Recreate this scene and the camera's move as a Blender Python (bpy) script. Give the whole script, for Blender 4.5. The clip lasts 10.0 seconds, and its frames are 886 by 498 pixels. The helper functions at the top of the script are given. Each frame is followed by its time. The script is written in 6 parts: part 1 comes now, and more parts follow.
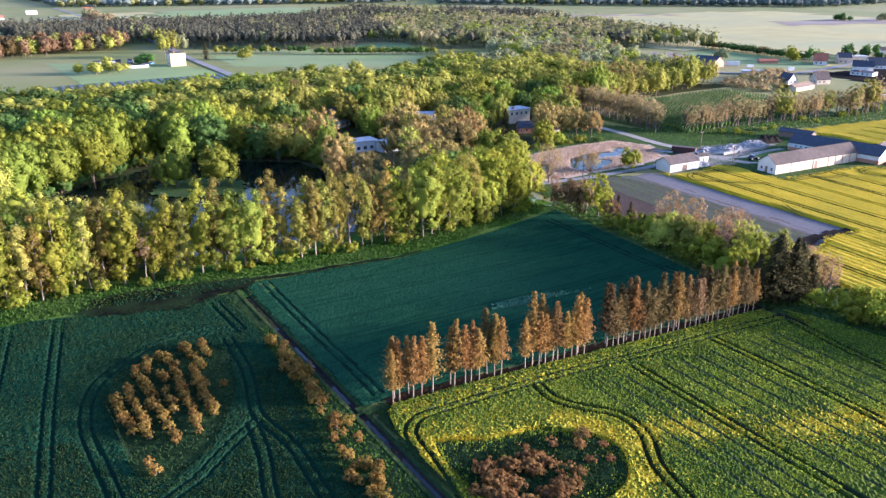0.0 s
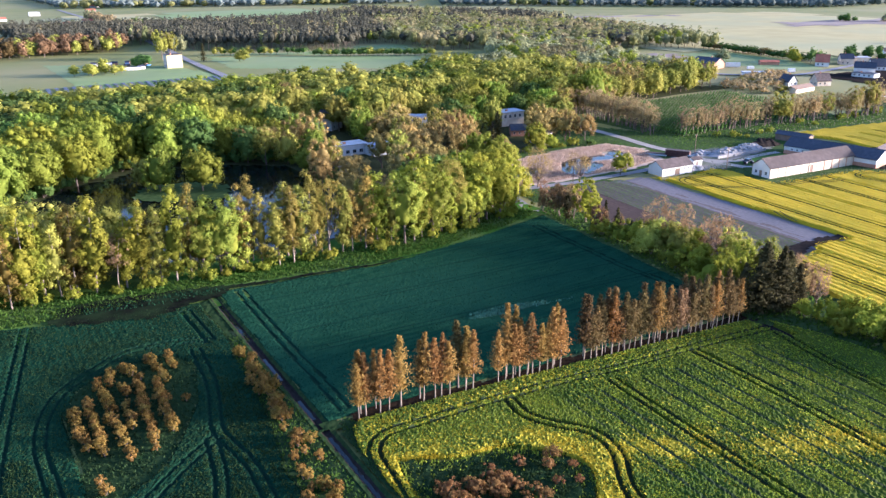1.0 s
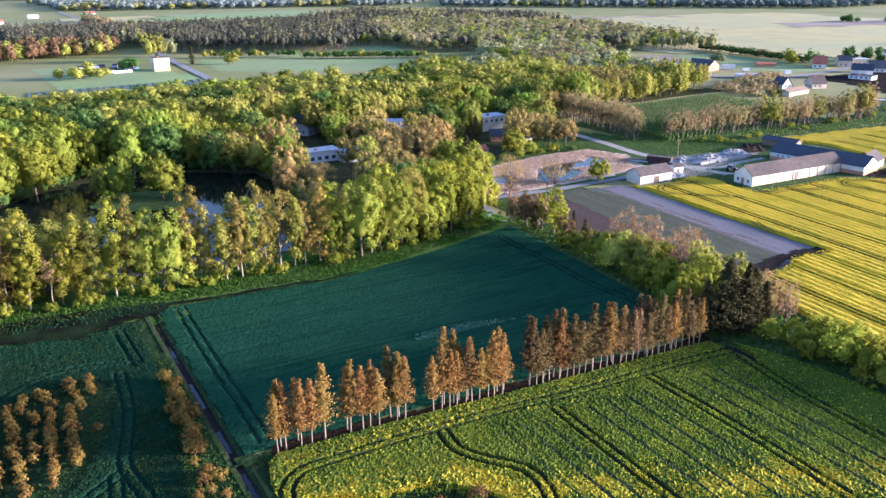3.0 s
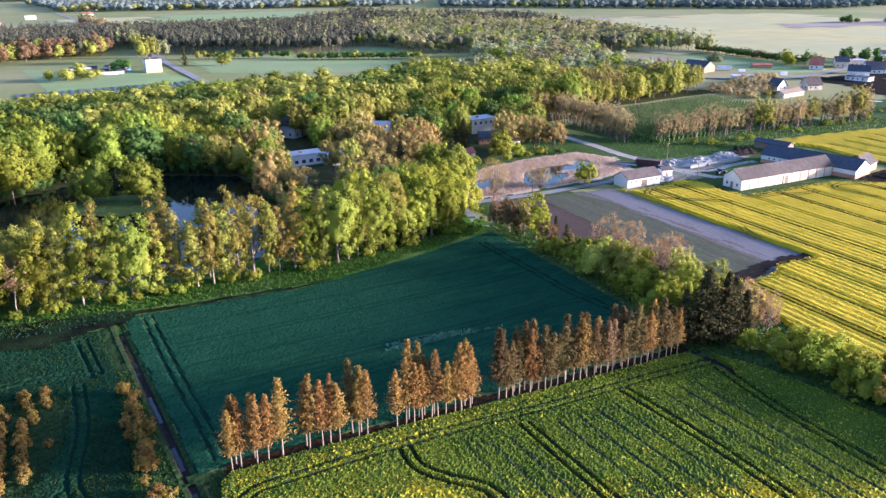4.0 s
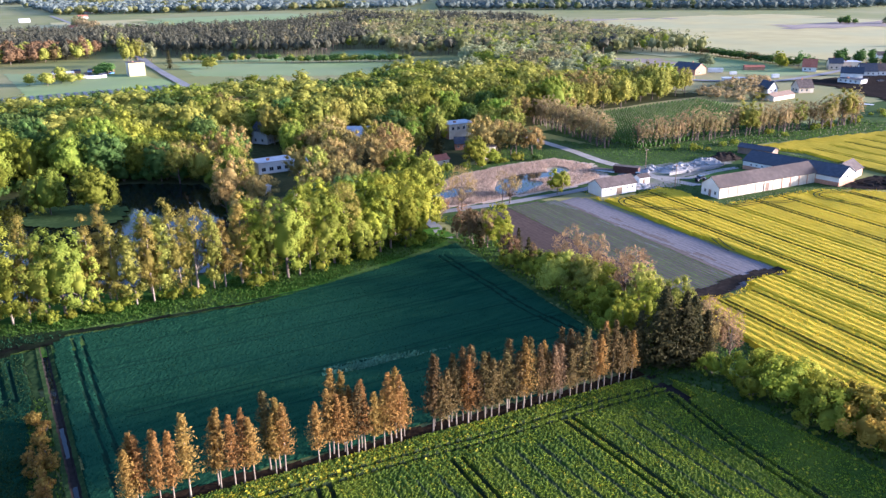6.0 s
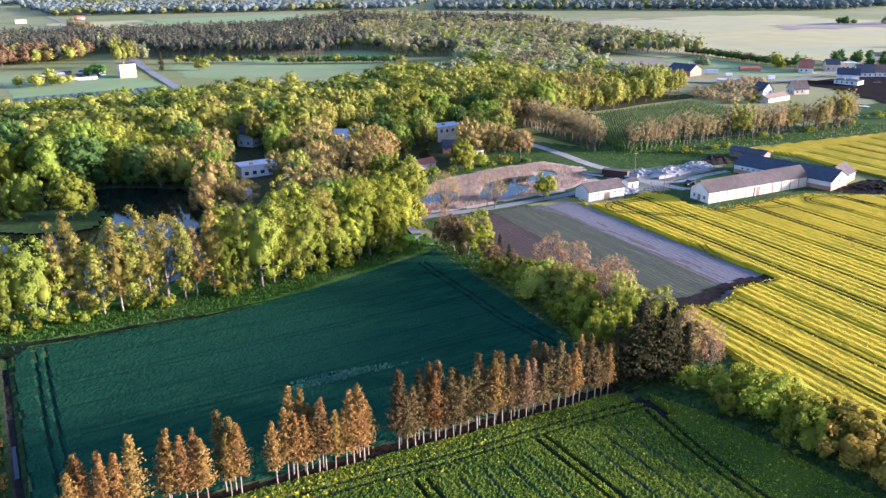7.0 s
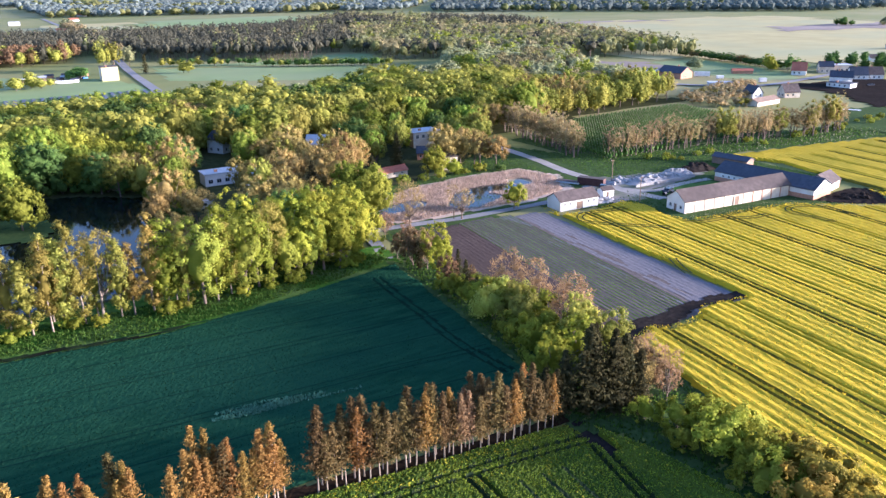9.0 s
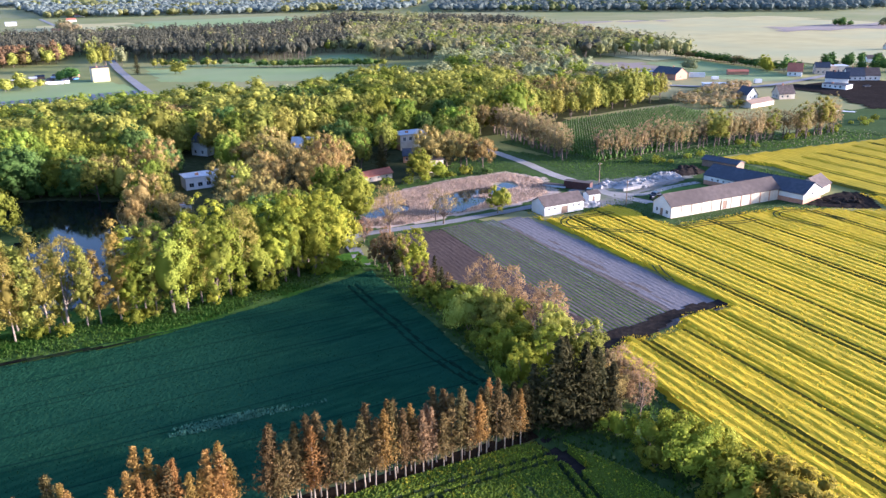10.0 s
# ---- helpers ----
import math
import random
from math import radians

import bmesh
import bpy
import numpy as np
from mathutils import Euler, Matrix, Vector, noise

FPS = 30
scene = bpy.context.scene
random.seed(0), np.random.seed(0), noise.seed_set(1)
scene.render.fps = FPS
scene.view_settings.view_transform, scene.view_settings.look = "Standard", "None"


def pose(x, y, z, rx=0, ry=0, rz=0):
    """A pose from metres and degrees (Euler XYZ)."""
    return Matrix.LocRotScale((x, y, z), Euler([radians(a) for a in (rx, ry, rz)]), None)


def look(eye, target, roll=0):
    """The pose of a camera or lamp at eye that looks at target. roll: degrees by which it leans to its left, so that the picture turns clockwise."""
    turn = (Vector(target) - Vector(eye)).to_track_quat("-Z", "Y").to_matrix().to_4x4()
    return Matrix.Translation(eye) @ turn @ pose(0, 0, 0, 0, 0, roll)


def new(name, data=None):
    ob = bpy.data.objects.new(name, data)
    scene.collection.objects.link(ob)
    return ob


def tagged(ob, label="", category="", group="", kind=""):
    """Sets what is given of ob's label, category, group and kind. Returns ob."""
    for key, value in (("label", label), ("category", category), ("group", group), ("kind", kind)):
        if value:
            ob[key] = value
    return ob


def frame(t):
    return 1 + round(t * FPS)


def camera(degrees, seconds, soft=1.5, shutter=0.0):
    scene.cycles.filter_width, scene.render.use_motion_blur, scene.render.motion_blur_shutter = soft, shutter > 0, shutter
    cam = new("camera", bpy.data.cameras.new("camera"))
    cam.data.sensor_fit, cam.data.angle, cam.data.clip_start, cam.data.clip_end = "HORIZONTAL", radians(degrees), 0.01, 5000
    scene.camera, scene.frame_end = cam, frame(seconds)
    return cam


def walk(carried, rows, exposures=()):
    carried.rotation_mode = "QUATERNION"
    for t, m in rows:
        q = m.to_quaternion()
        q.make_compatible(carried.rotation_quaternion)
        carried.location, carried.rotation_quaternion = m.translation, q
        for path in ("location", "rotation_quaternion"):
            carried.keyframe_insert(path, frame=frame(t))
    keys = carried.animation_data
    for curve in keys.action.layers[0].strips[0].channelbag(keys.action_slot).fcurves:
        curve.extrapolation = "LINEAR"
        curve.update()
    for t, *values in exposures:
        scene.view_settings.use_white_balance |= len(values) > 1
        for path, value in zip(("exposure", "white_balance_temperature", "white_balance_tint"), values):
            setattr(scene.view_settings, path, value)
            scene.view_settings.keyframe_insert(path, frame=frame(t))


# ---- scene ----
EXPOSURE = 2.3
cam = camera(59.2, 10.0, soft=1.4)
PATH = [
    (0, (-0.659, -1.855, 76.08), (0.392, -0.294, 75.402), -0.3),
    (0.5, (3.613, -1.601, 76.092), (4.658, -0.035, 75.416), -0.3),
    (1, (7.814, -1.463, 76.064), (8.853, 0.107, 75.388), -0.4),
    (1.5, (12.043, -1.321, 76.031), (13.077, 0.252, 75.356), -0.4),
    (2, (16.323, -1.058, 76.002), (17.353, 0.518, 75.327), -0.4),
    (2.5, (20.655, -0.712, 75.927), (21.682, 0.866, 75.253), -0.5),
    (4, (33.119, 0.264, 75.602), (34.14, 1.847, 74.931), -0.6),
    (4.5, (37.245, 0.638, 75.518), (38.265, 2.222, 74.847), -0.6),
    (5, (41.304, 1.039, 75.414), (42.323, 2.624, 74.745), -0.6),
    (5.5, (45.361, 1.561, 75.32), (46.378, 3.148, 74.652), -0.7),
    (7, (57.186, 3.699, 75.126), (58.2, 5.289, 74.46), -0.8),
    (7.5, (61.154, 4.506, 75.057), (62.167, 6.096, 74.392), -0.8),
    (8, (65.234, 5.194, 75.001), (66.246, 6.786, 74.337), -0.8),
    (8.5, (69.289, 5.792, 74.946), (70.3, 7.385, 74.282), -0.9),
    (9, (73.299, 6.283, 74.913), (74.308, 7.877, 74.25), -0.9),
    (9.5, (77.296, 6.704, 74.893), (78.304, 8.299, 74.23), -1.0),
    (10, (81.244, 7.141, 74.863), (82.251, 8.737, 74.2), -0.9),
]
walk(cam, [(t, look(eye, target, roll)) for t, eye, target, roll in PATH], exposures=[(0.0, EXPOSURE, 4780, 30), (10.0, EXPOSURE, 4780, 30)])

# ---- light ----
SUN_X, SUN_Y, SUN_EL = 0.83, -0.557, 9.0
world = bpy.data.worlds.new("evening_sky")
scene.world = world
world.use_nodes = True
wn = world.node_tree
for n in list(wn.nodes):
    wn.nodes.remove(n)
sky = wn.nodes.new("ShaderNodeTexSky")
sky.sky_type = "NISHITA"
sky.sun_disc = False
sky.sun_elevation = radians(SUN_EL)
sky.sun_rotation = math.atan2(SUN_X, SUN_Y)
wbg = wn.nodes.new("ShaderNodeBackground")
wbg.inputs["Strength"].default_value = 0.099
wout = wn.nodes.new("ShaderNodeOutputWorld")
wn.links.new(sky.outputs[0], wbg.inputs[0])
wn.links.new(wbg.outputs[0], wout.inputs[0])

sun_data = bpy.data.lights.new("sun", "SUN")
sun_data.energy = 5.0
sun_data.angle = radians(8)
sun_data.color = (1.0, 0.79, 0.5)
sun = new("sun", sun_data)
ce = math.cos(radians(SUN_EL))
sun.matrix_world = look((0, 0, 200), (-SUN_X * ce, -SUN_Y * ce, 200 - math.sin(radians(SUN_EL))))


# ---- materials ----
def surface(name, c1, c2, fine=1.0, broad=0.05, rough=0.9, bump=0.3, rand=0.0, island=0.0, clear=0.0, c3=None, metal=0.0, spec=0.3, stretch=None, bump_dist=0.1):
    """A rough natural surface: two colours mixed by fine and broad noise, varied by object and by piece."""
    m = bpy.data.materials.new(name)
    m.use_nodes = True
    nt = m.node_tree
    N, L = nt.nodes, nt.links
    bsdf = N["Principled BSDF"]
    geo = N.new("ShaderNodeNewGeometry")
    pos = geo.outputs["Position"]
    if stretch:
        mp = N.new("ShaderNodeMapping")
        mp.inputs["Rotation"].default_value = (0, 0, radians(stretch[0]))
        mp.inputs["Scale"].default_value = (stretch[1], stretch[2], 1)
        L.new(pos, mp.inputs["Vector"])
        pos = mp.outputs[0]
    n1 = N.new("ShaderNodeTexNoise")
    n1.inputs["Scale"].default_value = fine
    n1.inputs["Detail"].default_value = 3
    n2 = N.new("ShaderNodeTexNoise")
    n2.inputs["Scale"].default_value = broad
    n2.inputs["Detail"].default_value = 4
    L.new(pos, n1.inputs["Vector"])
    L.new(geo.outputs["Position"], n2.inputs["Vector"])
    ramp = N.new("ShaderNodeValToRGB")
    ramp.color_ramp.elements[0].position = 0.33
    ramp.color_ramp.elements[1].position = 0.67
    ramp.color_ramp.elements[0].color = (*c1, 1)
    ramp.color_ramp.elements[1].color = (*c2, 1)
    L.new(n1.outputs["Fac"], ramp.inputs[0])
    mix = N.new("ShaderNodeMix")
    mix.data_type = "RGBA"
    r2 = N.new("ShaderNodeMapRange")
    r2.inputs["From Min"].default_value = 0.42
    r2.inputs["From Max"].default_value = 0.62
    L.new(n2.outputs["Fac"], r2.inputs["Value"])
    c3 = c3 or tuple(0.5 * (a + b) * 0.8 for a, b in zip(c1, c2))
    sc = N.new("ShaderNodeMath")
    sc.operation = "MULTIPLY"
    sc.inputs[1].default_value = 0.7
    L.new(r2.outputs[0], sc.inputs[0])
    L.new(sc.outputs[0], mix.inputs["Factor"])
    L.new(ramp.outputs[0], mix.inputs[6])
    mix.inputs[7].default_value = (*c3, 1)
    col = mix.outputs[2]
    if rand or island:
        hsv = N.new("ShaderNodeHueSaturation")
        L.new(col, hsv.inputs["Color"])
        val = N.new("ShaderNodeMath")
        val.operation = "ADD"
        val.inputs[0].default_value = 1.0
        val.inputs[1].default_value = 0.0
        if rand:
            oi = N.new("ShaderNodeObjectInfo")
            hr = N.new("ShaderNodeMapRange")
            hr.inputs["To Min"].default_value = 0.5 - 0.016 * rand
            hr.inputs["To Max"].default_value = 0.5 + 0.016 * rand
            L.new(oi.outputs["Random"], hr.inputs["Value"])
            L.new(hr.outputs[0], hsv.inputs["Hue"])
            vr = N.new("ShaderNodeMapRange")
            vr.inputs["To Min"].default_value = 1 - 0.25 * rand
            vr.inputs["To Max"].default_value = 1 + 0.25 * rand
            mul = N.new("ShaderNodeMath")
            mul.operation = "MULTIPLY"
            mul.inputs[1].default_value = 7.31
            fr = N.new("ShaderNodeMath")
            fr.operation = "FRACT"
            L.new(oi.outputs["Random"], mul.inputs[0])
            L.new(mul.outputs[0], fr.inputs[0])
            L.new(fr.outputs[0], vr.inputs["Value"])
            L.new(vr.outputs[0], val.inputs[0])
        if island:
            ir = N.new("ShaderNodeMapRange")
            ir.inputs["To Min"].default_value = -island
            ir.inputs["To Max"].default_value = island
            L.new(geo.outputs["Random Per Island"], ir.inputs["Value"])
            L.new(ir.outputs[0], val.inputs[1])
        L.new(val.outputs[0], hsv.inputs["Value"])
        col = hsv.outputs[0]
    L.new(col, bsdf.inputs["Base Color"])
    bsdf.inputs["Roughness"].default_value = rough
    bsdf.inputs["Metallic"].default_value = metal
    bsdf.inputs["Specular IOR Level"].default_value = spec
    if bump:
        b = N.new("ShaderNodeBump")
        b.inputs["Strength"].default_value = bump
        b.inputs["Distance"].default_value = bump_dist
        L.new(n1.outputs["Fac"], b.inputs["Height"])
        L.new(b.outputs[0], bsdf.inputs["Normal"])
    if clear:
        tr = N.new("ShaderNodeBsdfTranslucent")
        L.new(col, tr.inputs["Color"])
        ms = N.new("ShaderNodeMixShader")
        ms.inputs[0].default_value = clear
        L.new(bsdf.outputs[0], ms.inputs[1])
        L.new(tr.outputs[0], ms.inputs[2])
        L.new(ms.outputs[0], N["Material Output"].inputs["Surface"])
    return m


def foliage(name, c1, c2, rand=1.0, clear=0.45, island=0.11):
    return surface(name, c1, c2, fine=0.6, broad=0.12, rough=0.7, bump=0, rand=rand, island=island, clear=clear, spec=0.04)


G = {}
# Meadow and far crops keep full sheen, which stands in for distance haze
G["ground"] = surface("meadow_ground", (0.118, 0.141, 0.0268), (0.172, 0.171, 0.0402), fine=0.02, broad=0.004, c3=(0.226, 0.202, 0.085))
G["far_green"] = surface("far_green_crop", (0.14, 0.205, 0.0612), (0.185, 0.245, 0.0765), fine=0.03, broad=0.008, c3=(0.187, 0.218, 0.0935))
G["far_tan"] = surface("far_fallow", (0.299, 0.26, 0.0991), (0.362, 0.313, 0.126), fine=0.03, broad=0.006, c3=(0.257, 0.269, 0.132))
G["far_soil"] = surface("far_ploughed", (0.197, 0.156, 0.131), (0.246, 0.197, 0.164), fine=0.05, broad=0.01)
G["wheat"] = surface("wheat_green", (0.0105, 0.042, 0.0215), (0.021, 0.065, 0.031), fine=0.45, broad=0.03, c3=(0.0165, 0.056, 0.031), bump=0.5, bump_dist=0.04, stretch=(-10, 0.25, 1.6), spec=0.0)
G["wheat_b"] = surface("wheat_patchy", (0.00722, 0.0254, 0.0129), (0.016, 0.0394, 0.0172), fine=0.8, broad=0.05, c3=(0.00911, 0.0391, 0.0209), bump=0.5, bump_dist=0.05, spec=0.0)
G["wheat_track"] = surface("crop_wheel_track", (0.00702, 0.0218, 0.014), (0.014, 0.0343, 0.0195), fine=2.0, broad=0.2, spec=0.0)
G["wheat_blade"] = foliage("wheat_blade", (0.02, 0.0464, 0.0153), (0.0432, 0.0704, 0.0229), rand=0, island=0.4)
# Sheet far darker than its plants: shade between them is put into the colour
G["canola_shade_leaf"] = surface("canola_shade_leaf", (0.0187, 0.0378, 0.006), (0.051, 0.0819, 0.009), fine=2.2, broad=0.06, bump=0.5, c3=(0.09, 0.113, 0.0108), spec=0.05)
G["canola_bloom"] = surface("canola_bloom", (0.384, 0.271, 0.00574), (0.528, 0.377, 0.00902), fine=0.9, broad=0.05, bump=0.4, c3=(0.344, 0.267, 0.0082), stretch=(9, 1.6, 0.12), spec=0.1)
G["canola_track"] = surface("canola_track", (0.0179, 0.0291, 0.0134), (0.0381, 0.0515, 0.0202), fine=2.0, broad=0.2, spec=0.02)
G["bloom_tuft"] = foliage("bloom_tuft", (0.443, 0.328, 0.00656), (0.541, 0.41, 0.0115), rand=0, island=0.35)
G["leaf_tuft"] = foliage("leaf_tuft", (0.18, 0.245, 0.0166), (0.338, 0.409, 0.032), rand=0, island=0.65)
G["plough"] = surface("ploughed_soil", (0.099, 0.0826, 0.0728), (0.136, 0.116, 0.103), fine=0.9, broad=0.05, c3=(0.12, 0.101, 0.0909), bump=0.4, spec=0.02)
G["plough_pale"] = surface("dry_pale_soil", (0.133, 0.124, 0.129), (0.175, 0.161, 0.17), fine=0.9, broad=0.05, c3=(0.147, 0.138, 0.144), bump=0.4, spec=0.02)
G["plough_dark"] = surface("moist_soil", (0.0645, 0.0473, 0.0401), (0.0889, 0.0667, 0.0559), fine=0.9, broad=0.05, bump=0.4, spec=0.02)
G["soil"] = surface("dark_soil", (0.02, 0.017, 0.015), (0.036, 0.03, 0.026), fine=0.8, broad=0.08, bump=0.6, spec=0.0)
G["grass"] = surface("grass", (0.0316, 0.0894, 0.00912), (0.0633, 0.13, 0.0152), fine=0.5, broad=0.06, c3=(0.101, 0.133, 0.0413), bump=0.6, spec=0.02)
G["dull_grass"] = surface("dull_grass", (0.0246, 0.047, 0.0202), (0.0504, 0.0739, 0.0336), fine=0.9, broad=0.14, bump=0.5, c3=(0.101, 0.101, 0.0827), spec=0.02)
G["hedge_grass"] = surface("hedge_grass", (0.0367, 0.0643, 0.0184), (0.0689, 0.101, 0.0321), fine=0.6, broad=0.08, bump=0.5, spec=0.02)
G["grass_blade"] = foliage("grass_blade", (0.045, 0.1, 0.012), (0.085, 0.14, 0.022), rand=0, island=0.4)
G["meadow_blade"] = foliage("meadow_blade", (0.19, 0.26, 0.13), (0.27, 0.33, 0.18), rand=0)
G["straw_blade"] = foliage("straw_blade", (0.238, 0.231, 0.14), (0.308, 0.294, 0.196), rand=0)
G["lawn"] = surface("lawn", (0.0689, 0.138, 0.0276), (0.0918, 0.17, 0.0367), fine=0.6, broad=0.05, c3=(0.0781, 0.129, 0.0321), bump=0.4, spec=0.02)
G["dry_grass"] = surface("dry_grass", (0.344, 0.264, 0.207), (0.459, 0.362, 0.287), fine=0.7, broad=0.08, c3=(0.252, 0.23, 0.127), spec=0.02)
G["floor"] = surface("wood_floor", (0.0336, 0.0448, 0.0168), (0.0672, 0.0672, 0.028), fine=0.4, broad=0.05, spec=0.02)
G["gravel"] = surface("gravel_road", (0.276, 0.253, 0.225), (0.367, 0.335, 0.304), fine=1.0, broad=0.1, c3=(0.239, 0.225, 0.184), spec=0.02)
G["asphalt"] = surface("pale_asphalt", (0.164, 0.164, 0.164), (0.221, 0.213, 0.213), fine=1.0, broad=0.06)
G["reed"] = foliage("dry_reed", (0.39, 0.293, 0.22), (0.512, 0.395, 0.307), rand=0, island=0.4)
G["bark"] = surface("bark", (0.10, 0.075, 0.055), (0.17, 0.13, 0.1), fine=3, broad=0.5, rand=0.5)
G["pale_bark"] = surface("pale_bark", (0.17, 0.135, 0.1), (0.27, 0.22, 0.17), fine=3, broad=0.5, rand=0.3)
G["leaf_fresh"] = foliage("leaf_fresh", (0.199, 0.225, 0.0203), (0.282, 0.301, 0.0349), clear=0.48)
G["leaf_green"] = foliage("leaf_green", (0.164, 0.225, 0.0233), (0.248, 0.305, 0.0378), clear=0.48)
G["leaf_deep"] = foliage("leaf_deep", (0.0757, 0.138, 0.0297), (0.123, 0.191, 0.0432), clear=0.45)
G["leaf_olive"] = foliage("leaf_olive", (0.249, 0.245, 0.038), (0.355, 0.344, 0.0608), clear=0.46)
G["leaf_pale"] = foliage("leaf_pale", (0.266, 0.29, 0.136), (0.351, 0.37, 0.187))
G["leaf_willow"] = foliage("leaf_willow", (0.225, 0.246, 0.0181), (0.308, 0.329, 0.0335), clear=0.5)
# Far leaf tones lifted and paled: distance haze is put into the colour
G["leaf_far_haze"] = foliage("leaf_far_haze", (0.165, 0.185, 0.065), (0.25, 0.262, 0.095), island=0.15)
G["leaf_tan_haze"] = foliage("leaf_tan_haze", (0.31, 0.265, 0.125), (0.392, 0.34, 0.168), island=0.15)
G["twig_grey"] = foliage("twig_grey", (0.315, 0.247, 0.104), (0.41, 0.326, 0.152), clear=0.45)
G["twig_brown"] = foliage("twig_brown", (0.27, 0.198, 0.0563), (0.358, 0.27, 0.088), clear=0.38, island=0.12)
G["twig_rust"] = foliage("twig_rust", (0.24, 0.15, 0.075), (0.33, 0.215, 0.11), clear=0.45)
G["dead_needle"] = foliage("dead_needle", (0.23, 0.133, 0.0324), (0.33, 0.204, 0.0558))
G["half_needle"] = foliage("half_needle", (0.115, 0.086, 0.032), (0.185, 0.132, 0.05))
G["dark_needle"] = foliage("dark_needle", (0.0405, 0.039, 0.0168), (0.0756, 0.0705, 0.028))
G["pine_needle"] = foliage("pine_needle", (0.0554, 0.0564, 0.0383), (0.0857, 0.0827, 0.0564), clear=0.25, island=0.1)
G["white_wall"] = surface("white_plaster", (0.59, 0.582, 0.558), (0.656, 0.648, 0.623), fine=0.8, broad=0.2, c3=(0.508, 0.476, 0.426), bump=0.05)
G["cream_wall"] = surface("cream_plaster", (0.508, 0.443, 0.344), (0.59, 0.525, 0.41), fine=0.8, broad=0.25, c3=(0.426, 0.344, 0.262), bump=0.05)
G["yellow_wall"] = surface("yellow_plaster", (0.5, 0.45, 0.2), (0.56, 0.51, 0.26), fine=0.8, broad=0.2, bump=0.05)
G["brick_wall"] = surface("old_brick", (0.33, 0.16, 0.1), (0.43, 0.24, 0.15), fine=1.5, broad=0.3, bump=0.2)
G["roof_brown"] = surface("weathered_fibre_roof", (0.0615, 0.0476, 0.0435), (0.0984, 0.0779, 0.0722), fine=0.7, broad=0.12, c3=(0.0492, 0.0385, 0.0361), bump=0.1)
G["roof_slate"] = surface("dark_slate_roof", (0.035, 0.04, 0.055), (0.06, 0.065, 0.08), fine=0.8, broad=0.15, bump=0.1, rough=0.6)
G["roof_red"] = surface("red_tile_roof", (0.3, 0.1, 0.06), (0.4, 0.15, 0.09), fine=1.0, broad=0.2, bump=0.2)
G["roof_pale"] = surface("pale_sheet_roof", (0.41, 0.426, 0.459), (0.508, 0.525, 0.558), fine=0.6, broad=0.2, bump=0.05, rough=0.5)
G["timber"] = surface("weathered_timber", (0.16, 0.11, 0.08), (0.24, 0.17, 0.12), fine=2, broad=0.5)
G["rust_steel"] = surface("dark_red_steel", (0.05, 0.02, 0.018), (0.075, 0.032, 0.027), fine=1, broad=0.3, rough=0.6)
G["rubble"] = surface("concrete_rubble", (0.283, 0.271, 0.258), (0.369, 0.35, 0.332), fine=0.8, broad=0.2, rand=0.3, island=0.25)
G["blue_paint"] = surface("blue_paint", (0.05, 0.2, 0.6), (0.06, 0.24, 0.68), fine=1, broad=0.3, rough=0.4, bump=0)
G["white_paint"] = surface("white_paint", (0.623, 0.623, 0.623), (0.672, 0.672, 0.672), fine=1, broad=0.3, rough=0.4, bump=0)
G["dark_paint"] = surface("dark_paint", (0.03, 0.035, 0.05), (0.05, 0.055, 0.07), fine=1, broad=0.3, rough=0.4, bump=0)
G["film"] = surface("black_mulch_film", (0.045, 0.05, 0.065), (0.075, 0.08, 0.1), fine=1, broad=0.3, rough=0.5, bump=0.1, spec=0.3)
G["frame_white"] = surface("white_frame", (0.574, 0.574, 0.558), (0.64, 0.64, 0.623), fine=2, broad=0.5, bump=0)
G["orange_leaf"] = foliage("orange_leaf", (0.207, 0.128, 0.0258), (0.293, 0.193, 0.0459), rand=0.8, island=0.3)
G["brown_twig"] = foliage("brown_twig", (0.18, 0.0984, 0.0344), (0.279, 0.16, 0.0574), rand=0.8, island=0.35)
G["leaf_gold"] = foliage("leaf_gold", (0.169, 0.192, 0.0149), (0.25, 0.27, 0.0269), clear=0.5)
# Golden evening light on the belt's end is put into this leaf colour
G["bush_sun_gold"] = foliage("bush_sun_gold", (0.249, 0.185, 0.0241), (0.344, 0.258, 0.043), clear=0.5)
# Blue-grey tint stands in for haze over the horizon woods
G["haze_wood"] = foliage("haze_wood", (0.15, 0.185, 0.165), (0.21, 0.245, 0.225), island=0.1)
G["bank_grass"] = surface("bank_grass", (0.014, 0.032, 0.012), (0.034, 0.056, 0.02), fine=0.9, broad=0.12, bump=0.4, spec=0.0)
G["pale_blade"] = foliage("pale_blade", (0.0813, 0.206, 0.134), (0.139, 0.286, 0.196), rand=0, island=0.3)
G["needle_litter"] = surface("needle_litter", (0.02, 0.013, 0.008), (0.036, 0.024, 0.014), fine=1.2, broad=0.2, bump=0.4, spec=0.0)
G["larch_brown"] = foliage("larch_brown", (0.185, 0.125, 0.058), (0.265, 0.185, 0.088))
G["canola_mix"] = surface("canola_opening_bloom", (0.205, 0.193, 0.0115), (0.41, 0.336, 0.0115), fine=2.5, broad=0.1, bump=0.4, c3=(0.295, 0.254, 0.0123), spec=0.1)
G["leaf_alder"] = foliage("leaf_alder", (0.187, 0.197, 0.0162), (0.272, 0.275, 0.027), clear=0.48)
G["bloom_track"] = surface("bloom_track", (0.0672, 0.0728, 0.0134), (0.134, 0.123, 0.0179), fine=2.0, broad=0.2, spec=0.02)
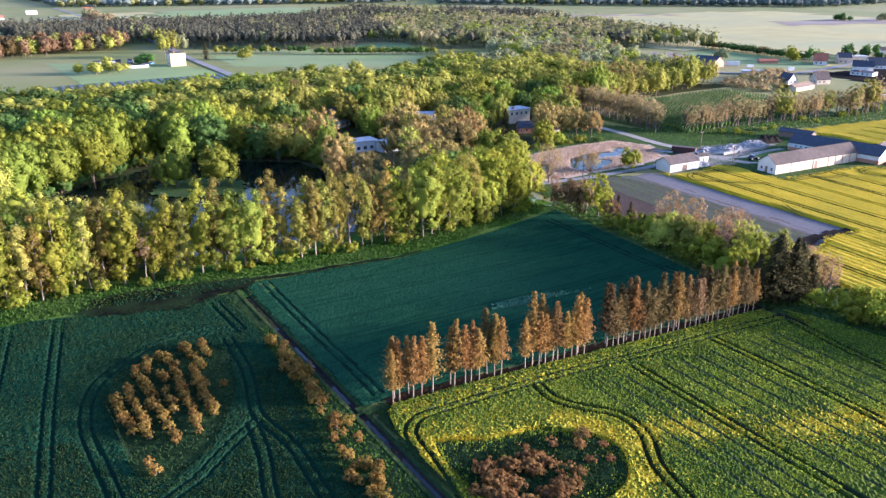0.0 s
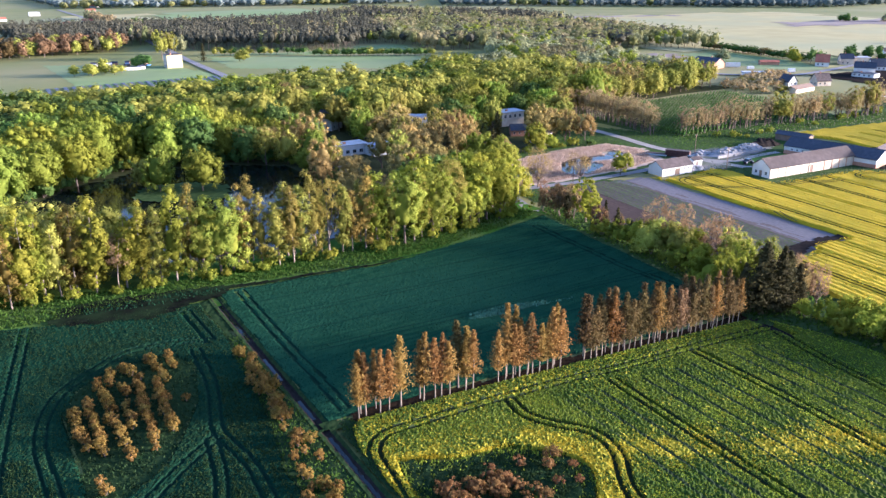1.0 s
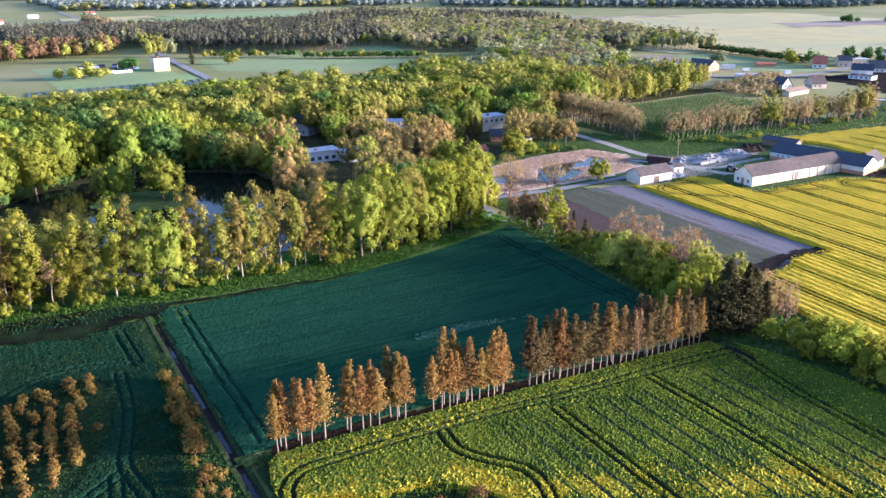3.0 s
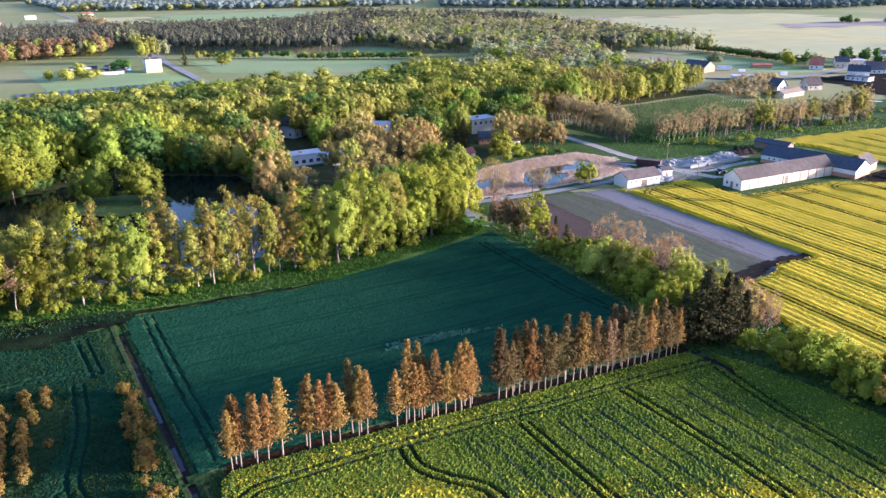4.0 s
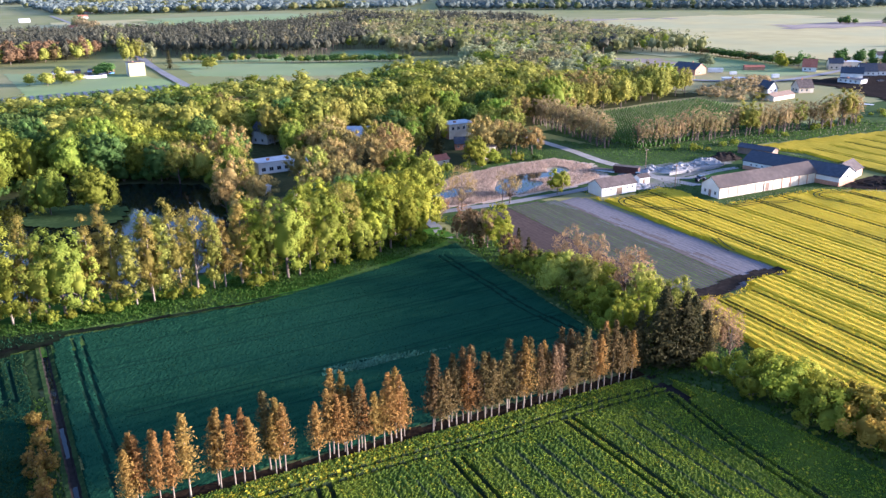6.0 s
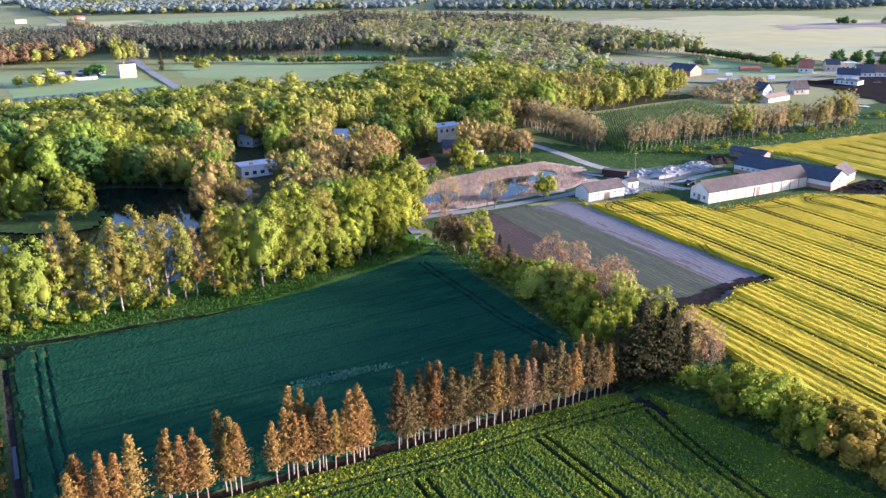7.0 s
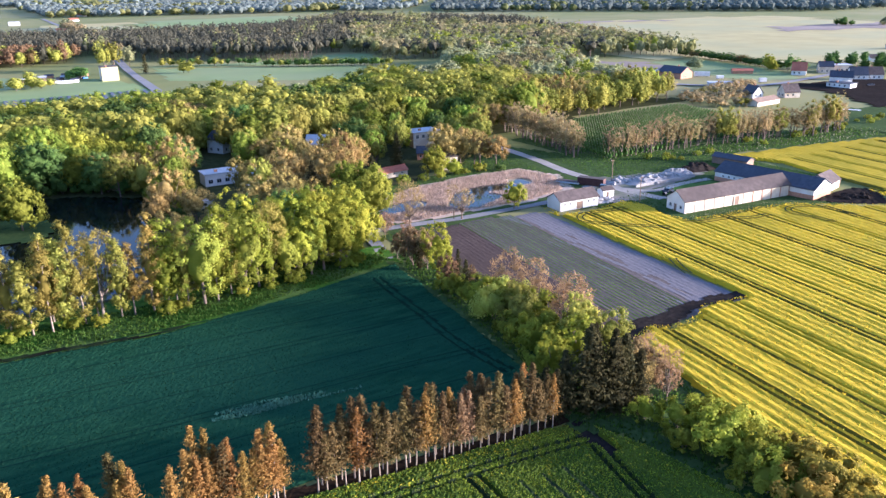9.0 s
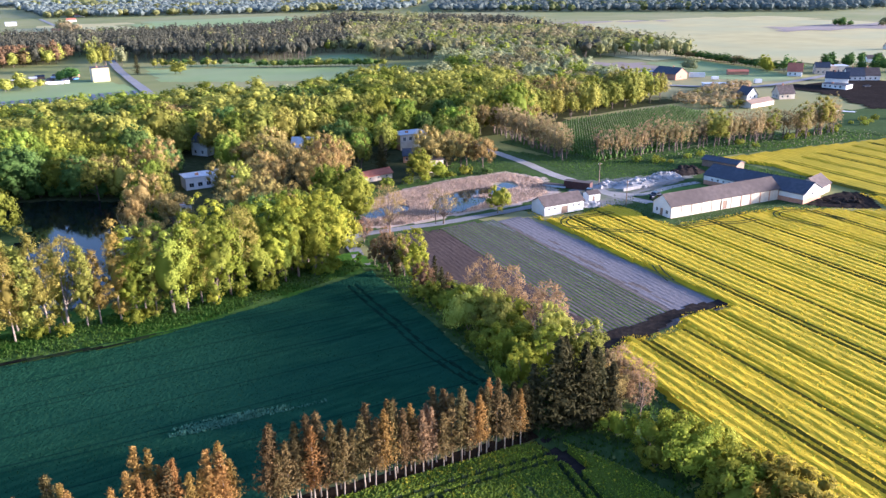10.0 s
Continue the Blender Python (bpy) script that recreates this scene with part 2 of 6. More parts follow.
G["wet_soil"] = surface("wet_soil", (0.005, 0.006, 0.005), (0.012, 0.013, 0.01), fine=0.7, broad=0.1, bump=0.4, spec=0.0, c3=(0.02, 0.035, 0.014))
# Lighter copy of the willow leaf: sunlight on the hedgerow bushes painted in
G["willow_sunlit"] = foliage("willow_sunlit", (0.33, 0.345, 0.049), (0.43, 0.433, 0.0805), clear=0.5)
G["yard_soil"] = surface("yard_soil", (0.175, 0.16, 0.142), (0.258, 0.239, 0.216), fine=0.5, broad=0.09, c3=(0.101, 0.12, 0.0597), bump=0.5, spec=0.02)
G["leaf_alder_brown"] = foliage("leaf_alder_brown", (0.23, 0.18, 0.0336), (0.313, 0.252, 0.0532), clear=0.46)
G["seedling"] = foliage("seedling", (0.085, 0.15, 0.026), (0.14, 0.195, 0.045), rand=0, island=0.2)
G["wheat_faint"] = surface("faint_crop_track", (0.00702, 0.0281, 0.0187), (0.0133, 0.0429, 0.0257), fine=2.0, broad=0.2, spec=0.0)
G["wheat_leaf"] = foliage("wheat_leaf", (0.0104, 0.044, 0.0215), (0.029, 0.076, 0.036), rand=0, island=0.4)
# Brightened for the wood's corner, whose sunlight is put into the colour
G["leaf_sunlit"] = foliage("leaf_sunlit", (0.257, 0.28, 0.0202), (0.356, 0.371, 0.0348), clear=0.5)
G["leaf_mid"] = foliage("leaf_mid", (0.203, 0.24, 0.0253), (0.3, 0.331, 0.0421), clear=0.48)


def glassy(name, color, rough, bump_scale, bump):
    m = bpy.data.materials.new(name)
    m.use_nodes = True
    N, L = m.node_tree.nodes, m.node_tree.links
    b = N["Principled BSDF"]
    b.inputs["Base Color"].default_value = (*color, 1)
    b.inputs["Roughness"].default_value = rough
    b.inputs["IOR"].default_value = 1.33
    t = N.new("ShaderNodeTexNoise")
    t.inputs["Scale"].default_value = bump_scale
    u = N.new("ShaderNodeBump")
    u.inputs["Strength"].default_value = bump
    u.inputs["Distance"].default_value = 0.05
    g = N.new("ShaderNodeNewGeometry")
    L.new(g.outputs["Position"], t.inputs["Vector"])
    L.new(t.outputs["Fac"], u.inputs["Height"])
    L.new(u.outputs[0], b.inputs["Normal"])
    return m


G["water"] = glassy("pond_water", (0.012, 0.018, 0.018), 0.04, 1.2, 0.15)
G["lake_water"] = glassy("lake_water", (0.006, 0.009, 0.008), 0.05, 0.8, 0.12)
G["lake_water"].node_tree.nodes["Principled BSDF"].inputs["Specular IOR Level"].default_value = 0.22
G["glass"] = glassy("dark_window_glass", (0.02, 0.025, 0.03), 0.08, 0.5, 0.02)


# ---- mesh tools ----
class Geo:
    """Collects vertices and faces, with a material slot for each face."""

    def __init__(self):
        self.v, self.f, self.m, self.n = [], [], [], 0

    def add(self, verts, faces, slot=0):
        verts = np.asarray(verts, float)
        for k in sorted({len(a) for a in faces}):
            self.f.append(np.array([a for a in faces if len(a) == k], dtype=np.int64) + self.n)
            self.m.append(np.full(len(self.f[-1]), slot, dtype=np.int32))
        self.v.append(verts)
        self.n += len(verts)

    def add_array(self, verts, faces, slot=0):
        self.v.append(verts)
        self.f.append(np.asarray(faces, dtype=np.int64) + self.n)
        self.m.append(np.full(len(faces), slot, dtype=np.int32) if np.isscalar(slot) else np.asarray(slot, dtype=np.int32))
        self.n += len(verts)

    def box(self, x0, y0, z0, x1, y1, z1, slot=0):
        v = [(x0, y0, z0), (x1, y0, z0), (x1, y1, z0), (x0, y1, z0), (x0, y0, z1), (x1, y0, z1), (x1, y1, z1), (x0, y1, z1)]
        self.add(v, [(0, 3, 2, 1), (4, 5, 6, 7), (0, 1, 5, 4), (1, 2, 6, 5), (2, 3, 7, 6), (3, 0, 4, 7)], slot)

    def tube(self, pts, radii, sides=5, slot=0):
        pts = [Vector(p) for p in pts]
        rings = []
        for i, p in enumerate(pts):
            d = (pts[min(i + 1, len(pts) - 1)] - pts[max(i - 1, 0)]).normalized()
            a = d.orthogonal().normalized()
            b = d.cross(a)
            rings += [p + (a * math.cos(k * 2 * math.pi / sides) + b * math.sin(k * 2 * math.pi / sides)) * radii[i] for k in range(sides)]
        faces = [(i * sides + k, i * sides + (k + 1) % sides, (i + 1) * sides + (k + 1) % sides, (i + 1) * sides + k) for i in range(len(pts) - 1) for k in range(sides)]
        faces.append(tuple((len(pts) - 1) * sides + k for k in range(sides)))
        self.add([tuple(r) for r in rings], faces, slot)

    def mesh(self, name, mats, smooth=False):
        me = bpy.data.meshes.new(name)
        v = np.concatenate(self.v).astype(np.float32)
        loops = np.concatenate([f.ravel() for f in self.f]).astype(np.int32)
        sizes = np.concatenate([np.full(len(f), f.shape[1], dtype=np.int32) for f in self.f])
        me.vertices.add(len(v))
        me.vertices.foreach_set("co", v.ravel())
        me.loops.add(len(loops))
        me.loops.foreach_set("vertex_index", loops)
        me.polygons.add(len(sizes))
        me.polygons.foreach_set("loop_start", np.concatenate([[0], np.cumsum(sizes)[:-1]]).astype(np.int32))
        for m in mats:
            me.materials.append(m)
        if len(mats) > 1:
            me.polygons.foreach_set("material_index", np.concatenate(self.m).astype(np.int32))
        me.polygons.foreach_set("use_smooth", np.full(len(sizes), smooth, dtype=bool))
        me.update(calc_edges=True)
        return me


def part(name, geo, mats, parent, label="", smooth=False):
    mats = mats if isinstance(mats, (list, tuple)) else [mats]
    me = geo if isinstance(geo, bpy.types.Mesh) else geo.mesh(name, mats, smooth)
    ob = new(name, me)
    ob.parent = parent
    return tagged(ob, label)


def thing(name, m, label, category, group="", kind=""):
    ob = new(name)
    ob.empty_display_size = 0.5
    ob.matrix_world = m
    return tagged(ob, label, category, group, kind)


def sheet_object(name, geo, mats, label, category, kind="structure", smooth=False):
    ob = new(name, geo.mesh(name, mats if isinstance(mats, (list, tuple)) else [mats], smooth))
    return tagged(ob, label, category, kind=kind)


def inside(x, y, poly):
    x, y = np.asarray(x, float), np.asarray(y, float)
    hit = np.zeros(x.shape, bool)
    n = len(poly)
    for i in range(n):
        (x0, y0), (x1, y1) = poly[i], poly[(i + 1) % n]
        if y0 == y1:
            continue
        c = ((y0 > y) != (y1 > y)) & (x < (x1 - x0) * (y - y0) / (y1 - y0) + x0)
        hit ^= c
    return hit


def line_distance(x, y, lines):
    d = np.full(np.shape(x), 1e9)
    for pts in lines:
        for (x0, y0), (x1, y1) in zip(pts, pts[1:]):
            dx, dy = x1 - x0, y1 - y0
            q = np.clip(((x - x0) * dx + (y - y0) * dy) / (dx * dx + dy * dy + 1e-9), 0, 1)
            d = np.minimum(d, np.hypot(x - x0 - q * dx, y - y0 - q * dy))
    return d


def soft_line(pts, step=2.0):
    """A smooth line through the given points."""
    p = [np.array(a, float) for a in pts]
    if len(p) < 3:
        return [tuple(a) for a in p]
    p = [2 * p[0] - p[1]] + p + [2 * p[-1] - p[-2]]
    out = []
    for i in range(1, len(p) - 2):
        k = max(2, int(np.linalg.norm(p[i + 1] - p[i]) / step))
        for j in range(k):
            t = j / k
            out.append(tuple(0.5 * (2 * p[i] + (p[i + 1] - p[i - 1]) * t + (2 * p[i - 1] - 5 * p[i] + 4 * p[i + 1] - p[i + 2]) * t * t + (3 * p[i] - p[i - 1] - 3 * p[i + 1] + p[i + 2]) * t ** 3)))
    out.append(tuple(p[-2]))
    return out


def offset_line(pts, d):
    p = np.array(pts, float)
    t = np.gradient(p, axis=0)
    t /= np.linalg.norm(t, axis=1)[:, None] + 1e-9
    return [tuple(a) for a in p + d * np.stack([-t[:, 1], t[:, 0]], 1)]


def wheel_pairs(lines, half=0.95):
    out = []
    for pts in lines:
        s = soft_line(pts)
        out += [offset_line(s, half), offset_line(s, -half)]
    return out


def value_noise(x, y, scale, seed):
    """Smooth noise between 0 and 1 on a plane."""
    r = np.random.RandomState(seed).rand(256, 256)
    u, v = x / scale + 1000, y / scale + 1000
    i, j = np.floor(u).astype(int), np.floor(v).astype(int)
    a, b = u - i, v - j
    a, b = a * a * (3 - 2 * a), b * b * (3 - 2 * b)
    w = lambda p, q: r[p % 256, q % 256]
    return (w(i, j) * (1 - a) + w(i + 1, j) * a) * (1 - b) + (w(i, j + 1) * (1 - a) + w(i + 1, j + 1) * a) * b


def field(name, poly, cell, height, lumps, mats, label, category, tracks=(), width=0.4, seed=1, base=0.03, edge_drop=True, bumps=0.5, furrow=None, zone=None, shear=0.0, along=None, hole=None):
    """A crop standing on the ground: a lumpy top, wheel tracks sunk into it, and edges that come down to the soil. Slot 1 is the track."""
    rng = np.random.RandomState(seed)
    along = along or cell
    xs, ys = [p[0] - shear * p[1] for p in poly], [p[1] for p in poly]
    nx, ny = int((max(xs) - min(xs)) / cell) + 2, int((max(ys) - min(ys)) / along) + 2
    gx, gy = np.meshgrid(min(xs) + np.arange(nx) * cell, min(ys) + np.arange(ny) * along, indexing="ij")
    gx = gx + shear * gy
    cx, cy = gx[:-1, :-1] + (cell + shear * along) / 2, gy[:-1, :-1] + along / 2
    wob = 1.2 * (value_noise(cx, cy, 6, seed + 9) - 0.5)
    keep = inside(cx + wob, cy + wob, poly)
    if hole:
        keep &= ~inside(cx + wob, cy + wob, hole)
    z = height + lumps * (rng.rand(nx, ny) - 0.5) + lumps * bumps * (value_noise(gx, gy, 3.0, seed) - 0.5)
    if furrow:
        z = z + furrow[0] * np.sin((gx - furrow[2] * gy) * 2 * math.pi / furrow[1])
    d = line_distance(gx, gy, tracks) if tracks else np.full(gx.shape, 1e9)
    z = np.where(d < width, base + 0.04 + 0.1 * height * np.clip(d / width, 0, 1), z)
    pad = np.zeros((nx + 1, ny + 1), bool)
    pad[1:-1, 1:-1] = keep
    full = pad[:-1, :-1] & pad[1:, :-1] & pad[:-1, 1:] & pad[1:, 1:]
    if edge_drop:
        z = np.where(full, z, base)
    px = gx + cell * (0.15 if shear else 0.35) * (rng.rand(nx, ny) - 0.5)
    py = gy + along * 0.35 * (rng.rand(nx, ny) - 0.5)
    idx = np.arange(nx * ny).reshape(nx, ny)
    faces = np.stack([idx[:-1, :-1], idx[1:, :-1], idx[1:, 1:], idx[:-1, 1:]], -1)[keep]
    slot = (line_distance(cx, cy, tracks)[keep] < width).astype(int) if tracks else np.zeros(len(faces), int)
    if zone:
        slot = zone(cx[keep], cy[keep])
    used, inv = np.unique(faces, return_inverse=True)
    g = Geo()
    g.add_array(np.stack([px, py, z], -1).reshape(-1, 3)[used], inv.reshape(-1, 4), slot)
    return sheet_object(name, g, mats, label, category, smooth=False)


def tufts(name, poly, density, size, height, mats, label, category, tracks=(), width=0.5, seed=2, bloom=None, hole=None, thin=1.0):
    """Standing plants, each a small upright leaf. bloom gives the share of plants in flower at a place."""
    rng = np.random.RandomState(seed)
    xs, ys = [p[0] for p in poly], [p[1] for p in poly]
    n = int((max(xs) - min(xs)) * (max(ys) - min(ys)) * density)
    x, y = rng.uniform(min(xs), max(xs), n), rng.uniform(min(ys), max(ys), n)
    k = inside(x, y, poly)
    if hole:
        k &= ~inside(x, y, hole)
    if tracks:
        k &= line_distance(x, y, tracks) > width
    x, y = x[k], y[k]
    n = len(x)
    a = rng.uniform(0, 2 * math.pi, n)
    s, h = thin * size * rng.uniform(0.6, 1.4, n), size * rng.uniform(0.6, 1.5, n)
    zb = height * rng.uniform(0.7, 1.0, n)
    lean = rng.normal(0, 0.35, (n, 2)) * h[:, None]
    p0 = np.stack([x - np.cos(a) * s / 2, y - np.sin(a) * s / 2, zb], 1)
    p1 = np.stack([x + np.cos(a) * s / 2, y + np.sin(a) * s / 2, zb], 1)
    p2 = np.stack([x + lean[:, 0], y + lean[:, 1], zb + h], 1)
    v = np.stack([p0, p1, p2], 1).reshape(-1, 3)
    g = Geo()
    slot = np.zeros(n, int) if bloom is None else (rng.rand(n) < bloom(x, y)).astype(int)
    g.add_array(v, np.arange(3 * n).reshape(n, 3), slot)
    return sheet_object(name, g, mats, label, category, kind="stuff")


def flat(name, poly, z, mat, label, category, cell=6.0, lift=0.0, seed=3):
    """A piece of ground: a thin sheet with an uneven edge."""
    return field(name, poly, cell, z, lift, [mat], label, category, seed=seed, base=z, edge_drop=False)


def ribbon(name, pts, width, z, mat, label, category, step=3.0, seed=0):
    rng = np.random.RandomState(seed)
    s = soft_line(pts, step)
    w = width / 2
    l, r = offset_line(s, w), offset_line(s, -w)
    v = []
    for a, b in zip(l, r):
        v += [(a[0] + rng.uniform(-0.1, 0.1) * w, a[1] + rng.uniform(-0.1, 0.1) * w, z), (b[0] + rng.uniform(-0.1, 0.1) * w, b[1] + rng.uniform(-0.1, 0.1) * w, z)]
    g = Geo()
    g.add(v, [(2 * i, 2 * i + 1, 2 * i + 3, 2 * i + 2) for i in range(len(s) - 1)])
    return sheet_object(name, g, mat, label, category)


# ---- the land ----
g = Geo()
gxs = np.concatenate([np.linspace(-4600, -600, 9), np.linspace(-500, 1500, 41), np.linspace(1700, 4600, 9)])
gys = np.concatenate([np.linspace(-4600, -600, 9), np.linspace(-500, 1500, 41), np.linspace(1700, 4600, 9)])
gx, gy = np.meshgrid(gxs, gys, indexing="ij")
idx = np.arange(gx.size).reshape(gx.shape)
g.add_array(np.stack([gx, gy, np.full(gx.shape, -0.06)], -1).reshape(-1, 3), np.stack([idx[:-1, :-1], idx[1:, :-1], idx[1:, 1:], idx[:-1, 1:]], -1).reshape(-1, 4))
sheet_object("ground", g, G["ground"], "flat farmland with meadow grass reaching the horizon", "ground")

# wheat field between ditch, spruce row, hedgerow and wood
A_POLY = [(56.9, 111), (62, 110.8), (157, 99), (160, 104), (163, 125), (166, 150), (170, 184), (162, 182), (134, 177), (103, 174), (80, 178), (59.8, 181)]
A_TRACKS = wheel_pairs([[(65, 178), (63, 143), (62.5, 128), (61.5, 113)], [(160.3, 176.8), (159.2, 164.2), (158.4, 150.2), (157.1, 136.8), (157.5, 125.2), (158.5, 116.8)]])
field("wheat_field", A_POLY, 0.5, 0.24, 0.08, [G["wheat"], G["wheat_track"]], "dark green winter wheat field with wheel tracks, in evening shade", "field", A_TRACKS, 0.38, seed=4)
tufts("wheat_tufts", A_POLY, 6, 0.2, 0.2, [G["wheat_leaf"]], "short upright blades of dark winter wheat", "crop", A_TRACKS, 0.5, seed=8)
# dark ribbons on top of the wheat; their colour carries the sunken tracks' shade
for k in range(6):
    for d in ((-0.9, 0.9) if k % 2 else (0.0,)):
        y0 = 121 + 10.3 * k + d
        ribbon("crop_track", [(67, y0 + 6.5), (100, y0 + 3.0), (133, y0), (160 + 1.2 * k, y0 - 3.5)], 0.34, 0.29, G["wheat_faint"], "narrow dark wheel track laid over green wheat", "track", step=4.0, seed=30 + k)
for k, (line, w, n) in enumerate((([(103, 131.4), (107, 131.0), (111, 130.3), (117, 129.9), (124, 129.4)], 1.2, 20), ([(104, 133.2), (112, 132.0), (120, 130.8)], 1.0, 12), ([(120, 128.6), (131, 127.2)], 1.0, 9))):
    rim = [(x, y + w * (0.35 if i in (0, len(line) - 1) else 1.0)) for i, (x, y) in enumerate(line)]
    rim += [(x, y - w * (0.35 if i in (0, len(line) - 1) else 1.0)) for i, (x, y) in reversed(list(enumerate(line)))]
    tufts("thin_crop_patch", rim, n, 0.36, 0.3, [G["pale_blade"]], "pale streak of wheat in the dark field", "crop", seed=36 + k)

# wheat west of the ditch with a round planting left out of it
B_POLY = [(-12, 78), (45, 78), (46, 86), (45, 100), (49, 118), (51, 130), (52, 145), (54, 152), (54, 176), (34, 180), (10, 186), (-12, 190)]
PLANT = [(18, 123), (18, 140), (22, 148), (30, 153), (42, 152), (44, 146), (40, 131), (35, 122), (30, 114), (22, 108), (17, 112)]
B_TRACKS = wheel_pairs([[(18, 187), (9, 143), (4, 115), (0, 95)], [(8, 191), (3, 165), (-2, 140)],
                        [(50, 154), (47, 156.5), (35, 159), (27, 155), (19, 148), (15, 140), (13, 130), (13, 119), (13, 108), (12, 95)],
                        [(50, 173), (50, 154)], [(46, 152), (44, 135), (40, 120), (40, 115)],
                        [(39, 117), (31, 111), (25, 106), (19, 103)], [(38, 117), (36, 106), (33, 96), (31, 85)], [(40, 115), (41, 105), (40, 93), (39, 80)]])
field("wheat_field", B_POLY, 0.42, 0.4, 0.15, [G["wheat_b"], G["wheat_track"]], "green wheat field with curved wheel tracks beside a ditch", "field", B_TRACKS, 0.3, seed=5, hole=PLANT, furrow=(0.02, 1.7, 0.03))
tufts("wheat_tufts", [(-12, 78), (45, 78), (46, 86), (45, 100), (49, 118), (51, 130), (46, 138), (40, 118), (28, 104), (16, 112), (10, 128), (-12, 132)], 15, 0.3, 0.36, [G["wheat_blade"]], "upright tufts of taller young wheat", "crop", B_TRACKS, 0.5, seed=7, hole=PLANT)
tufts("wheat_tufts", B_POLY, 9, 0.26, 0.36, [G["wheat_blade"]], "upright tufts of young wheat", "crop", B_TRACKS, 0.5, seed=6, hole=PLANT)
flat("grass_island", PLANT, 0.12, G["bank_grass"], "rough grass patch under planted shrubs", "grass", cell=1.0, lift=0.15, seed=12)
flat("grass_strip", [(46, 80), (52.6, 80), (54, 110), (55.2, 140), (56.6, 176), (54, 176), (53, 153), (51, 140), (49, 120), (45, 101)], 0.3, G["bank_grass"], "rough grass strip along the ditch", "grass", cell=1.0, lift=0.15, seed=13)
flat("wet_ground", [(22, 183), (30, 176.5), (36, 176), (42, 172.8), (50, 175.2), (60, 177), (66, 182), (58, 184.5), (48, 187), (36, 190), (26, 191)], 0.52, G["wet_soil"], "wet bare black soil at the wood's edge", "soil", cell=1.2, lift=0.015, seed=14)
tufts("grass_tufts", [(30, 183.5), (44, 180), (60, 178.5), (64, 181), (56, 184), (42, 185.5), (30, 187.5)], 2.2, 0.5, 0.4, [G["wheat_leaf"]], "sedge tufts on wet black soil", "grass", seed=79)
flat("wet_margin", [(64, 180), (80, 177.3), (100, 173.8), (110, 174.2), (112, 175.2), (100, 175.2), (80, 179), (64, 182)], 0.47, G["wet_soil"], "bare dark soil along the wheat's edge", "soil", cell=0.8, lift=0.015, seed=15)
flat("wood_margin", [(-5, 178), (28, 174), (56, 172), (80, 172), (103, 170), (122, 171), (150, 176), (172, 184), (174, 200), (160, 200), (110, 200), (60, 204), (-5, 212)], 0.14, G["grass"], "bright grass verge along the wood", "grass", cell=1.5, lift=0.06, seed=16)

flat("hedge_floor", [(155, 101), (157.5, 104), (160.5, 125), (163.5, 150), (167.5, 186), (183, 196), (183, 116), (186, 98), (179, 62), (178, 20), (164, 20), (162, 82), (156, 93)], 0.06, G["hedge_grass"], "shady rough grass under the hedgerow", "grass", cell=1.5, lift=0.3, seed=17)

# ditch with banks
g = Geo()
prof = [(-1.5, 0.42), (-0.75, 0.28), (-0.34, -0.04), (0.34, -0.04), (0.75, 0.28), (1.5, 0.42)]
ys = np.linspace(60, 180, 160)
rng = np.random.RandomState(8)
cxs = 54.2 + (ys - 83) * 0.042
v = np.array([[(c + o + rng.normal(0, 0.05), y, z + (rng.normal(0, 0.04) if z > 0 else 0)) for o, z in prof] for c, y in zip(cxs, ys)])
idx = np.arange(v.shape[0] * 6).reshape(-1, 6)
fc = np.stack([idx[:-1, :-1], idx[:-1, 1:], idx[1:, 1:], idx[1:, :-1]], -1)
sl = np.tile(np.array([3, 0, 1, 0, 2]), (len(ys) - 1, 1))
sl[:, 2] = np.where(value_noise(ys[:-1], 0 * ys[:-1], 9, 44) > 0.5, 1, 0)
sl = sl.reshape(-1)
g.add_array(v.reshape(-1, 3), fc.reshape(-1, 4), sl)
sheet_object("ditch", g, [G["soil"], G["water"], G["bank_grass"], G["bank_grass"]], "straight field ditch with dark wet bed between grassy banks", "ditch")
flat("grass_strip", [(56.4, 60), (58, 60), (58.6, 97), (62.5, 106.2), (60, 110), (57.8, 107), (56.6, 95)], 0.36, G["bank_grass"], "trampled grass strip between ditch and canola", "grass", cell=0.8, lift=0.15, seed=29)
tufts("grass_tufts", [(56.4, 60), (58, 60), (58.6, 97), (62.5, 106.2), (60, 110), (57.8, 107), (56.6, 95)], 6, 0.32, 0.3, [G["grass_blade"]], "tufts of grass beside the ditch", "grass", seed=77)
flat("grass_strip", [(49, -90), (57.5, -90), (57.5, 61), (53, 61), (46.5, 80), (45.5, 79), (49, 61)], 0.2, G["bank_grass"], "rough grass strip along the ditch", "grass", cell=3.0, lift=0.1, seed=69)
flat("culvert_track", [(53.5, 107.5), (58, 107), (59.5, 110), (56, 110.5)], 0.45, G["bank_grass"], "bare crossing over the ditch", "track", cell=0.8, lift=0.1, seed=18)

# canola in front of the spruces
C_POLY = [(56.4, 70), (56.9, 92), (57.6, 100), (59.4, 105.4), (61.8, 107.2), (70, 106.4), (90, 103.8), (120, 99.4), (150, 95.4), (154, 94.4), (154.4, 84), (156.4, 84), (157.8, 92), (161, 82), (162.5, 70), (163, 40), (57, 40)]
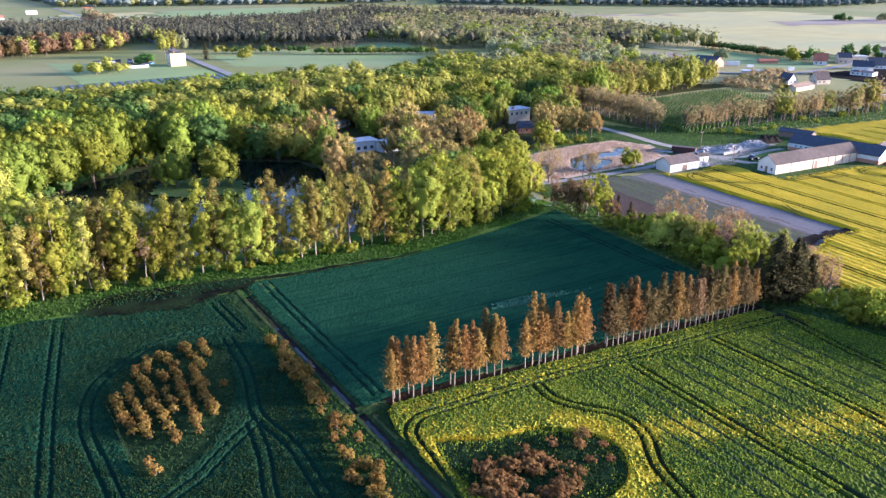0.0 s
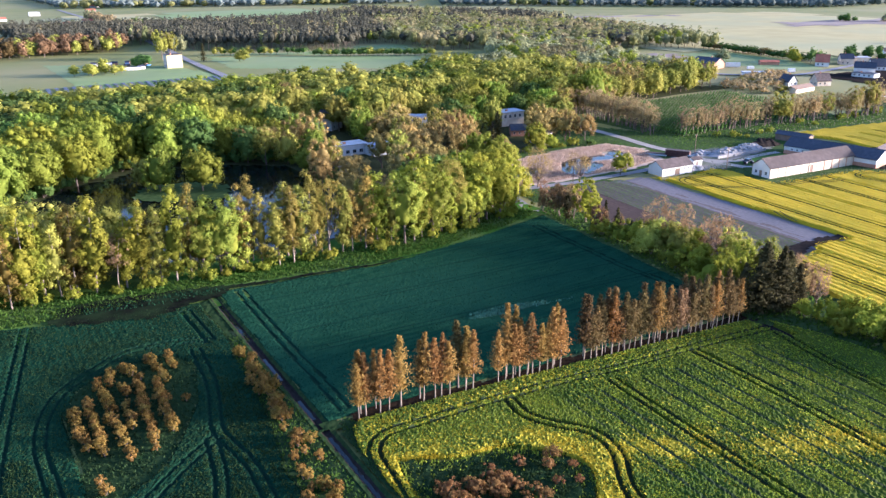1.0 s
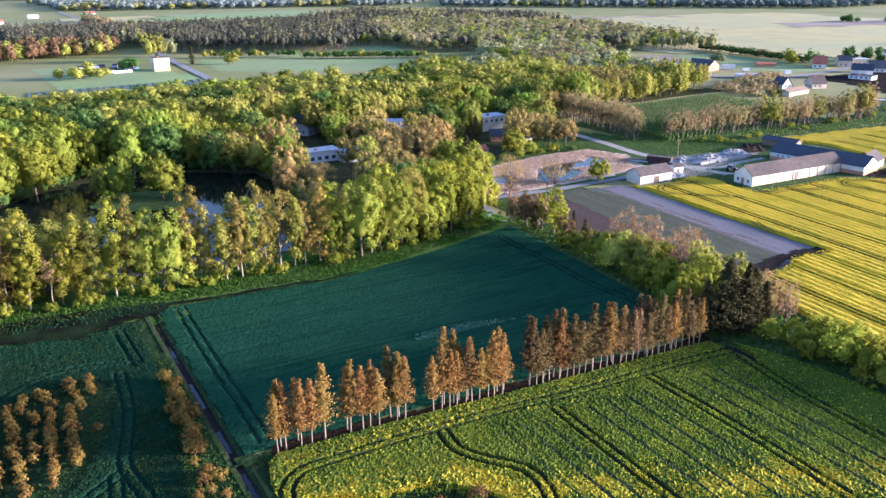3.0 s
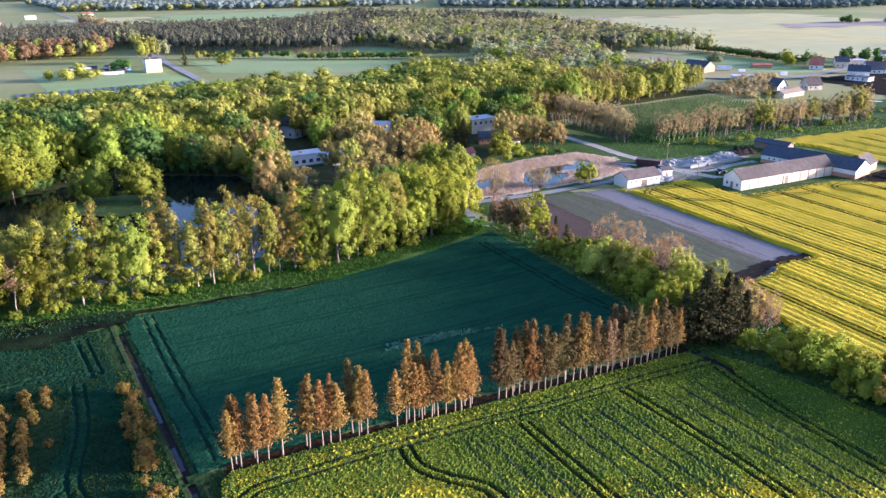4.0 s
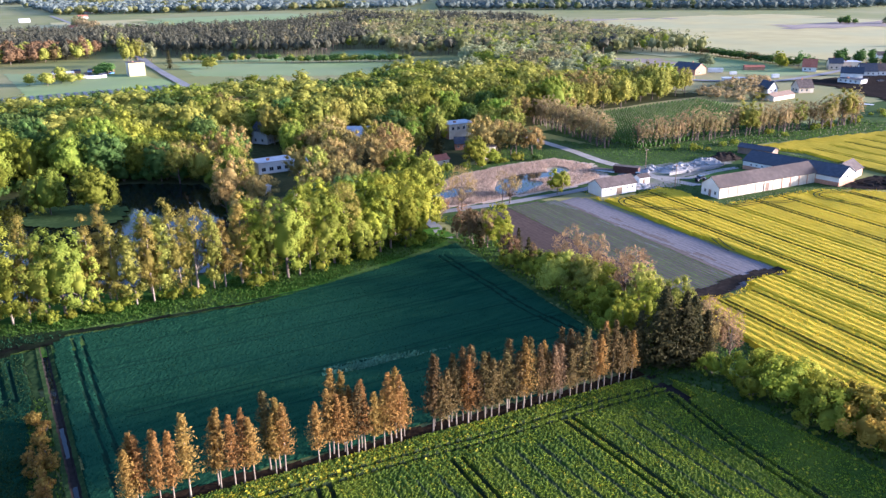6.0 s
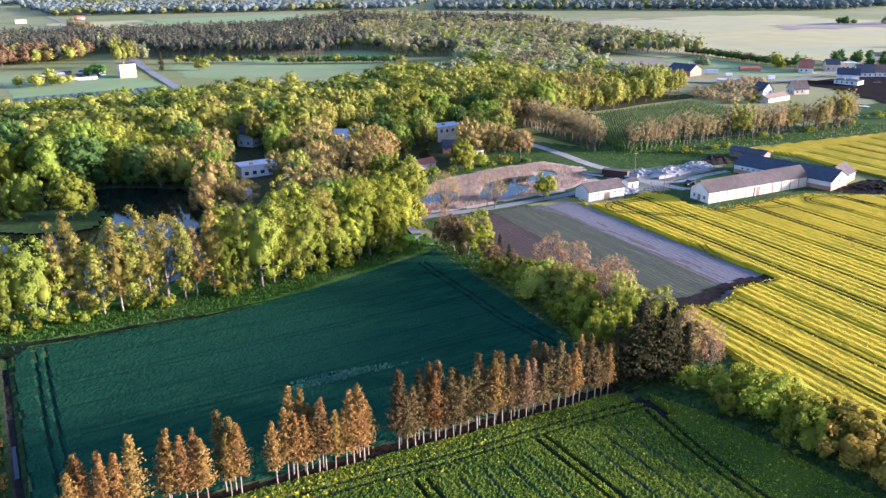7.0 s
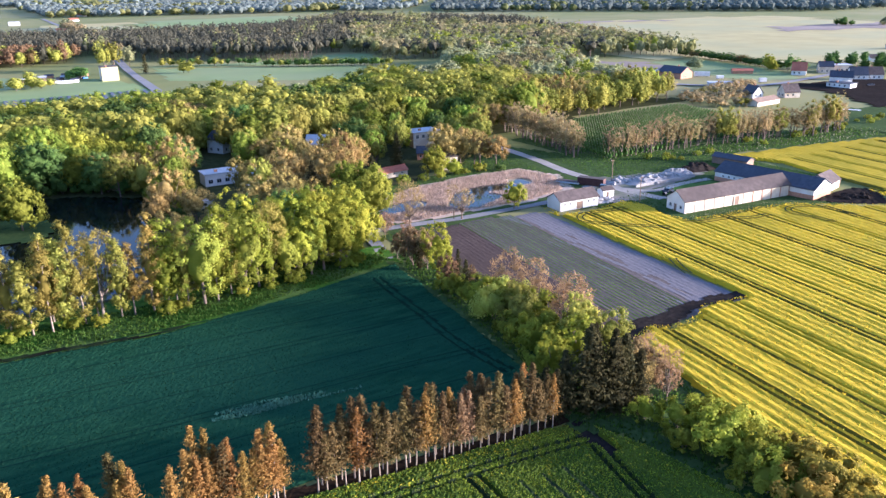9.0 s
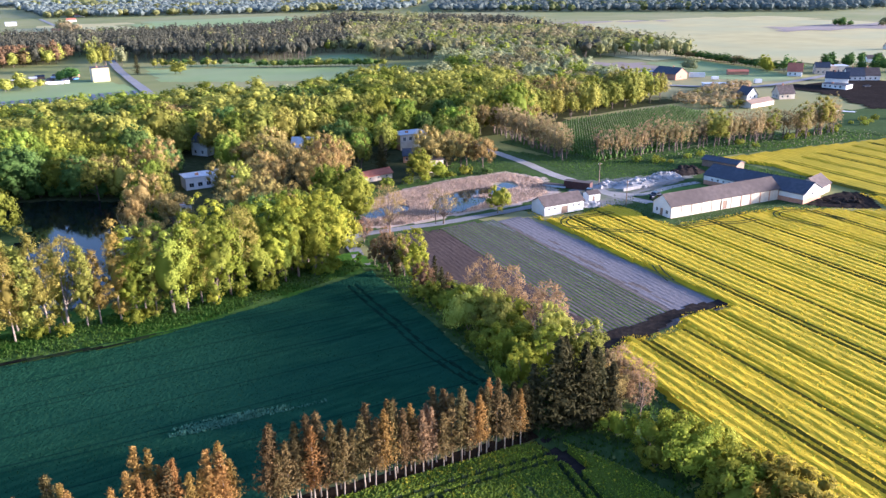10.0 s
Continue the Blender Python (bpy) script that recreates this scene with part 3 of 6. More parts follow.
C_TRACKS = wheel_pairs([[(54, 74), (56, 82), (57.6, 90), (59, 97), (63, 100.6), (70, 100.4), (82, 99.6), (100, 97.4), (117, 94.5), (138, 92), (156, 89)],
                        [(88, 98), (87, 92), (89, 87), (93, 81), (92, 74), (87, 67), (84, 58)],
                        [(109, 92), (107, 69), (105, 40)], [(132, 91), (131, 69), (128, 40)], [(154, 87), (150, 69), (147, 40)]])
C_ROWS = [[(x + 1, 90.5 - 0.12 * (x - 100)), (x, 72), (x - 2.2, 44)] for x in (95.5, 99.5, 103.2, 113.2, 117.4, 121.6, 125.6, 136.4, 140.4, 144.2)]
OVAL = [(61, 93), (69, 88.5), (80, 85), (86, 76), (80, 67), (68, 66), (59.5, 76), (59.5, 87)]
OVAL = soft_line(OVAL + OVAL[:1], 1.5)[:-1]


def c_bloom(x, y):
    ring = np.exp(-(line_distance(x, y, [OVAL + OVAL[:1]]) / 5.0) ** 2) * 1.15
    band = np.exp(-((y - 73 + 0.6 * (x - 96)) ** 2 / 24)) * (x > 86) * 1.15
    edge = np.exp(-((y - 104 + 0.11 * (x - 60)) ** 2 / 8)) * 0.38 * np.clip((125 - x) / 40, 0.12, 1)
    return np.clip(0.03 + (ring + band) * (0.3 + 1.0 * value_noise(x, y, 5, 31)) + edge + 0.2 * (value_noise(x, y, 2.2, 33) - 0.5), 0.01, 0.97)


def c_zone(x, y):
    r = np.random.RandomState(9).rand(len(x))
    return np.where((line_distance(x, y, C_TRACKS) < 0.48) | (line_distance(x, y, C_ROWS) < 0.3), 1, np.where(r < 0.45 * c_bloom(x, y) + 0.4 * (c_bloom(x, y) > 0.62), 2, 0))


field("canola_field", C_POLY, 0.34, 0.9, 0.3, [G["canola_shade_leaf"], G["canola_track"], G["canola_mix"]], "green canola field coming into yellow bloom, with curved wheel tracks", "field", C_TRACKS, 0.48, seed=21, hole=OVAL, zone=c_zone, furrow=(0.035, 1.36, 0.05), shear=0.05)
tufts("canola_plants", [p if p[1] > 47 else (p[0], 47) for p in C_POLY], 58, 0.165, 0.9, [G["leaf_tuft"], G["bloom_tuft"]], "canola plants, part leaf and part yellow flower", "crop", C_TRACKS + C_ROWS, 0.4, seed=22, bloom=c_bloom, hole=OVAL)
flat("weedy_hollow", OVAL, 0.35, G["bank_grass"], "weedy hollow in the canola", "grass", cell=1.0, lift=0.3, seed=23)
flat("row_strip", [(60, 107.6), (90, 103.9), (120, 99.7), (155, 95), (156, 98), (120, 102.6), (90, 106.7), (62, 110.6)], 0.3, G["needle_litter"], "bare needle-strewn strip under the spruces", "soil", cell=0.7, lift=0.08, seed=24)
flat("canola_field", [(56, -90), (168, -90), (163, 40.5), (57, 40.5)], 0.9, G["canola_shade_leaf"], "green canola field running on behind", "field", cell=4.0, lift=0.1, seed=19)
flat("wheat_field", [(-120, -90), (50, -90), (45, 78.5), (-12, 78.5), (-120, 190)], 0.38, G["wheat_b"], "green wheat field running on behind", "field", cell=5.0, lift=0.06, seed=20)

# great canola field and the ploughed field beside it
D_POLY = [(178, 40), (181, 82), (185, 99), (187, 112), (196, 115.5), (200, 112), (209, 112.5), (214, 116), (229, 113.5), (232, 150), (237.5, 202.1), (235.1, 191.3), (250.0, 189.2), (263.7, 191.7), (265.6, 187.0), (266.5, 181.4), (262.8, 171.7), (265.6, 163.9), (277.2, 161.5), (293.9, 159.6), (308.5, 156.4), (311.1, 152.9), (331, 137), (335, 134), (350, 152), (352, 170), (358, 195), (350, 218), (391, 211), (455, 197), (560, 180), (560, 40)]
D_TRACKS = []
for k in range(25):
    x0 = 184 + 12.2 * k
    D_TRACKS += wheel_pairs([[(x0 - 8.45, 40), (x0 + 0.135 * (112 - 102.6), 112)] if k < 3 else [(x0 - 8.45, 40), (x0 + 12.6, 196)]])


def d_bloom(x, y):
    green = np.exp(-((x - 186 - 0.15 * (y - 110)) ** 2) / 60.0) * 0.7
    rows = 0.1 * np.sin((x - 0.16 * y) * 1.55)
    return np.clip(0.86 - green - 0.3 * (value_noise(x, y / 3, 5, 35) > 0.85) + rows, 0.1, 1)


field("canola_field", D_POLY, 0.6, 1.02, 0.09, [G["canola_bloom"], G["bloom_track"]], "wide canola field in full yellow bloom with straight wheel tracks", "field", D_TRACKS, 0.28, seed=25, shear=0.135, along=2.0, furrow=(0.075, 2.4, 0.135))
tufts("canola_plants", [p if p[0] < 345 else (345, p[1]) for p in D_POLY], 5.4, 0.26, 1.0, [G["leaf_tuft"], G["bloom_tuft"]], "canola plants in full yellow flower", "crop", D_TRACKS, 0.4, seed=26, bloom=d_bloom)

# turning tracks as ribbons above the canola, coloured dark for shade inside them
for k, turn in enumerate(([(253.7, 160.9), (244.3, 170.2), (236.8, 179.6), (238.9, 185.3), (243.3, 186.6), (248.7, 185.1), (258.4, 183.6)], [(263.1, 163.9), (265.5, 159.3), (274.5, 157.2), (282.5, 153.0), (289.8, 152.2)], [(299.4, 135.5), (297.6, 143.8), (297.3, 149.9), (300.7, 152.8), (305.7, 152.3), (310.6, 146.5), (311.3, 135.5)], [(232.8, 141.4), (229.6, 136.0), (227.5, 131.2)])):
    for n, side in enumerate((-0.9, 0.9)):
        ribbon("crop_track", offset_line(soft_line(turn), side), 0.5, 1.16, G["canola_track"], "wheel track turning through yellow canola", "track", step=1.5, seed=80 + 2 * k + n)

P_POLY = [(181, 116), (186, 114), (209, 114), (228, 114), (231, 150), (234, 198), (211, 205), (189, 206), (182, 180), (180, 150)]
field("ploughed_field", P_POLY, 0.375, 0.2, 0.03, [G["plough_dark"], G["plough"], G["plough_pale"]], "ploughed grey-brown field with planting furrows", "field", seed=27, furrow=(0.015, 1.5, 0.12), shear=0.12, along=2.0, zone=lambda x, y: (x - 0.12 * (y - 118) + 3.0 * (value_noise(x, y / 6, 1.5, 5) - 0.5) > 194).astype(int) + (x - 0.12 * (y - 118) + 14 * (value_noise(x, y / 8, 1.2, 6) - 0.5) > 214.5))
g = Geo()
rng = np.random.RandomState(3)
for x0 in np.arange(194.4, 213.6, 1.25):
    ys = np.arange(117.5, 203, 0.8)
    xs = x0 + (ys - 118) * 0.12 + rng.normal(0, 0.05, len(ys))
    w = 0.2 * rng.uniform(0.5, 1.5, len(ys)) 
    v = np.stack([np.stack([xs - w, ys, np.full(len(ys), 0.235)], 1), np.stack([xs, ys, np.full(len(ys), 0.25)], 1), np.stack([xs + w, ys, np.full(len(ys), 0.235)], 1)], 1).reshape(-1, 3)
    k = 3 * np.arange(len(ys) - 1)[:, None]
    g.add_array(v, np.concatenate([k + np.array([0, 1, 4, 3]), k + np.array([1, 2, 5, 4])]))
sheet_object("seedling_rows", g, G["seedling"], "young green plants in straight rows on ploughed soil", "crop", kind="stuff")
flat("soil_headland", [(181, 113), (200, 112.5), (212, 116), (229, 113.5), (229.5, 118), (212, 120), (200, 119), (183, 120)], 0.33, G["soil"], "dark wet headland of the ploughed field", "soil", cell=0.9, lift=0.03, seed=28)

# farm, pond and roads
flat("farm_grass", [(178, 196), (235, 206), (252, 191), (262, 181), (267, 162), (272, 159), (312, 151.5), (323, 148), (331, 160), (352, 175), (352, 226), (300, 262), (282, 300), (240, 262), (186, 255)], 0.02, G["hedge_grass"], "rough grass round the farmyard", "grass", cell=3.0, lift=0.02, seed=40)
flat("reed_bed", [(184, 218), (196, 242), (213, 251), (240, 254), (266, 252), (272, 234), (262, 214), (238, 210.5), (214, 213), (194, 213)], 0.08, G["dry_grass"], "trampled dry reed bed round the pond", "grass", cell=1.5, lift=0.05, seed=41)
POOLS = [[(212, 219), (222, 214.6), (238, 219), (250, 229), (248, 236.5), (236, 240), (227, 240.5), (218, 231)], [(187, 224), (208, 225), (212, 237), (195, 237)], [(250, 229), (256, 231), (255, 238), (250, 236)]]
for n, pool in enumerate(POOLS):
    flat("pond", pool, 0.16, G["water"], "shallow pond among pale reeds", "water", cell=0.9, seed=42 + 10 * n)
REED_LINES = [[(217, 221), (226, 231), (236, 233), (244, 231)], [(219, 219), (231, 224)], [(194, 229), (204, 231)], [(252, 233), (253, 235)]]
tufts("reeds", [(186, 219), (198, 241), (213, 249), (238, 252), (264, 250), (269, 233), (258, 216), (238, 212.5), (216, 214.5), (196, 214.5)], 15, 0.72, 0.05, [G["reed"]], "dry pale reeds round the pond", "reeds", REED_LINES, 4.6, seed=43, thin=0.34)
ribbon("farm_road", [(286, 320), (285, 300), (282, 262), (278, 236), (278, 217), (276, 204), (279, 187)], 4.5, 0.1, G["gravel"], "pale gravel farm road", "road", seed=1)
ribbon("pond_road", [(276, 216), (266, 212), (252, 208), (240, 206.5), (222, 207.5), (207, 208.5), (193, 211), (178, 212), (173, 200), (170, 188)], 3.6, 0.14, G["asphalt"], "worn farm lane past the pond", "road", seed=2)
ribbon("yard_path", [(276, 206), (284, 196), (300, 197), (314, 196)], 3.0, 0.12, G["gravel"], "pale concrete path round the yard lawn", "path", seed=3)
ribbon("yard_path", [(278, 190), (284, 184), (296, 181)], 2.6, 0.12, G["gravel"], "pale concrete path round the yard lawn", "path", seed=4)
flat("yard", [(262, 212), (280, 222), (318, 212), (324, 204), (300, 199), (282, 197), (274, 190), (262, 193), (257, 202)], 0.09, G["yard_soil"], "bare gravel yard by the sheds", "yard", cell=2.0, lift=0.02, seed=44)
flat("yard_lawn", [(284, 195), (300, 195.5), (313, 194), (314, 183), (300, 180), (286, 184)], 0.11, G["lawn"], "green yard lawn beside the barn", "grass", cell=2.0, lift=0.02, seed=45)
flat("barn_soil", [(318, 158), (344, 158), (350, 152), (336, 138), (324, 147), (320, 152)], 0.12, G["soil"], "bare earth and debris beside the barn", "soil", cell=1.5, lift=0.3, seed=46)

# orchard
flat("orchard_ground", [(296, 240), (304, 238), (377, 240), (420, 232), (431, 283), (440, 322), (358, 322), (300, 300)], 0.03, G["hedge_grass"], "green orchard floor", "grass", cell=3.0, lift=0.03, seed=47)

# far fields
flat("far_field", [(226, 640), (236, 740), (322, 690), (420, 625), (440, 560), (412, 540), (343, 560), (280, 600)], 0.03, G["far_green"], "pale green meadow behind the wood", "field", cell=5, seed=50)
flat("far_field", [(240, 760), (378, 718), (400, 760), (450, 738), (424, 668), (330, 700), (238, 748)], 0.03, G["far_green"], "pale green meadow behind the wood", "field", cell=5, seed=51)
flat("far_field", [(100, 560), (195, 545), (200, 630), (190, 680), (160, 720), (100, 760)], 0.03, G["far_green"], "green field beside a lone block of flats", "field", cell=5, seed=52)
flat("bare_field", [(505, 470), (558, 548), (600, 502), (575, 440), (540, 432)], 0.3, G["far_soil"], "bare pinkish ploughed field", "field", cell=12, seed=53)
flat("far_field", [(580, 430), (605, 500), (650, 480), (640, 400), (600, 350), (560, 372)], 0.03, G["far_green"], "green field before the village", "field", cell=5, seed=54)
flat("dark_field", [(556, 334), (575, 338), (606, 324), (640, 330), (640, 270), (575, 262), (528, 241), (520, 250), (552, 292)], 0.35, G["soil"], "dark ploughed field by the village", "field", cell=6, seed=55)
flat("crop_strip", [(444, 226), (494, 258), (520, 251), (528, 242), (506, 230), (456, 201)], 0.3, G["hedge_grass"], "dark green crop beside the ploughed field", "field", cell=4, seed=65)
flat("grass_strip", [(346, 221), (356, 219.5), (391, 212.5), (445, 201), (455, 203), (462, 214), (454, 232), (420, 233), (377, 240), (330, 238), (330, 229)], 0.06, G["hedge_grass"], "rough grass under the field windbreak", "grass", cell=3.0, lift=0.06, seed=67)
tufts("grass_tufts", [(346, 222), (356, 220.5), (391, 213.5), (445, 202), (454, 204), (460, 214), (452, 231), (420, 232), (377, 239), (332, 236)], 1.2, 0.5, 0.1, [G["grass_blade"], G["straw_blade"]], "rough grass tufts under the windbreak", "grass", seed=68, bloom=lambda x, y: 0.3 * value_noise(x, y, 8, 61))
flat("fleece_sheet", [(496.5, 256), (499, 257), (504, 248.5), (501.5, 247)], 0.5, G["white_paint"], "white crop fleece lying on the field", "sheet", cell=0.8, lift=0.08, seed=66)
flat("tan_field", [(620, 560), (900, 1000), (1300, 900), (1250, 560), (820, 380), (690, 400)], 0.3, G["far_tan"], "pale straw-green fields in the distance", "field", cell=40, seed=56)
flat("bare_field", [(1000, 640), (1060, 700), (1300, 640), (1250, 560)], 0.6, G["far_soil"], "far bare brown field", "field", cell=25, seed=57)
flat("bare_field", [(760, 1010), (960, 1010), (1100, 900), (960, 960), (800, 960)], 0.6, G["far_soil"], "far bare brown field", "field", cell=25, seed=58)
flat("far_field", [(300, 1130), (480, 1120), (680, 1320), (700, 1600), (420, 1600)], 0.3, G["far_green"], "wide green fields in the distance", "field", cell=40, seed=59)
flat("tan_field", [(160, 1180), (290, 1160), (400, 1600), (250, 1600), (180, 1400)], 0.3, G["far_tan"], "wide pale fields in the distance", "field", cell=40, seed=60)
ribbon("far_road", [(190, 520), (201, 569), (214, 726), (229, 869), (250, 1134), (266, 1424), (283, 1891)], 7, 0.5, G["asphalt"], "straight asphalt road towards the horizon", "road", step=25, seed=5)
ribbon("village_road", [(470, 415), (498, 399), (523, 361), (545, 345), (590, 345), (700, 360)], 6, 0.5, G["asphalt"], "pale village road", "road", step=15, seed=6)
g = Geo()
for k in range(22):
    x0 = 76 + 5.5 * k
    for y0 in np.arange(556, 600, 9.0):
        g.box(x0 + (y0 - 556) * 0.1, y0, 0.25, x0 + (y0 - 556) * 0.1 + 2.4, y0 + 8.4, 0.45)
sheet_object("mulch_rows", g, G["film"], "rows of dark glossy mulch film in a vegetable plot", "crop", kind="stuff")

# water in the wood, with a grassy island
flat("lake", [(4, 268), (16, 246), (36, 226), (52, 212), (64, 203), (104, 202), (118, 218), (122, 250), (130, 268), (128, 296), (110, 312), (78, 322), (52, 312), (34, 296), (14, 284)], 0.05, G["lake_water"], "dark still lake inside the wood", "water", cell=2.0, seed=61)
ISLAND = [(63, 281), (66, 288), (72, 295), (82, 294), (91, 290), (97, 281), (95, 270), (90, 263), (80, 264), (72, 268)]
flat("island", ISLAND, 0.35, G["hedge_grass"], "low grassy island in the lake", "grass", cell=2.0, lift=0.1, seed=62)

# standing grass
VERGE = [(-5, 189), (28, 184), (58, 184.5), (80, 180), (103, 176), (122, 176), (134, 178.5), (150, 181), (163, 184), (170, 187), (170, 194), (110, 192), (60, 192), (-5, 206)]
tufts("grass_tufts", [(268, 166), (272, 161), (312, 153.5), (322, 150), (320, 157), (316, 162), (272, 168.5)], 5, 0.2, 0.0, [G["grass_blade"], G["straw_blade"]], "short dry grass before the barn", "grass", seed=78, bloom=lambda x, y: 0.35 + 0 * x)
tufts("grass_tufts", VERGE, 5, 0.45, 0.25, [G["grass_blade"]], "long grass along the wood's edge", "grass", seed=70)
tufts("grass_tufts", PLANT, 4, 0.35, 0.1, [G["wheat_blade"]], "long grass between planted shrubs", "grass", seed=71)
tufts("grass_tufts", OVAL, 12, 0.36, 0.35, [G["wheat_blade"], G["leaf_tuft"]], "weeds in the canola hollow", "grass", seed=72, bloom=lambda x, y: np.clip(0.75 - 0.22 * line_distance(x, y, [OVAL + OVAL[:1]]), 0.06, 1))
tufts("grass_tufts", [(46, 80), (52, 80), (54, 110), (55, 140), (56, 152), (54, 153), (51, 140), (49, 120), (45, 101)], 5, 0.4, 0.25, [G["grass_blade"]], "long grass along the ditch", "grass", seed=73)
tufts("grass_tufts", [(178, 196), (235, 206), (252, 192), (262, 182), (267, 163), (272, 160), (312, 152.5), (318, 158), (322, 166), (352, 175), (352, 226), (300, 262), (282, 300), (240, 262), (186, 255)], 1.6, 0.36, 0.0, [G["grass_blade"]], "rough grass round the farm", "grass", [[(286, 320), (285, 300), (282, 262), (278, 236), (278, 217), (276, 204)], [(184, 214), (222, 207.5), (266, 212)], [(200, 232), (262, 234)], [(262, 203), (320, 204)], [(268, 168), (316, 160)], [(284, 190), (314, 188)]], 6.5, seed=74)
tufts("grass_tufts", [(296, 240), (304, 232), (377, 232), (420, 226), (431, 283), (440, 322), (358, 322), (300, 300)], 0.5, 0.4, 0.0, [G["grass_blade"]], "grass between orchard rows", "grass", seed=75)
tufts("grass_tufts", [(157, 101), (161, 104), (164, 125), (167, 150), (171, 186), (183, 196), (183, 116), (186, 98), (179, 62), (178, 30), (164, 30), (162, 82), (156, 93)], 2.5, 0.5, 0.05, [G["grass_blade"]], "long grass under the hedgerow", "grass", seed=76)
flat("field_gap", [(153.6, 96), (154.0, 84), (156.8, 83.5), (158.6, 95)], 0.05, G["soil"], "dark soil gap at the field corner", "track", cell=0.8, lift=0.04, seed=64)


# ---- trees ----
def ico():
    p = (1 + 5 ** 0.5) / 2
    v = np.array([(-1, p, 0), (1, p, 0), (-1, -p, 0), (1, -p, 0), (0, -1, p), (0, 1, p), (0, -1, -p), (0, 1, -p), (p, 0, -1), (p, 0, 1), (-p, 0, -1), (-p, 0, 1)], float)
    v /= np.linalg.norm(v, axis=1)[:, None]
    f = np.array([(0, 11, 5), (0, 5, 1), (0, 1, 7), (0, 7, 10), (0, 10, 11), (1, 5, 9), (5, 11, 4), (11, 10, 2), (10, 7, 6), (7, 1, 8), (3, 9, 4), (3, 4, 2), (3, 2, 6), (3, 6, 8), (3, 8, 9), (4, 9, 5), (2, 4, 11), (6, 2, 10), (8, 6, 7), (9, 8, 1)])
    return v, f


ICO_V, ICO_F = ico()


def split_ball(v, f):
    """A finer ball: each triangle cut in four."""
    v, out, seen = [tuple(a) for a in v], [], {}

    def mid(a, b):
        k = (min(a, b), max(a, b))
        if k not in seen:
            m = (np.array(v[a]) + np.array(v[b])) / 2
            v.append(tuple(m / np.linalg.norm(m)))
            seen[k] = len(v) - 1
        return seen[k]
    for a, b, c in f:
        d, e, g = mid(a, b), mid(b, c), mid(c, a)
        out += [(a, d, g), (d, b, e), (g, e, c), (d, e, g)]
    return np.array(v), np.array(out)


BALL1_V, BALL1_F = split_ball(ICO_V, ICO_F)


def sprays(g, c, out, length, width, rng, radial=0.0, jitter=0.22):
    """Leaf sprays: a small pointed blade at each centre c, facing along out, or growing along out where radial is 1."""
    n = len(c)
    nrm = out + rng.normal(0, jitter, (n, 3))
    nrm /= np.linalg.norm(nrm, axis=1)[:, None] + 1e-9
    u = np.cross(nrm, rng.normal(0, 1, (n, 3)))
    u /= np.linalg.norm(u, axis=1)[:, None] + 1e-9
    grow = (rng.rand(n) < radial)[:, None]
    u = np.where(grow, nrm * 0.55 + u * 0.83, u)
    w = np.cross(nrm, u)
    w /= np.linalg.norm(w, axis=1)[:, None] + 1e-9
    l = (length * rng.uniform(0.55, 1.45, n))[:, None]
    s = (width * rng.uniform(0.55, 1.45, n))[:, None]
    v = np.stack([c + u * l * 0.6, c - u * l * 0.4 + w * s * 0.5, c - u * l * 0.4 - w * s * 0.5], 1).reshape(-1, 3)
    g.add_array(v, np.arange(3 * n).reshape(n, 3))


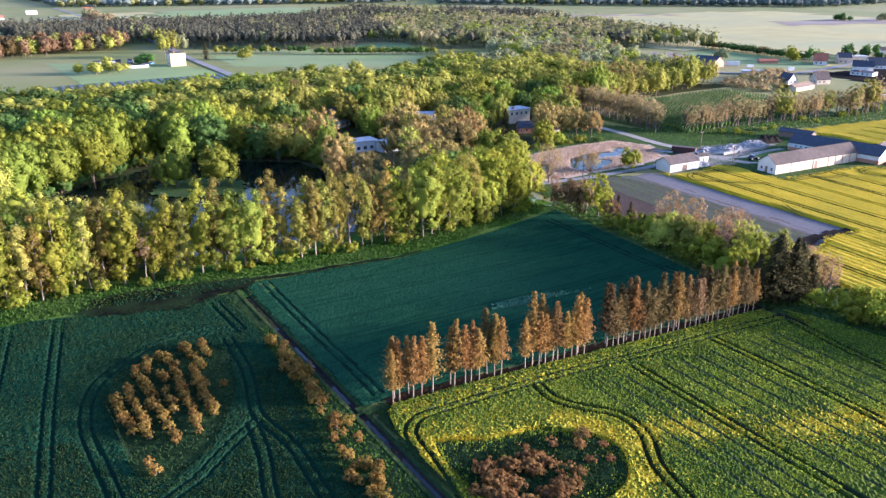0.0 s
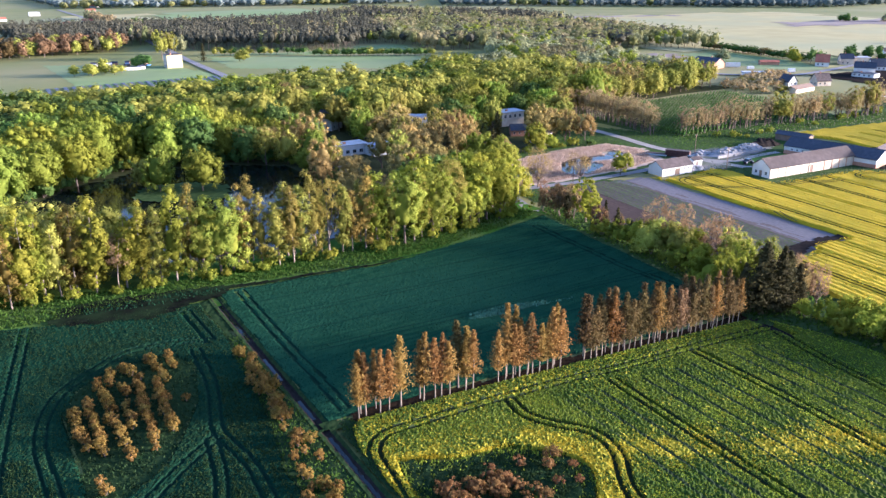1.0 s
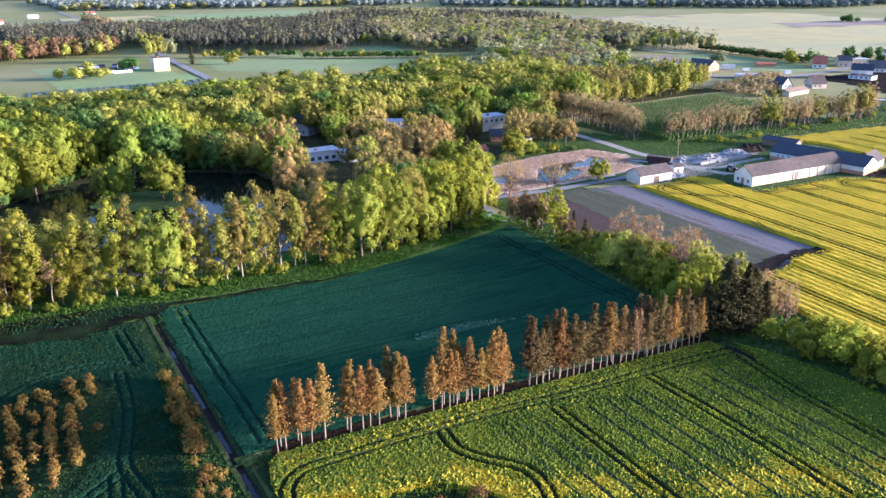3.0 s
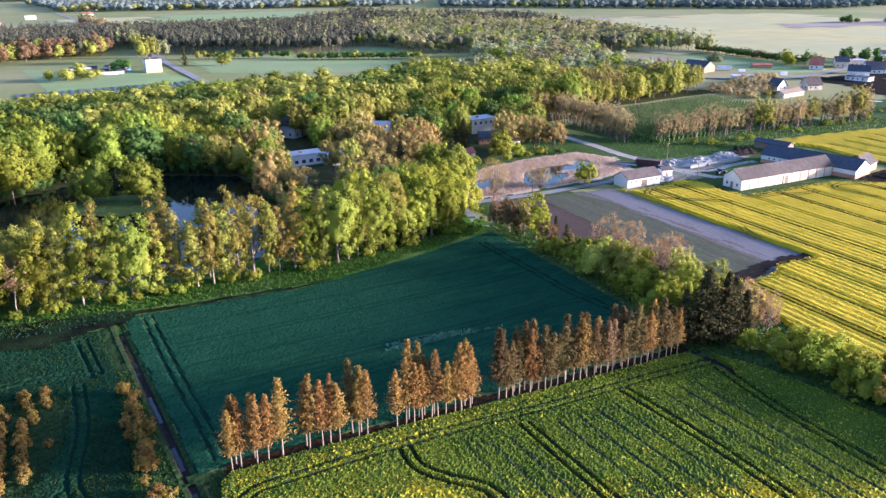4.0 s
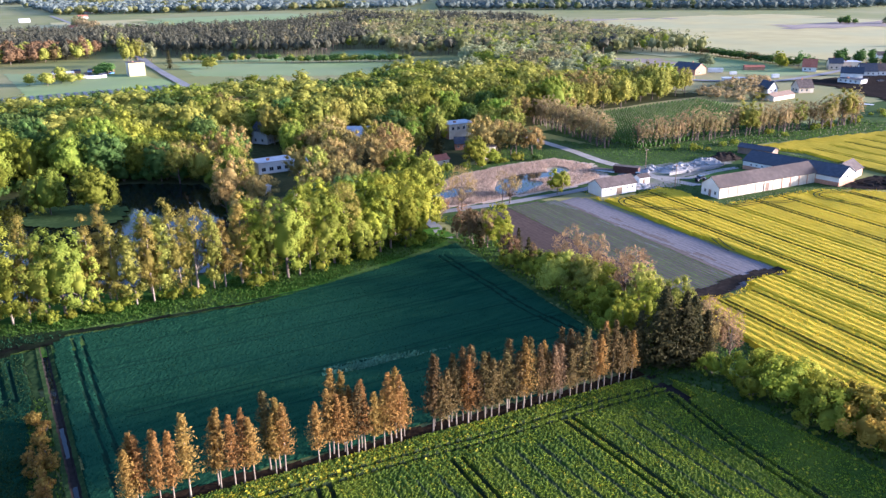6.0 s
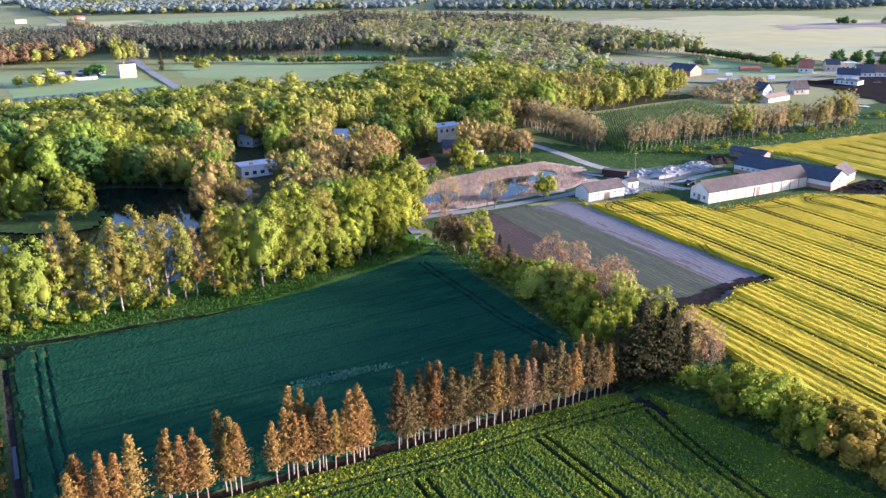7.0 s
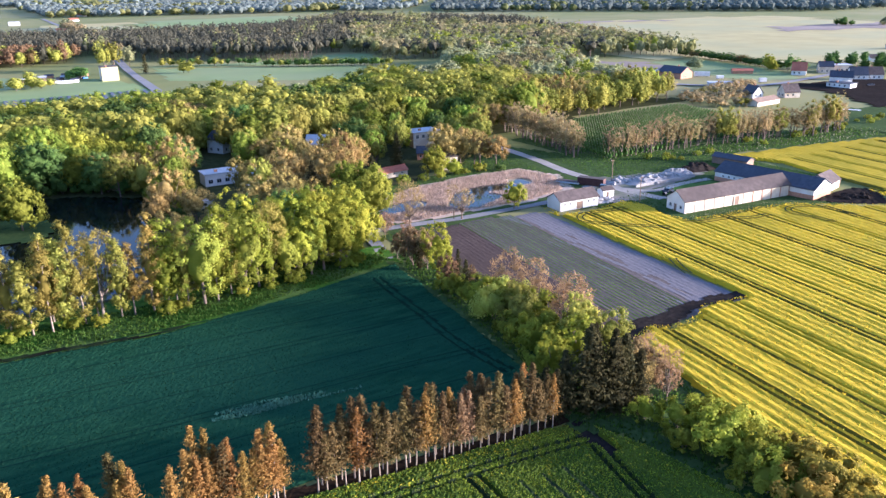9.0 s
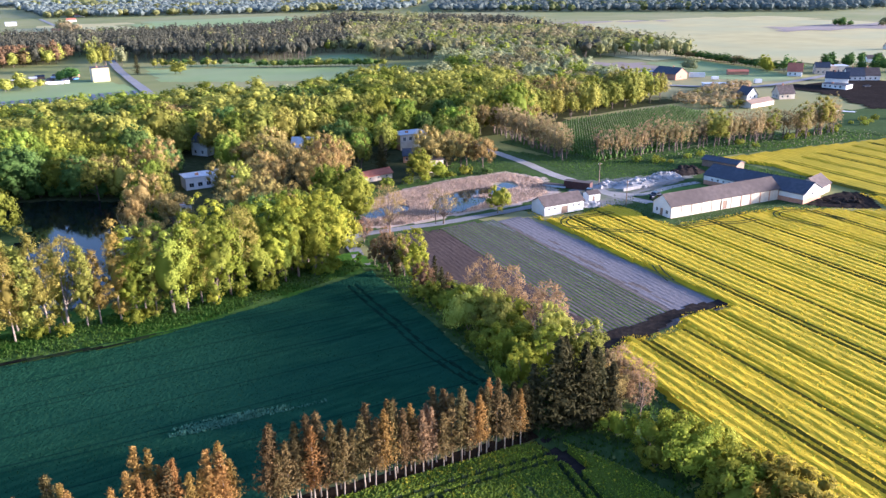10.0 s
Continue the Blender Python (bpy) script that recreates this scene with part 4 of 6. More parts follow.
def leafy_crown(g, rng, centre, rad, half, lumps, leaves, leaf, core=0.6, size=(0.26, 0.42), radial=0.0, low=-0.7, taper=0.0, ragged=0.18, fine=True):
    """A crown: rounded masses of leaf sprays set unevenly over an egg-shaped body, with a dense shaded inside."""
    centre = np.array(centre, float)
    egg = np.array([rad, rad, half])
    wave = rng.normal(0, 1.6, (5, 3))
    phase = rng.uniform(0, 6.28, 5)
    if core:
        d, faces = (BALL1_V, BALL1_F) if fine else (ICO_V, ICO_F)
        r = core * (1 + ragged * np.sin(d @ wave.T + phase).mean(axis=1)) * (1 - taper * np.clip(d[:, 2], -0.3, 1))
        g.add_array(d * r[:, None] * egg * np.array([0.82, 0.82, 0.9]) + centre, faces)
    if fine:
        lumps = int(lumps * 1.35)
        size = (size[0] * 0.78, size[1] * 0.92)
    k = np.arange(lumps)
    z = low + (0.98 - low) * (k + 0.5) / lumps
    a = k * 2.39996 + rng.uniform(-0.5, 0.5, lumps)
    q = np.sqrt(np.clip(1 - z * z, 0, 1))
    d = np.stack([np.cos(a) * q, np.sin(a) * q, z], 1)
    stretch = (1 + ragged * 1.8 * np.sin(d @ wave.T + phase).mean(axis=1)) * rng.uniform(0.86, 1.08, lumps)
    narrow = 1 - taper * np.clip((z + 0.2), 0, 1)
    lr = rng.uniform(size[0] * 0.7, size[1] * 1.1, lumps) * min(rad, half)
    p = centre + d * stretch[:, None] * (egg - 0.55 * lr[:, None]) * np.stack([narrow, narrow, np.ones(lumps)], 1)
    share = lr ** 2 / (lr ** 2).sum()
    for i in range(lumps):
        if core and fine:
            g.add_array(ICO_V * (lr[i] * core * 0.95 * rng.uniform(0.8, 1.15, (12, 1))) + p[i], ICO_F)
        n = max(3, int(leaves * share[i]))
        e = rng.normal(0, 1, (n, 3)) + 0.75 * d[i] + np.array([0, 0, 0.2])
        e /= np.linalg.norm(e, axis=1)[:, None] + 1e-9
        pos = p[i] + e * lr[i] * (max(0.55, core + 0.05) if fine else 0.5) * rng.uniform(1.0 if core > 0.4 else 0.4, 2.1, (n, 1)) ** 0.8 * np.array([1, 1, 0.88])
        out = e * 0.45 + d[i] * 0.75
        out /= np.linalg.norm(out, axis=1)[:, None] + 1e-9
        sprays(g, pos, out, leaf, leaf * (0.8 - 0.6 * radial), rng, radial)
    return p


def limbs(g, rng, base, tips, r):
    for t in tips:
        b = np.array(base)
        mid = b * 0.45 + np.array(t) * 0.55 + rng.normal(0, 0.3, 3)
        mid[2] -= 0.4
        g.tube([b, mid, t], [r, r * 0.6, r * 0.2], 4)


def crown_tree(seed, h, rad, bare, lumps, leaves, leaf, core=0.72, ragged=0.22, size=(0.2, 0.34)):
    """Broad tree in leaf."""
    rng = np.random.RandomState(seed)
    t, c = Geo(), Geo()
    t.tube([(0, 0, -0.3), (0.1, 0.05, h * 0.3), (0.0, 0.1, h * 0.7)], [h * 0.02, h * 0.015, h * 0.006], 6)
    zc, hz = (h + bare) / 2, (h - bare) / 2
    p = leafy_crown(c, rng, (0, 0, zc), rad, hz, lumps, leaves, leaf, core, size, ragged=ragged)
    limbs(t, rng, (0, 0, h * 0.25), p[::16], h * 0.008)
    return t, c


def crown_bush(seed, h, rad, leaves, leaf):
    rng = np.random.RandomState(seed)
    t, c = Geo(), Geo()
    for k in range(4):
        a = k * 1.6 + rng.uniform(-0.4, 0.4)
        t.tube([(0, 0, -0.2), (math.cos(a) * rad * 0.4, math.sin(a) * rad * 0.4, h * 0.55)], [0.09, 0.03], 4)
    leafy_crown(c, rng, (0, 0, h * 0.46), rad, h * 0.52, 16, int(leaves * 1.35), leaf * 0.92, 0.58, (0.3, 0.46), low=-0.6, ragged=0.26)
    return t, c


def tall_tree(seed, h, rad, bare, lumps, leaves, leaf, core=0.4, radial=0.0, taper=0.25):
    """Slender woodland-edge tree: a bending stem seen through loose foliage that hangs in uneven masses."""
    rng = np.random.RandomState(seed)
    t, c = Geo(), Geo()
    b = np.cumsum(rng.normal(0, 0.25, (5, 2)), axis=0)
    zs = np.linspace(0, h * 0.97, 5)
    pts = [(b[i, 0] - b[0, 0], b[i, 1] - b[0, 1], zs[i] - (0.3 if i == 0 else 0)) for i in range(5)]
    t.tube(pts, [h * 0.012, h * 0.010, h * 0.008, h * 0.005, h * 0.001], 5)
    zc, hz = (h + bare) / 2, (h - bare) / 2
    p = leafy_crown(c, rng, (pts[2][0], pts[2][1], zc), rad, hz, lumps, leaves, leaf, core, (0.3, 0.55), radial, -0.95, taper, 0.3)
    for q in p[::9]:
        z0 = max(bare * 0.6, q[2] - 1.6)
        i = min(3, int(z0 / h * 4))
        t.tube([(pts[i][0], pts[i][1], z0), q], [h * 0.004, h * 0.0012], 3)
    return t, c


def budding_tree(seed, h, rad, bare, leaves, leaf, core=0.5, forks=3):
    """Tree just budding: limbs that fan out from a short trunk and a haze of fine twigs growing outwards."""
    rng = np.random.RandomState(seed)
    t, c = Geo(), Geo()
    t.tube([(0, 0, -0.3), (0.1, 0.1, bare + 0.6), (0.2, 0, h * 0.75)], [h * 0.02, h * 0.014, h * 0.003], 5)
    zc, hz = (h + bare) / 2, (h - bare) / 2
    p = leafy_crown(c, rng, (0, 0, zc), rad, hz, 26, leaves, leaf, core, (0.26, 0.44), 0.8, -0.6, -0.12, 0.26)
    limbs(t, rng, (0.1, 0.1, bare + 0.4), p[::26 // forks], h * 0.008)
    return t, c


def bare_tree(seed, h, rad, bare, twigs):
    """Open tree with naked limbs and thin reddish twigs."""
    rng = np.random.RandomState(seed)
    t, c = Geo(), Geo()
    t.tube([(0, 0, -0.3), (0.15, 0.1, bare), (0.1, 0, h * 0.85)], [h * 0.022, h * 0.015, h * 0.003], 5)
    zc, hz = (h + bare) / 2, (h - bare) / 2
    p = leafy_crown(c, rng, (0, 0, zc), rad, hz, 30, twigs, 0.85, 0, (0.3, 0.5), 0.95, -0.6, -0.05, 0.3)
    limbs(t, rng, (0.15, 0.1, bare), p, h * 0.007)
    return t, c


def spruce(seed, h, rad, bare, tiers, per, jag=1.0):
    """Conifer: straight stem and uneven drooping branches, each a row of ragged twigs."""
    rng = np.random.RandomState(seed)
    t, c = Geo(), Geo()
    t.tube([(0, 0, -0.3), (rng.normal(0, 0.06), rng.normal(0, 0.06), h * 0.5), (0, 0, h * 0.98)], [0.011 * h, 0.008 * h, 0.002 * h], 5)
    P, O = [], []
    lean = rng.uniform(0, 6.28)
    for k in range(tiers):
        q = (k + rng.uniform(0.0, 1.0)) / tiers
        z = bare + (h - bare) * q
        r = rad * min(1.0, 0.62 + 2.2 * q) * (1 - q) ** 0.78 + 0.1
        for j in range(per):
            a = rng.uniform(0, 6.28)
            rr = r * rng.uniform(0.35, 1.3) * (1 + 0.18 * math.cos(a - lean)) * jag
            for s in np.linspace(0.25, 1.0, 5):
                P.append((math.cos(a) * rr * s + rng.normal(0, 0.12), math.sin(a) * rr * s + rng.normal(0, 0.12), z - rr * s * 0.3 + 0.35 * rr * s * s + rng.normal(0, 0.14)))
                O.append((math.cos(a) * 0.8, math.sin(a) * 0.8, 0.35))
    sprays(c, np.array(P), np.array(O), 0.3 + rad * 0.12, 0.12 + rad * 0.055, rng, 0.7, 0.4)
    return t, c


def bush(seed, h, rad, leaves, leaf):
    """Low shrub with several stems and leaves in loose masses."""
    rng = np.random.RandomState(seed)
    t, c = Geo(), Geo()
    for k in range(5):
        a = k * 1.3
        t.tube([(0, 0, -0.2), (math.cos(a) * rad * 0.5, math.sin(a) * rad * 0.5, h * 0.7)], [0.06 + 0.01 * h, 0.02], 4)
    leafy_crown(c, rng, (0, 0, h * 0.5), rad, h * 0.52, 9, leaves, leaf, 0.42, (0.34, 0.55), 0.35, -0.6, 0.1, 0.3)
    return t, c


PROTO = {}


def proto(key, builder, bark, leaf):
    t, c = builder
    PROTO.setdefault(key, []).append((t.mesh(key + "_trunk", [G[bark]], True), c.mesh(key + "_crown", [G[leaf]], True)))


def proto_all(key, makes, bark, leaf):
    for m in makes:
        proto(key, m, bark, leaf)


proto_all("alder_green", [tall_tree(100 + i, 20.5 + i % 3, 3.6, 0.6, 36, 2500, 0.46, 0.55, 0.1, 0.45) for i in range(5)], "pale_bark", "leaf_alder")
proto_all("alder_brown", [tall_tree(110 + i, 21 + i % 2, 3.0, 1.4, 36, 2500, 0.48, 0.45, 0.5, 0.5) for i in range(5)], "pale_bark", "leaf_alder_brown")
proto_all("alder_olive", [tall_tree(106 + i, 20.5 + i, 3.3, 1.0, 36, 2500, 0.46, 0.5, 0.3, 0.5) for i in range(3)], "pale_bark", "leaf_olive")
proto_all("alder_rust", [tall_tree(115, 15.5, 3.2, 7.0, 14, 1100, 0.45, 0.0, 0.4, 0.0)], "pale_bark", "twig_rust")
proto_all("alder_twig", [budding_tree(117 + i, 21.5, 4.6, 5.0, 2000, 0.8, 0.0) for i in range(2)], "pale_bark", "leaf_alder_brown")
proto_all("willow_tall", [crown_tree(120 + i, 19 + i, 5.6, 0.2, 46, 3000, 0.5, 0.5, 0.3) for i in range(4)], "bark", "leaf_sunlit")
proto_all("willow_mid", [crown_tree(124 + i, 19.5 + i, 6.0, 0.2, 46, 3000, 0.5, 0.5, 0.3) for i in range(2)], "bark", "leaf_mid")
for key, leaf, first in (("maple_green", "leaf_green", 130), ("maple_fresh", "leaf_fresh", 134), ("maple_deep", "leaf_deep", 138), ("maple_olive", "leaf_olive", 142), ("maple_pale", "leaf_pale", 146), ("maple_gold", "leaf_gold", 240)):
    proto_all(key, [crown_tree(first + i, 17 + 1.2 * i, 6.6 + 0.3 * i, 0.8, 38, 1800, 0.66, 0.74, size=(0.2, 0.34)) for i in range(3)], "bark", leaf)
proto_all("budding", [budding_tree(150 + i, 14 + i, 5.6, 1.6, 2400, 0.66, 0.5) for i in range(4)], "bark", "twig_brown")
proto_all("budding_olive", [budding_tree(155 + i, 16 + i, 4.9, 2.0, 2000, 0.64, 0.54) for i in range(3)], "bark", "leaf_olive")
proto_all("rusty", [bare_tree(160 + i, 10.8 + i, 3.3, 1.6, 900) for i in range(3)], "bark", "twig_rust")
proto_all("naked", [bare_tree(260 + i, 14 + i, 4.4, 2.6, 750) for i in range(2)], "bark", "twig_brown")
proto_all("pale_bush", [crown_bush(225 + i, 7.4, 3.9, 1500, 0.42) for i in range(2)], "bark", "willow_sunlit")
proto_all("gold_bush", [crown_bush(220 + i, 4.8, 3.6, 1100, 0.44) for i in range(2)], "bark", "bush_sun_gold")
proto_all("shade_bush", [crown_bush(196, 4.5, 3.4, 420, 0.7)], "bark", "leaf_deep")
proto_all("brown_tree", [budding_tree(167 + i, 10.5 + i, 3.2, 0.4, 1500, 0.6, 0.5) for i in range(2)], "bark", "larch_brown")
proto_all("dead_spruce", [spruce(170 + i, 12.4 + 0.6 * i, 1.9, 3.7 + 0.35 * (i % 3), 27, 11, 1.12) for i in range(5)], "pale_bark", "dead_needle")
proto_all("half_spruce", [spruce(175 + i, 12.4 + 0.6 * i, 2.0, 3.7 + 0.35 * (i % 3), 27, 11, 1.12) for i in range(4)], "pale_bark", "half_needle")
proto_all("red_spruce", [spruce(179, 12.9, 2.0, 3.6, 27, 11, 1.12)], "pale_bark", "twig_rust")
proto_all("dark_spruce", [spruce(180 + i, 17 + i, 5.0, 1.2, 34, 20) for i in range(3)], "bark", "dark_needle")
proto_all("mid_spruce", [spruce(184 + i, 12 + i, 3.0, 0.8, 24, 13) for i in range(2)], "bark", "dark_needle")
proto_all("brown_spruce", [spruce(187 + i, 11 + i, 3.0, 1.0, 24, 13) for i in range(2)], "bark", "half_needle")
proto_all("willow_bush", [crown_bush(190 + i, 5.5 + i * 0.6, 3.9, 1000, 0.44) for i in range(3)], "bark", "leaf_willow")
proto_all("olive_bush", [crown_bush(194 + i, 4.5, 3.4, 800, 0.46) for i in range(2)], "bark", "leaf_fresh")
proto_all("orange_shrub", [bush(197 + i, 2.5, 1.25, 420, 0.3) for i in range(3)], "bark", "orange_leaf")
proto_all("rust_shrub", [bush(201 + i, 2.3, 1.6, 420, 0.3) for i in range(2)], "bark", "brown_twig")
proto_all("small_green", [crown_tree(205, 9, 3.7, 1.4, 22, 1500, 0.4)], "bark", "leaf_fresh")
proto_all("orchard_pole", [budding_tree(210 + i, 15.5 + i, 3.3, 1.6, 900, 0.62, 0.32, 2) for i in range(4)], "bark", "twig_grey")

KIND = {"alder_green": "alder", "alder_brown": "alder", "alder_rust": "alder", "alder_olive": "alder", "alder_twig": "alder", "maple_gold": "linden", "naked": "bare_tree", "willow_tall": "willow", "willow_mid": "willow", "maple_green": "maple", "maple_fresh": "linden", "maple_deep": "chestnut_tree", "maple_olive": "oak", "maple_pale": "white_poplar", "budding": "ash_tree", "budding_olive": "birch", "rusty": "bare_tree", "brown_tree": "larch", "half_spruce": "spruce", "dark_spruce": "spruce", "mid_spruce": "spruce", "brown_spruce": "spruce", "small_green": "small_tree", "orchard_pole": "poplar"}
trng = np.random.RandomState(77)
PLANTED = []


def plant(key, x, y, label, name="tree", category="tree", group="", size=1.0, z=0.0, spread=1.0, tilt=0.0):
    t, c = PROTO[key][trng.randint(len(PROTO[key]))]
    s = size * trng.uniform(0.88, 1.12)
    w = s * spread * trng.uniform(0.9, 1.12)
    name = KIND.get(key, name) if name == "tree" else name
    e = thing(name, pose(x, y, z, tilt * trng.uniform(-1, 1), tilt * trng.uniform(-1, 1), trng.uniform(0, 360)) @ Matrix.Diagonal((w, w, s, 1)), label, category, group)
    part("trunk", t, None, e)
    part("crown", c, None, e)
    PLANTED.append((x, y))
    return e


# spruce row
SPR = "thin rust-brown spruce with a bare pale lower trunk"
row = lambda x: 108.3 - (x - 62) * 0.142
for x0, x1 in ((61.8, 63.3), (66.0, 67.9), (70.4, 71.2), (75.0, 79.4), (82.9, 84.4), (90.2, 97.2), (97.9, 105.8), (110.2, 152.0)):
    x = x0
    while x <= x1 + 0.4:
        for off in (0.0, 1.8):
            if trng.rand() < (0.95 if off == 0 else 0.6):
                plant("red_spruce" if 133 < x < 137 else ("half_spruce" if trng.rand() < (0.75 if x > 109 else 0.15) else "dead_spruce"), x + trng.uniform(-0.3, 0.3), row(x) - 0.2 + off + trng.uniform(-0.4, 0.4), SPR, "spruce", group="spruce row", z=0.15, size=0.93, spread=1.05, tilt=1.8)
        x += 1.6
# dark conifers at the row's end
for x, y, k, s in ((154.2, 97.6, "mid_spruce", 0.95), (156.6, 98.4, "mid_spruce", 1.05), (160.4, 96, "dark_spruce", 1.0), (163.4, 98.2, "dark_spruce", 0.84), (164.4, 94.2, "dark_spruce", 0.94), (158.6, 100.4, "dark_spruce", 0.62), (167.6, 94.6, "dark_spruce", 0.8), (170.2, 93.4, "dark_spruce", 0.62), (171.2, 97.0, "brown_tree", 1.0), (173.4, 94.0, "brown_tree", 0.85), (168.2, 91.0, "mid_spruce", 0.66), (152.6, 98.6, "mid_spruce", 0.85)):
    plant(k, x, y, "brown-lit tree at a field corner" if "brown" in k else "dark dense spruce in shade at a field corner" if k == "dark_spruce" else "big dark tree in shade at a field corner", "spruce" if "spruce" in k else "tree" if "brown" in k else "pine", size=s)
# hedgerow between wheat and ploughed field
HEDGE = [("brown_tree", 172.5, 187, 0.7), ("brown_tree", 175, 184, 0.8), ("brown_tree", 173.5, 180, 0.95), ("brown_tree", 177, 179, 0.85), ("brown_tree", 175, 175, 0.9), ("mid_spruce", 173, 176, 0.8), ("willow_tall", 175.5, 170, 0.68), ("willow_tall", 174, 165.5, 0.55), ("mid_spruce", 177, 163, 0.7), ("brown_tree", 172.5, 161, 0.75), ("mid_spruce", 174, 155, 0.7), ("olive_bush", 171, 158, 1.2), ("olive_bush", 175, 151, 1.3), ("olive_bush", 172, 152, 1.1), ("mid_spruce", 172.5, 148, 0.55), ("brown_tree", 177, 157, 0.6),
         ("willow_bush", 172.5, 144, 1.1), ("rusty", 178, 143, 1.2), ("pale_bush", 170.2, 138, 1.3), ("pale_bush", 174.5, 137, 1.35), ("pale_bush", 172.5, 131.5, 1.3), ("willow_bush", 176, 131, 1.2), ("rusty", 181, 137, 1.25), ("rusty", 182, 127, 1.1), ("olive_bush", 168, 127, 1.5), ("olive_bush", 173, 125, 1.5), ("rusty", 179.5, 121.5, 1.1), ("willow_bush", 168, 120, 1.3), ("willow_bush", 173, 119, 1.1), ("budding_olive", 177.5, 117, 0.75), ("budding_olive", 174, 113, 0.72), ("olive_bush", 166, 114, 1.5), ("willow_tall", 168.5, 108, 0.62), ("budding_olive", 176, 107, 0.75), ("olive_bush", 164, 108, 1.5), ("willow_tall", 161.5, 107, 0.58), ("olive_bush", 171, 103, 1.3), ("olive_bush", 178, 111, 1.1), ("olive_bush", 168, 103, 1.3)]
for k, x, y, s in HEDGE:
    lab = {"brown_tree": "dense reddish-brown tree in the hedgerow", "mid_spruce": "dark young spruce in the hedgerow", "willow_tall": "fresh yellow-green tree in the hedgerow", "olive_bush": "olive-green bush in the hedgerow", "willow_bush": "rounded pale green willow bush", "pale_bush": "tall rounded pale yellow-green willow bush", "rusty": "bare reddish-brown budding tree", "budding_olive": "thin olive budding tree in the hedgerow"}[k]
    plant(k, x, y, lab, "bush" if "bush" in k else "tree", "bush" if "bush" in k else "tree", size=s)
# belt of bushes between the two canola fields
for k, x, y, s in (("rusty", 176.5, 98, 1.0), ("rusty", 173, 100, 0.9), ("rusty", 175.5, 91.5, 0.85), ("budding", 171, 96, 0.65), ("willow_bush", 167.5, 89, 0.85), ("willow_bush", 170, 84, 1.0), ("willow_bush", 174, 82, 0.95), ("willow_bush", 171, 79, 1.15), ("willow_bush", 175.5, 76, 1.05), ("willow_bush", 169.5, 74, 1.15), ("olive_bush", 166, 79, 1.1), ("willow_bush", 174, 70, 1.15), ("willow_bush", 169, 69, 1.15), ("gold_bush", 175.5, 65, 1.35), ("willow_bush", 170.5, 64, 1.2), ("olive_bush", 167, 64, 1.2), ("gold_bush", 173.5, 60, 1.4), ("gold_bush", 169, 58, 1.4), ("gold_bush", 174, 54, 1.4), ("gold_bush", 169, 52, 1.4), ("gold_bush", 174, 47, 1.4), ("gold_bush", 169, 45, 1.4), ("gold_bush", 172, 40, 1.4), ("gold_bush", 171, 33, 1.4)):
    plant(k, x, y, "dense yellow-green bush between canola fields" if "bush" in k else "bare reddish-brown tree at the canola's edge", "bush" if "bush" in k else "tree", "bush" if "bush" in k else "tree", size=s)

# planted shrubs west of the ditch
for j, (xa, ya, xb, yb, n) in enumerate(((19.5, 139, 19.5, 125, 8), (22.5, 140, 21.5, 122, 10), (25.5, 147, 25, 118, 14), (29, 142, 27.5, 128, 5), (32, 143, 29.5, 119, 12), (35, 141, 33.5, 123, 11), (31, 151, 33, 145, 4), (36, 152, 37, 143, 5), (40, 151, 40, 146, 3), (28, 150, 28, 146, 2), (38.5, 132, 38.5, 132, 1), (19.5, 114, 19.5, 111, 2))):
    n = int(1.4 * n + 0.5)
    for i in range(n):
        q = i / max(1, n - 1)
        plant("orange_shrub", xa + (xb - xa) * q + trng.normal(0, 0.25), ya + (yb - ya) * q + trng.normal(0, 0.3), "rust-orange shrub in planted rows", "shrub", "shrub", "planted shrub rows", trng.uniform(0.6, 0.88), 0.12)
for i in range(60):
    q = trng.rand()
    y = 84 + 60 * q
    plant("orange_shrub", 48 + (y - 84) * 0.09 + trng.normal(0, 1.1) - (1.2 if y < 100 else 0), y, "rust-orange shrub along the ditch", "shrub", "shrub", "ditch shrubs", trng.uniform(0.6, 1.0), 0.25)
for i in range(64):
    a, r = trng.uniform(0, 6.28), math.sqrt(trng.rand())
    x, y = 67.5 + 9 * r * math.cos(a), 76 + 6.5 * r * math.sin(a) - 0.3 * (r * 11 * math.cos(a)) * 0.3
    plant("rust_shrub", x, y, "reddish-brown shrub in the canola hollow", "shrub", "shrub", "hollow shrubs", trng.uniform(0.55, 1.0), 0.3)
for x, y in ((79, 74), (80.5, 78), (82, 72.5), (77, 81), (84, 76)):
    plant("rust_shrub", x, y, "reddish-brown shrub in the canola hollow", "shrub", "shrub", "hollow shrubs", trng.uniform(0.5, 0.8), 0.3)
plant("rust_shrub", 83, 80, "reddish-brown shrub in the canola hollow", "shrub", "shrub", "hollow shrubs", 0.9, 0.3)

# wood's edge
EDGE_KIND = {"g": "alder_green", "b": "alder_brown", "o": "alder_olive", "t": "alder_twig", "w": "willow_mid", "l": "willow_tall"}
EDGE_LABEL = {"g": "tall slender alder in fresh yellow-green leaf", "b": "tall slender alder with sparse brownish buds", "o": "tall olive alder coming into leaf", "t": "tall bare alder with fine brown twigs", "l": "full bright green willow at the wood's edge", "w": "full mid-green willow at the wood's edge"}


def edge_line(x):
    return float(np.interp(x, (0, 30, 55, 80, 100, 120, 150, 168), (199.5, 197.5, 192.5, 190, 187, 185.5, 188.5, 191)))


